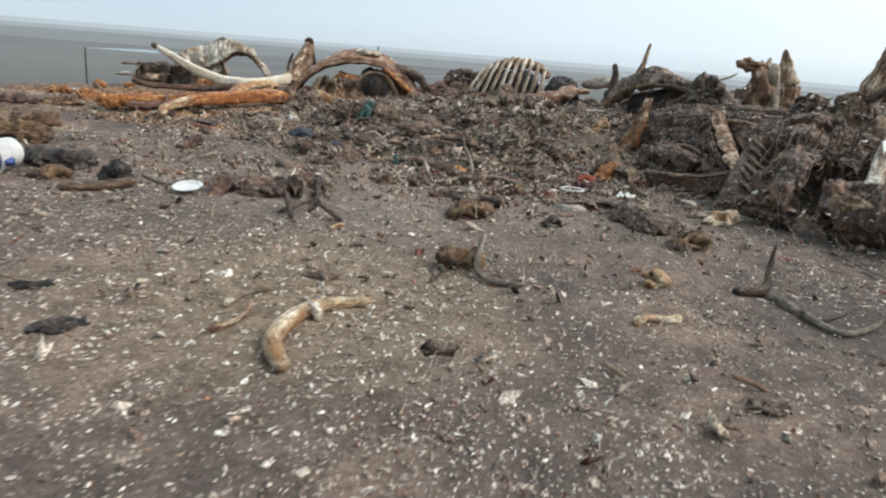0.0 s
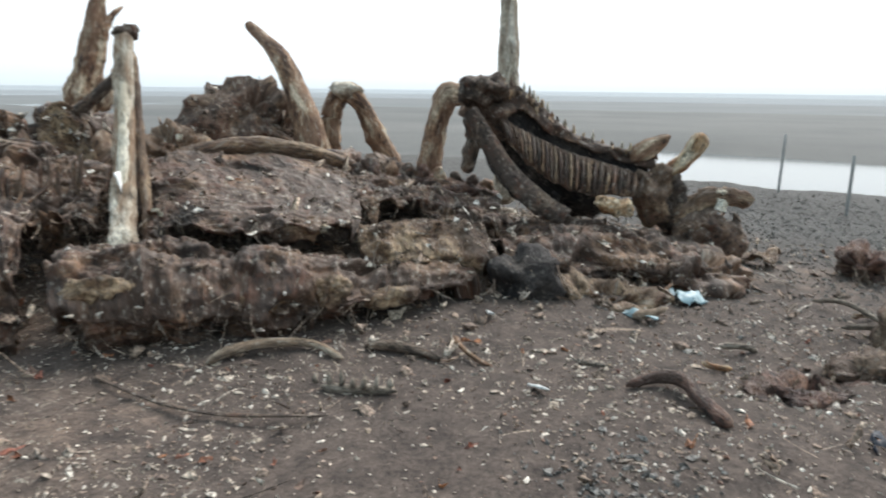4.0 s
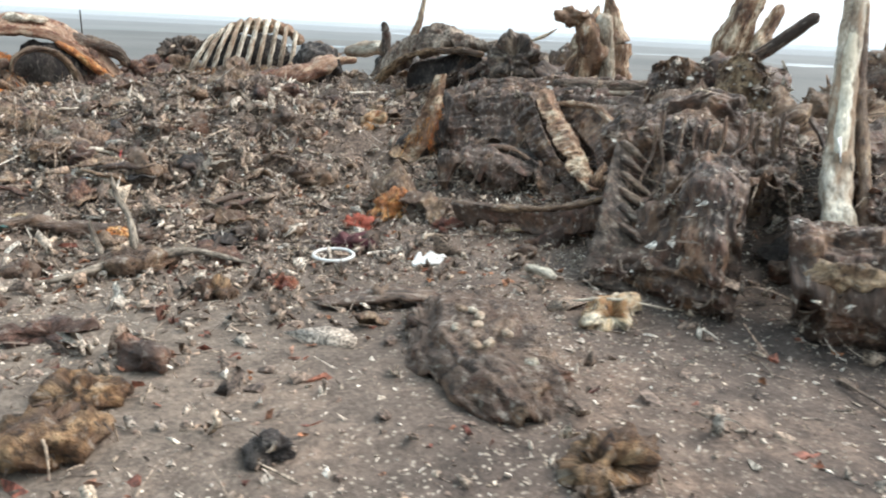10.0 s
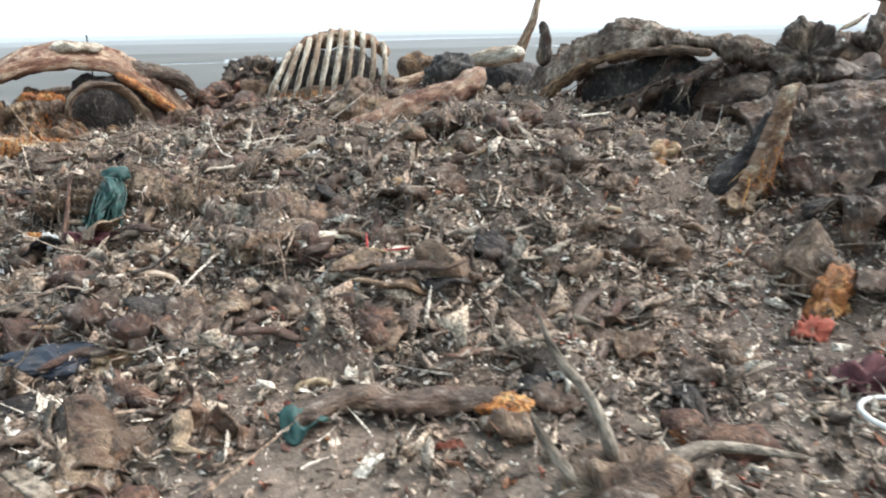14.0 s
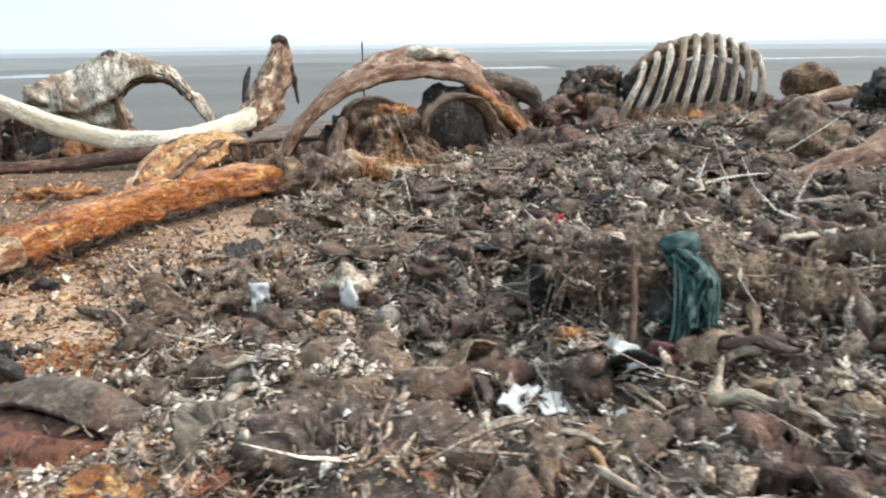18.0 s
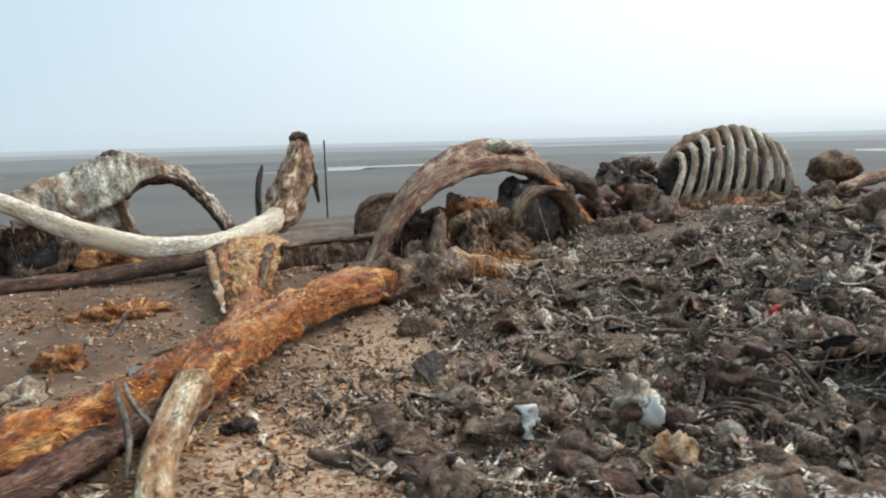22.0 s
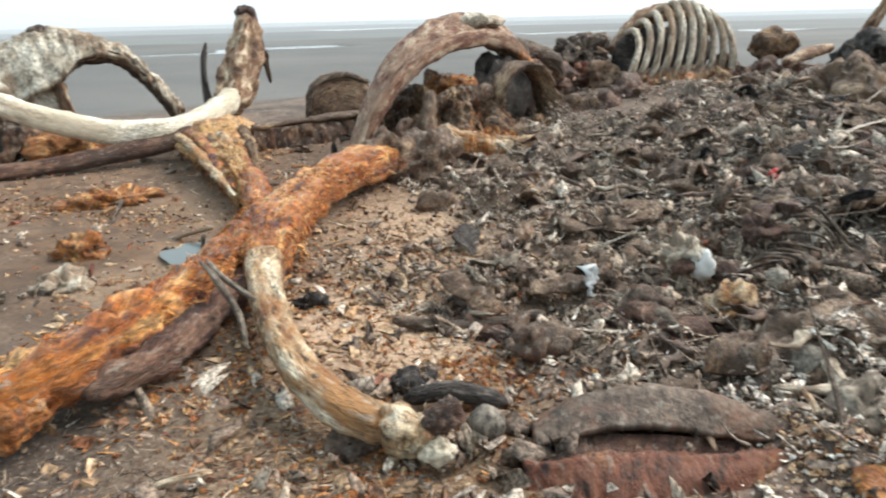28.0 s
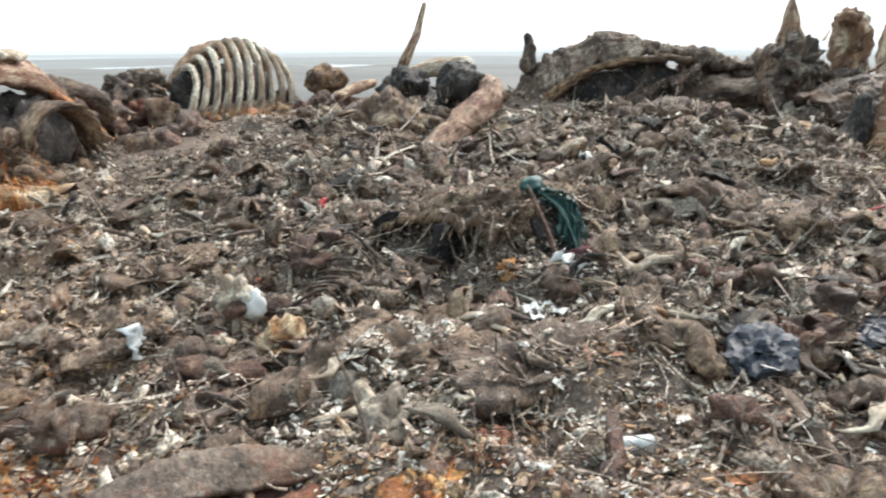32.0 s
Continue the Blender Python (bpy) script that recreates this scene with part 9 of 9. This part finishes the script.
pole(13.1, 3.6, 0.85, 0.12, M_PALEPOLE, "thin grey marker pole leaning on the gravel")
pole(11.3, 2.65, 0.72, 0.0, M_PALEPOLE, "thin grey marker pole on the gravel")
pole(12.0, -0.8, 0.75, 0.05, M_PALEPOLE, "thin grey marker pole on the gravel")
pole(-8.4, 18.2, 0.9, 0.0, M_POLE, "dark marker pole at the edge of the bone yard")
pole(-1.68, 25.5, 1.75, 0.0, M_POLE, "dark marker pole far behind the skulls")

# ---- countable scraps: bones and hide pieces ----
def spread(n, seed, field):
    r = np.random.RandomState(seed)
    out = []
    while len(out) < n:
        x, y = r.uniform(-7.5, 9, 4000), r.uniform(0.8, 18, 4000)
        ok = r.rand(4000) < field(x, y)
        out += list(zip(x[ok], y[ok]))
    return np.array(out[:n]), r


def heap_field(x, y):
    return np.clip(scrap_mask(x, y) * (1 - 0.75 * smooth(13.8, 15.5, y)) * (1 - 0.8 * smooth(1.5, 2.5, x)) + 0.25 * carcass_mask(x, y), 0, 1)


def bone_kind(k):
    r = np.random.RandomState(500 + k)
    L = r.uniform(0.07, 0.2)
    b = r.uniform(-0.3, 0.3) * L
    return sweep([(-L, 0, 0.01), (-0.4 * L, b, 0.02), (0.4 * L, b, 0.02), (L, 0, 0.01)], [0.022, 0.014, 0.014, 0.02], 7, 0.035, 0.35, 12, 0.9, k)


KINDS = [(bone_kind(k), (M_BLEACHED, M_BONE, M_TAN, M_WOOD, M_OLDBONE)[k % 5]) for k in range(10)]
MESHES = [mesh_data("bone_fragment", s[0], s[1], m, s[2]) for s, m in KINDS]
WORDS = ["bleached", "brown", "tan", "grey", "dark brown"]
pts, r = spread(150, 601, lambda x, y: 0.8 * heap_field(x, y) + 0.06)
for i, (x, y) in enumerate(pts):
    ob = new("bone_fragment", MESHES[i % 10])
    ob.matrix_basis = pose(x, y, ground_z(x, y) + 0.015, r.normal() * 14, r.normal() * 14, r.uniform(0, 360))
    tagged(ob, f"small {WORDS[i % 5]} bone fragment lying among the scraps", "bone", "loose bone fragments")

def curled(k):
    """A torn piece of skin curled up on itself."""
    r = np.random.RandomState(700 + k)
    L, W, bend = r.uniform(0.14, 0.34), r.uniform(0.07, 0.16), r.uniform(0.9, 2.6)
    rows = []
    for v in np.linspace(-0.5, 0.5, 5):
        a = v * bend
        rows.append([(u * L + 0.2 * v * L, W * math.sin(a) * 1.3 / bend * 1.5, 0.02 + W * (math.cos(a) - math.cos(0.5 * bend)) * r.uniform(0.6, 1.2)) for u in np.linspace(-0.5, 0.5, 5)])
    return hide_plate(rows, 26, 14, 700 + k, (0, 0, 1), 0.010, 0.05, 0.03, 0.02, 0.5, 0.012)


HIDE = []
for k in range(18):
    s = curled(k)
    HIDE.append(mesh_data("hide_scrap", s[0], s[1], (M_SLAB, M_STRAP, M_HIDE, M_WOOD, M_HIDE_TAN, M_BLACK)[k % 6], s[2]))
def pale_patch(x, y):
    """Crumbly pale soil at the heap's far foot, with few dark scraps on it."""
    return np.clip(1.5 * bump(x, y, -2.55, 10.62, 0.85, 0.55, -35), 0, 1)


WORDS = ["dark wet", "tan fibrous", "dark brown", "grey", "dried brown", "black"]
pts, r = spread(300, 602, lambda x, y: np.clip(0.8 * heap_field(x, y) + 0.12 * bump(x, y, 0.7, 8.4, 2.4, 1.2), 0, 1))
for i, (x, y) in enumerate(pts):
    if pale_patch(x, y) > 0.6:
        continue
    ob = new("hide_scrap", HIDE[i % 18])
    ob.matrix_basis = pose(x, y, ground_z(x, y) + 0.02, r.normal() * 22, r.normal() * 22, r.uniform(0, 360))
    tagged(ob, f"curled {WORDS[i % 6]} scrap of hide lying in the heap", "hide", "loose hide scraps")

STRAPS = []
for k in range(10):
    rr = np.random.RandomState(760 + k)
    L = rr.uniform(0.12, 0.32)
    line = [(u * L, 0.25 * L * rr.normal() * abs(u), 0.03 + 0.05 * rr.rand() * (1 - abs(u))) for u in np.linspace(-1, 1, 6)]
    s = sweep(line, [0.006, 0.014, 0.017, 0.015, 0.012, 0.005], 8, 0.03, 0.45, 14, 1.9, k)
    STRAPS.append(mesh_data("sinew_strap", s[0], s[1], (M_STRAP, M_BLEACHED, M_SLAB, M_WOOD, M_FLESH)[k % 5], s[2]))
WORDS = ["tan", "pale", "dark brown", "grey", "dark red"]
pts, r = spread(170, 604, lambda x, y: 0.8 * heap_field(x, y))
for i, (x, y) in enumerate(pts):
    ob = new("sinew_strap", STRAPS[i % 10])
    ob.matrix_basis = pose(x, y, ground_z(x, y) + 0.015, r.normal() * 8, r.normal() * 8, r.uniform(0, 360))
    tagged(ob, f"twisted {WORDS[i % 5]} strap of sinew lying over the heap", "sinew", "loose sinew straps")

CLUMP = []
for k in range(8):
    rr = np.random.RandomState(800 + k)
    s = crag((0, 0, 0.02), (rr.uniform(0.08, 0.2), rr.uniform(0.06, 0.13), rr.uniform(0.04, 0.09)), (0, 0, 0), 900 + k, 3, 1.0)
    CLUMP.append(mesh_data("rotten_clump", s[0], s[1], (M_HIDE, M_HIDE_TAN, M_HIDE, M_FLESH)[k % 4], s[2]))
WORDS = ["dark brown", "dried brown", "dark brown", "dark red"]
pts, r = spread(300, 603, lambda x, y: np.clip(0.8 * heap_field(x, y) + 0.14 * bump(x, y, 0.7, 8.2, 3.0, 1.7) + 0.004, 0, 1))
for i, (x, y) in enumerate(pts):
    if pale_patch(x, y) > 0.6:
        continue
    ob = new("rotten_clump", CLUMP[i % 8])
    ob.matrix_basis = pose(x, y, ground_z(x, y) + 0.01, r.normal() * 15, r.normal() * 15, r.uniform(0, 360))
    tagged(ob, f"ragged {WORDS[i % 4]} clump of rotten flesh in the heap", "carcass", "rotten clumps")

# ---- uncountable litter ----
def litter(name, V, F, mat, label, flat=True):
    ob = new(name, mesh_data(name, V, F, mat, flat=flat))
    return tagged(ob, label, "litter", kind="stuff")


def tangle(n, seed, field, lengths, widths, lift, up):
    pts, r = spread(n, seed, field)
    x, y = pts.T
    way = np.stack([r.normal(size=n), r.normal(size=n), up * np.abs(r.normal(size=n)) + 0.03], 1)
    return strands(np.stack([x, y, ground_zs(x, y) + lift * r.rand(n)], 1), way, r.gamma(3, lengths / 3, n), widths * r.uniform(0.4, 1.6, n), r.uniform(0.0, 0.35, n), r)


def path_side(x, y):
    """The littered strip between the trodden ground and the heap."""
    w = 0.5 + 0.9 * fbm(np.stack([x * 1.1, y * 1.1, 0 * x + 8], 1), 3)
    return np.clip(w, 0.08, 1) * np.clip(1.3 * bump(x, y, 0.7, 8.2, 3.0, 1.7), 0, 1)


def everywhere(x, y):
    return np.clip(heap_field(x, y) + 0.35 * path_side(x, y) + 0.5 * carcass_mask(x, y) + 0.03 * (1 - smooth(8, 12, x)), 0, 1)


V, F = tangle(24000, 611, everywhere, 0.065, 0.0045, 0.05, 0.3)
litter("fibre_scraps", V, F, M_SCRAPS, "tangled shreds of hide, baleen and sinew covering the heap")
V, F = tangle(1500, 618, heap_field, 0.20, 0.008, 0.07, 0.16)
litter("long_shreds", V, F, M_SCRAPS, "long strips of sinew and split bone lying across the heap")
V, F = tangle(8000, 619, lambda x, y: np.clip(heap_field(x, y) + 0.25 * carcass_mask(x, y), 0, 1), 0.035, 0.006, 0.07, 0.3)
litter("pale_shreds", V, F, M_CHIPS, "short pale shreds of dried skin scattered over the heap")

pts, r = spread(20000, 620, lambda x, y: np.clip(heap_field(x, y) + 0.06 * smooth(1.5, 0.5, np.hypot(x + 3.4, y - 13.4)) + 0.40 * path_side(x, y) + 0.5 * bump(x, y, -3.6, 11.4, 1.0, 0.8) + 0.012, 0, 1))
pts = pts[r.rand(len(pts)) > 0.75 * pale_patch(*pts.T)]
x, y = pts.T
V, F = flakes(np.stack([x, y, ground_zs(x, y) + 0.05 * r.rand(len(x))], 1), np.minimum(0.007 + r.gamma(1.6, 0.0095, len(x)), 0.085), r, 0.7)
litter("torn_scraps", V, F, M_SCRAPS, "torn curled scraps of dark hide and dried flesh piled in the heap", flat=False)

pts, r = spread(8000, 612, lambda x, y: np.clip(heap_field(x, y) + 0.3 * carcass_mask(x, y) + 0.15 * path_side(x, y) + 0.02, 0, 1))
x, y = pts.T
V, F = clods(np.stack([x, y, ground_zs(x, y) + 0.004], 1), np.minimum(r.gamma(2.2, 0.009, len(x)) + 0.007, 0.05), r, 0.6, 1)
litter("dark_clods", V, F, M_CLODS, "dark clods and crumbs of rotten matter")

pts, r = spread(2600, 622, lambda x, y: np.clip(0.8 * path_side(x, y) + 0.25 * heap_field(x, y) + 0.2 * carcass_mask(x, y) + 0.06 * (1 - smooth(5, 7, x)), 0, 1))
x, y = pts.T
V, F = flakes(np.stack([x, y, ground_zs(x, y) + 0.015 * r.rand(len(x))], 1), np.minimum(0.006 + r.gamma(1.8, 0.006, len(x)), 0.045), r, 0.5)
litter("red_scraps", V, F, M_REDBITS, "dried red and orange scraps of meat strewn on the ground")

# scraps caught on the rotten masses of the mound
r = np.random.RandomState(621)
where, out_way = [], []
for SV, mid in SURFACES:
    d = SV - mid
    d /= np.linalg.norm(d, axis=1)[:, None] + 1e-9
    pick = r.choice(np.where(d[:, 2] > -0.35)[0], int(20 + 170 * min(1.3, np.ptp(SV[:, 0]))))
    where.append(SV[pick])
    out_way.append(d[pick])
where, out_way = np.vstack(where), np.vstack(out_way)
k = r.permutation(len(where))
n = len(k)
a, b, c = k[:int(0.38 * n)], k[int(0.38 * n):int(0.72 * n)], k[int(0.72 * n):]
V, F = flakes(where[a] + 0.01 * out_way[a], np.minimum(0.006 + r.gamma(1.8, 0.006, len(a)), 0.045), r, 0.8)
litter("mound_scraps", V, F, M_SCRAPS, "torn scraps of hide stuck to the rotten masses", flat=False)
V, F = strands(where[b], out_way[b] * 0.7 + r.normal(size=(len(b), 3)) * 0.6 - [0, 0, 0.5], r.gamma(3, 0.03, len(b)), r.uniform(0.002, 0.008, len(b)), 0.3 * np.ones(len(b)), r)
litter("mound_fibre", V, F, M_FIBRE, "frayed fibres hanging from the rotten mound")
V, F = crumbs(where[c] + 0.006 * out_way[c], 0.006 + r.gamma(1.5, 0.008, len(c)), r, 0.5)
litter("mound_chips", V, F, M_CHIPS, "pale chips of bone caught on the rotten mound")


def chip_field(x, y):
    d = 0.30 + 0.45 * fbm(np.stack([x * 0.8, y * 0.8, 0 * x], 1), 3)
    near = 1 - smooth(8, 15, y)
    return np.clip(np.clip(d, 0.06, 1) * (0.3 + 0.7 * near) * (1 - 0.6 * smooth(5, 8, x)) + 0.55 * scrap_mask(x, y) * (1 - 0.8 * smooth(1.5, 2.5, x)) + 0.1 * carcass_mask(x, y), 0, 1)


pts, r = spread(56000, 613, chip_field)
x, y = pts.T
for name, ok, m_, label in (("pale_chips", scrap_mask(x, y) > 0.4, M_CHIPS, "pale chips of bone and shell lying over the heap"), ("soil_chips", scrap_mask(x, y) <= 0.4, M_FLECKS, "dull chips of bone and shell trodden into the soil")):
    u, v = x[ok], y[ok]
    V, F = crumbs(np.stack([u, v, ground_zs(u, v) + 0.003 + 0.04 * r.rand(len(u)) * scrap_mask(u, v)], 1), 0.0035 + r.gamma(1.5, 0.0042, len(u)), r, 0.4)
    litter(name, V, F, m_, label)

r = np.random.RandomState(617)
n = 76000
x, y = r.uniform(-3.2, 5.2, n), r.uniform(0.6, 9.5, n)
keep = r.rand(n) < np.clip(0.45 + 0.9 * fbm(np.stack([x * 1.3, y * 1.3, 0 * x + 4], 1), 3), 0.12, 1)
x, y = x[keep], y[keep]
n = len(x)
V, F = crumbs(np.stack([x, y, ground_zs(x, y) + 0.003], 1), 0.0026 + r.gamma(1.6, 0.0032, n), r, 0.4)
litter("trodden_chips", V, F, M_FLECKS, "pale shell and bone flecks trodden into the path")

r = np.random.RandomState(618)
n = 5200
x, y = r.normal(-2.1, 0.75, n), r.normal(10.35, 0.5, n)
keep = r.rand(n) < np.clip(0.5 + 1.1 * fbm(np.stack([x * 2.2, y * 2.2, 0 * x + 9], 1), 3), 0.1, 1)
x, y = x[keep], y[keep]
n = len(x)
V, F = crumbs(np.stack([x, y, ground_zs(x, y) + 0.006 + 0.03 * r.rand(n)], 1), 0.003 + r.gamma(1.5, 0.0055, n), r, 0.45)
litter("shell_flecks", V, F, M_CHIPS, "pale flecks of bone lying over the dark scraps")
n = 9000
x, y = r.normal(-4.0, 0.55, n), r.normal(11.9, 0.6, n)
keep = r.rand(n) < np.clip(0.5 + 1.0 * fbm(np.stack([x * 2.5, y * 2.5, 0 * x + 3], 1), 3), 0.08, 1)
x, y = x[keep], y[keep]
n = len(x)
V, F = crumbs(np.stack([x, y, ground_zs(x, y) + 0.003], 1), 0.003 + r.gamma(1.5, 0.005, n), r, 0.6)
litter("fat_crumbs", V, F, M_ORANGE, "ochre crumbs of dried fat round the jawbone")

r = np.random.RandomState(624)
n = 26000
x, y = r.uniform(-3.8, -1.2, n), r.uniform(9.6, 11.8, n)
ok = r.rand(n) < pale_patch(x, y) * np.clip(0.45 + 1.1 * fbm(np.stack([x * 2.4, y * 2.4, 0 * x + 5], 1), 3), 0.12, 1)
x, y = x[ok], y[ok]
n = len(x)
P = np.stack([x, y, ground_zs(x, y) + 0.004 + 0.012 * r.rand(n)], 1)
size = 0.003 + r.gamma(1.5, 0.005, n)
k = r.rand(n) < 0.72
V, F = crumbs(P[k], size[k], r, 0.55)
litter("tan_crumbs", V, F, M_FATCRUMB, "tan crumbs of dried skin trodden over the soil")
V, F = crumbs(P[~k], 0.8 * size[~k], r, 0.5)
litter("bone_chips", V, F, M_CHIPS, "pale bone chips trodden over the soil")
for i, (x, y, rx, ry, rz) in enumerate(((-2.27, 11.0, 0.30, 0.17, 0.09), (-2.52, 10.86, 0.11, 0.08, 0.07), (-2.66, 11.22, 0.09, 0.07, 0.06))):
    clump("skin_hummock", x, y, (rx, ry, rz), (M_HIDE_TAN, M_BLEACHED, M_HIDE_TAN)[i], "low pale crumbling hummock of dried skin", "carcass", 390 + i, 40 * i - 30, 30)

r = np.random.RandomState(614)
n = 16000
x = 5.5 + 8 * r.beta(1.3, 1.6, n)
y = r.uniform(-1.5, 5.5, n)
V, F = crumbs(np.stack([x, y, ground_zs(x, y) + 0.003], 1), (r.gamma(3, 0.0028, n) + 0.003) * (0.6 + 0.4 * smooth(6, 8, x)), r, 0.7)
litter("gravel", V, F, M_GRAVEL, "grey beach gravel strewn over the spit")
r = np.random.RandomState(615)
x, y = 3.95 + 0.26 * r.normal(size=320), 3.1 + 0.18 * r.normal(size=320)
V, F = crumbs(np.stack([x, y, ground_zs(x, y) + 0.004], 1), r.gamma(3, 0.003, 320) + 0.003, r, 0.6)
litter("gravel_patch", V, F, M_GRAVEL, "small patch of grey pebbles in the soil")
r = np.random.RandomState(616)
n = 2200
x, y = -3.2 + 0.75 * r.normal(size=n), 13.4 + 0.9 * r.normal(size=n)
V, F = crumbs(np.stack([x, y, ground_zs(x, y) + 0.004], 1), r.gamma(2, 0.006, n) + 0.004, r, 0.5)
litter("fat_crumbs", V, F, M_FATCRUMB, "crumbs of yellow fat and tan skin on the soil")

r = np.random.RandomState(623)
n = 28000
x, y = r.uniform(-8.2, -2.6, n), r.uniform(11.0, 17.6, n)
ok = r.rand(n) < np.clip(-0.15 + 1.5 * fbm(np.stack([x * 0.9, y * 0.9, 0 * x + 3], 1), 4), 0.03, 1)
x, y = x[ok], y[ok]
n = len(x)
V, F = crumbs(np.stack([x, y, ground_zs(x, y) + 0.004], 1), r.gamma(1.8, 0.006, n) + 0.004, r, 0.5)
litter("tan_crumbs", V, F, M_FATCRUMB, "tan crumbs of dried fat in patches on the dark soil")
k = r.choice(n, 7000)
V, F = strands(np.stack([x[k], y[k], ground_zs(x[k], y[k]) + 0.01], 1), r.normal(size=(7000, 3)) * [1, 1, 0.15] + [0, 0, 0.05], r.gamma(3, 0.014, 7000), r.uniform(0.0012, 0.0035, 7000), 0.2 * np.ones(7000), r)
litter("tan_fibre", V, F, M_FATFIBRE, "short tan fibres in patches on the dark soil")

r = np.random.RandomState(624)
n = 1100
x, y = r.normal(5.4, 0.7, n), r.normal(2.75, 0.45, n)
V, F = crumbs(np.stack([x, y, ground_zs(x, y) + 0.004], 1), 0.003 + r.gamma(1.5, 0.0042, n), r, 0.5)
litter("shore_chips", V, F, M_CHIPS, "pale chips of bone and shell round the hairy hides")
n = 6000
x, y = r.normal(-4.9, 0.75, n), r.normal(11.55, 0.35, n)
V, F = strands(np.stack([x, y, ground_zs(x, y) + 0.005], 1), r.normal(size=(n, 3)) * [1, 1, 0.2] + [0, 0, 0.12], r.gamma(3, 0.011, n), r.uniform(0.0012, 0.0035, n), 0.3 * np.ones(n), r)
litter("greasy_hair", V, F, M_FIBRE, "matted greasy brown hair strewn round the jawbones")
n = 4500
x, y = r.normal(-0.4, 1.1, n), r.normal(3.1, 0.9, n)
ok = y > 0.9
x, y = x[ok], y[ok]
V, F = crumbs(np.stack([x, y, ground_zs(x, y) + 0.003], 1), 0.0028 + r.gamma(1.5, 0.0042, len(x)), r, 0.4)
litter("path_chips", V, F, M_CHIPS, "pale chips of bone and shell strewn thickly on the tawny soil")
n = 1500
x, y = r.normal(-2.4, 0.28, n), r.normal(11.18, 0.2, n)
V, F = crumbs(np.stack([x, y, ground_zs(x, y) + 0.05 + 0.07 * np.exp(-((x + 2.35) / 0.3) ** 2 - ((y - 11.2) / 0.22) ** 2)], 1), 0.003 + r.gamma(1.5, 0.006, n), r, 0.5)
litter("crust_chips", V, F, M_CHIPS, "pale flakes crusting a low mound of scraps")
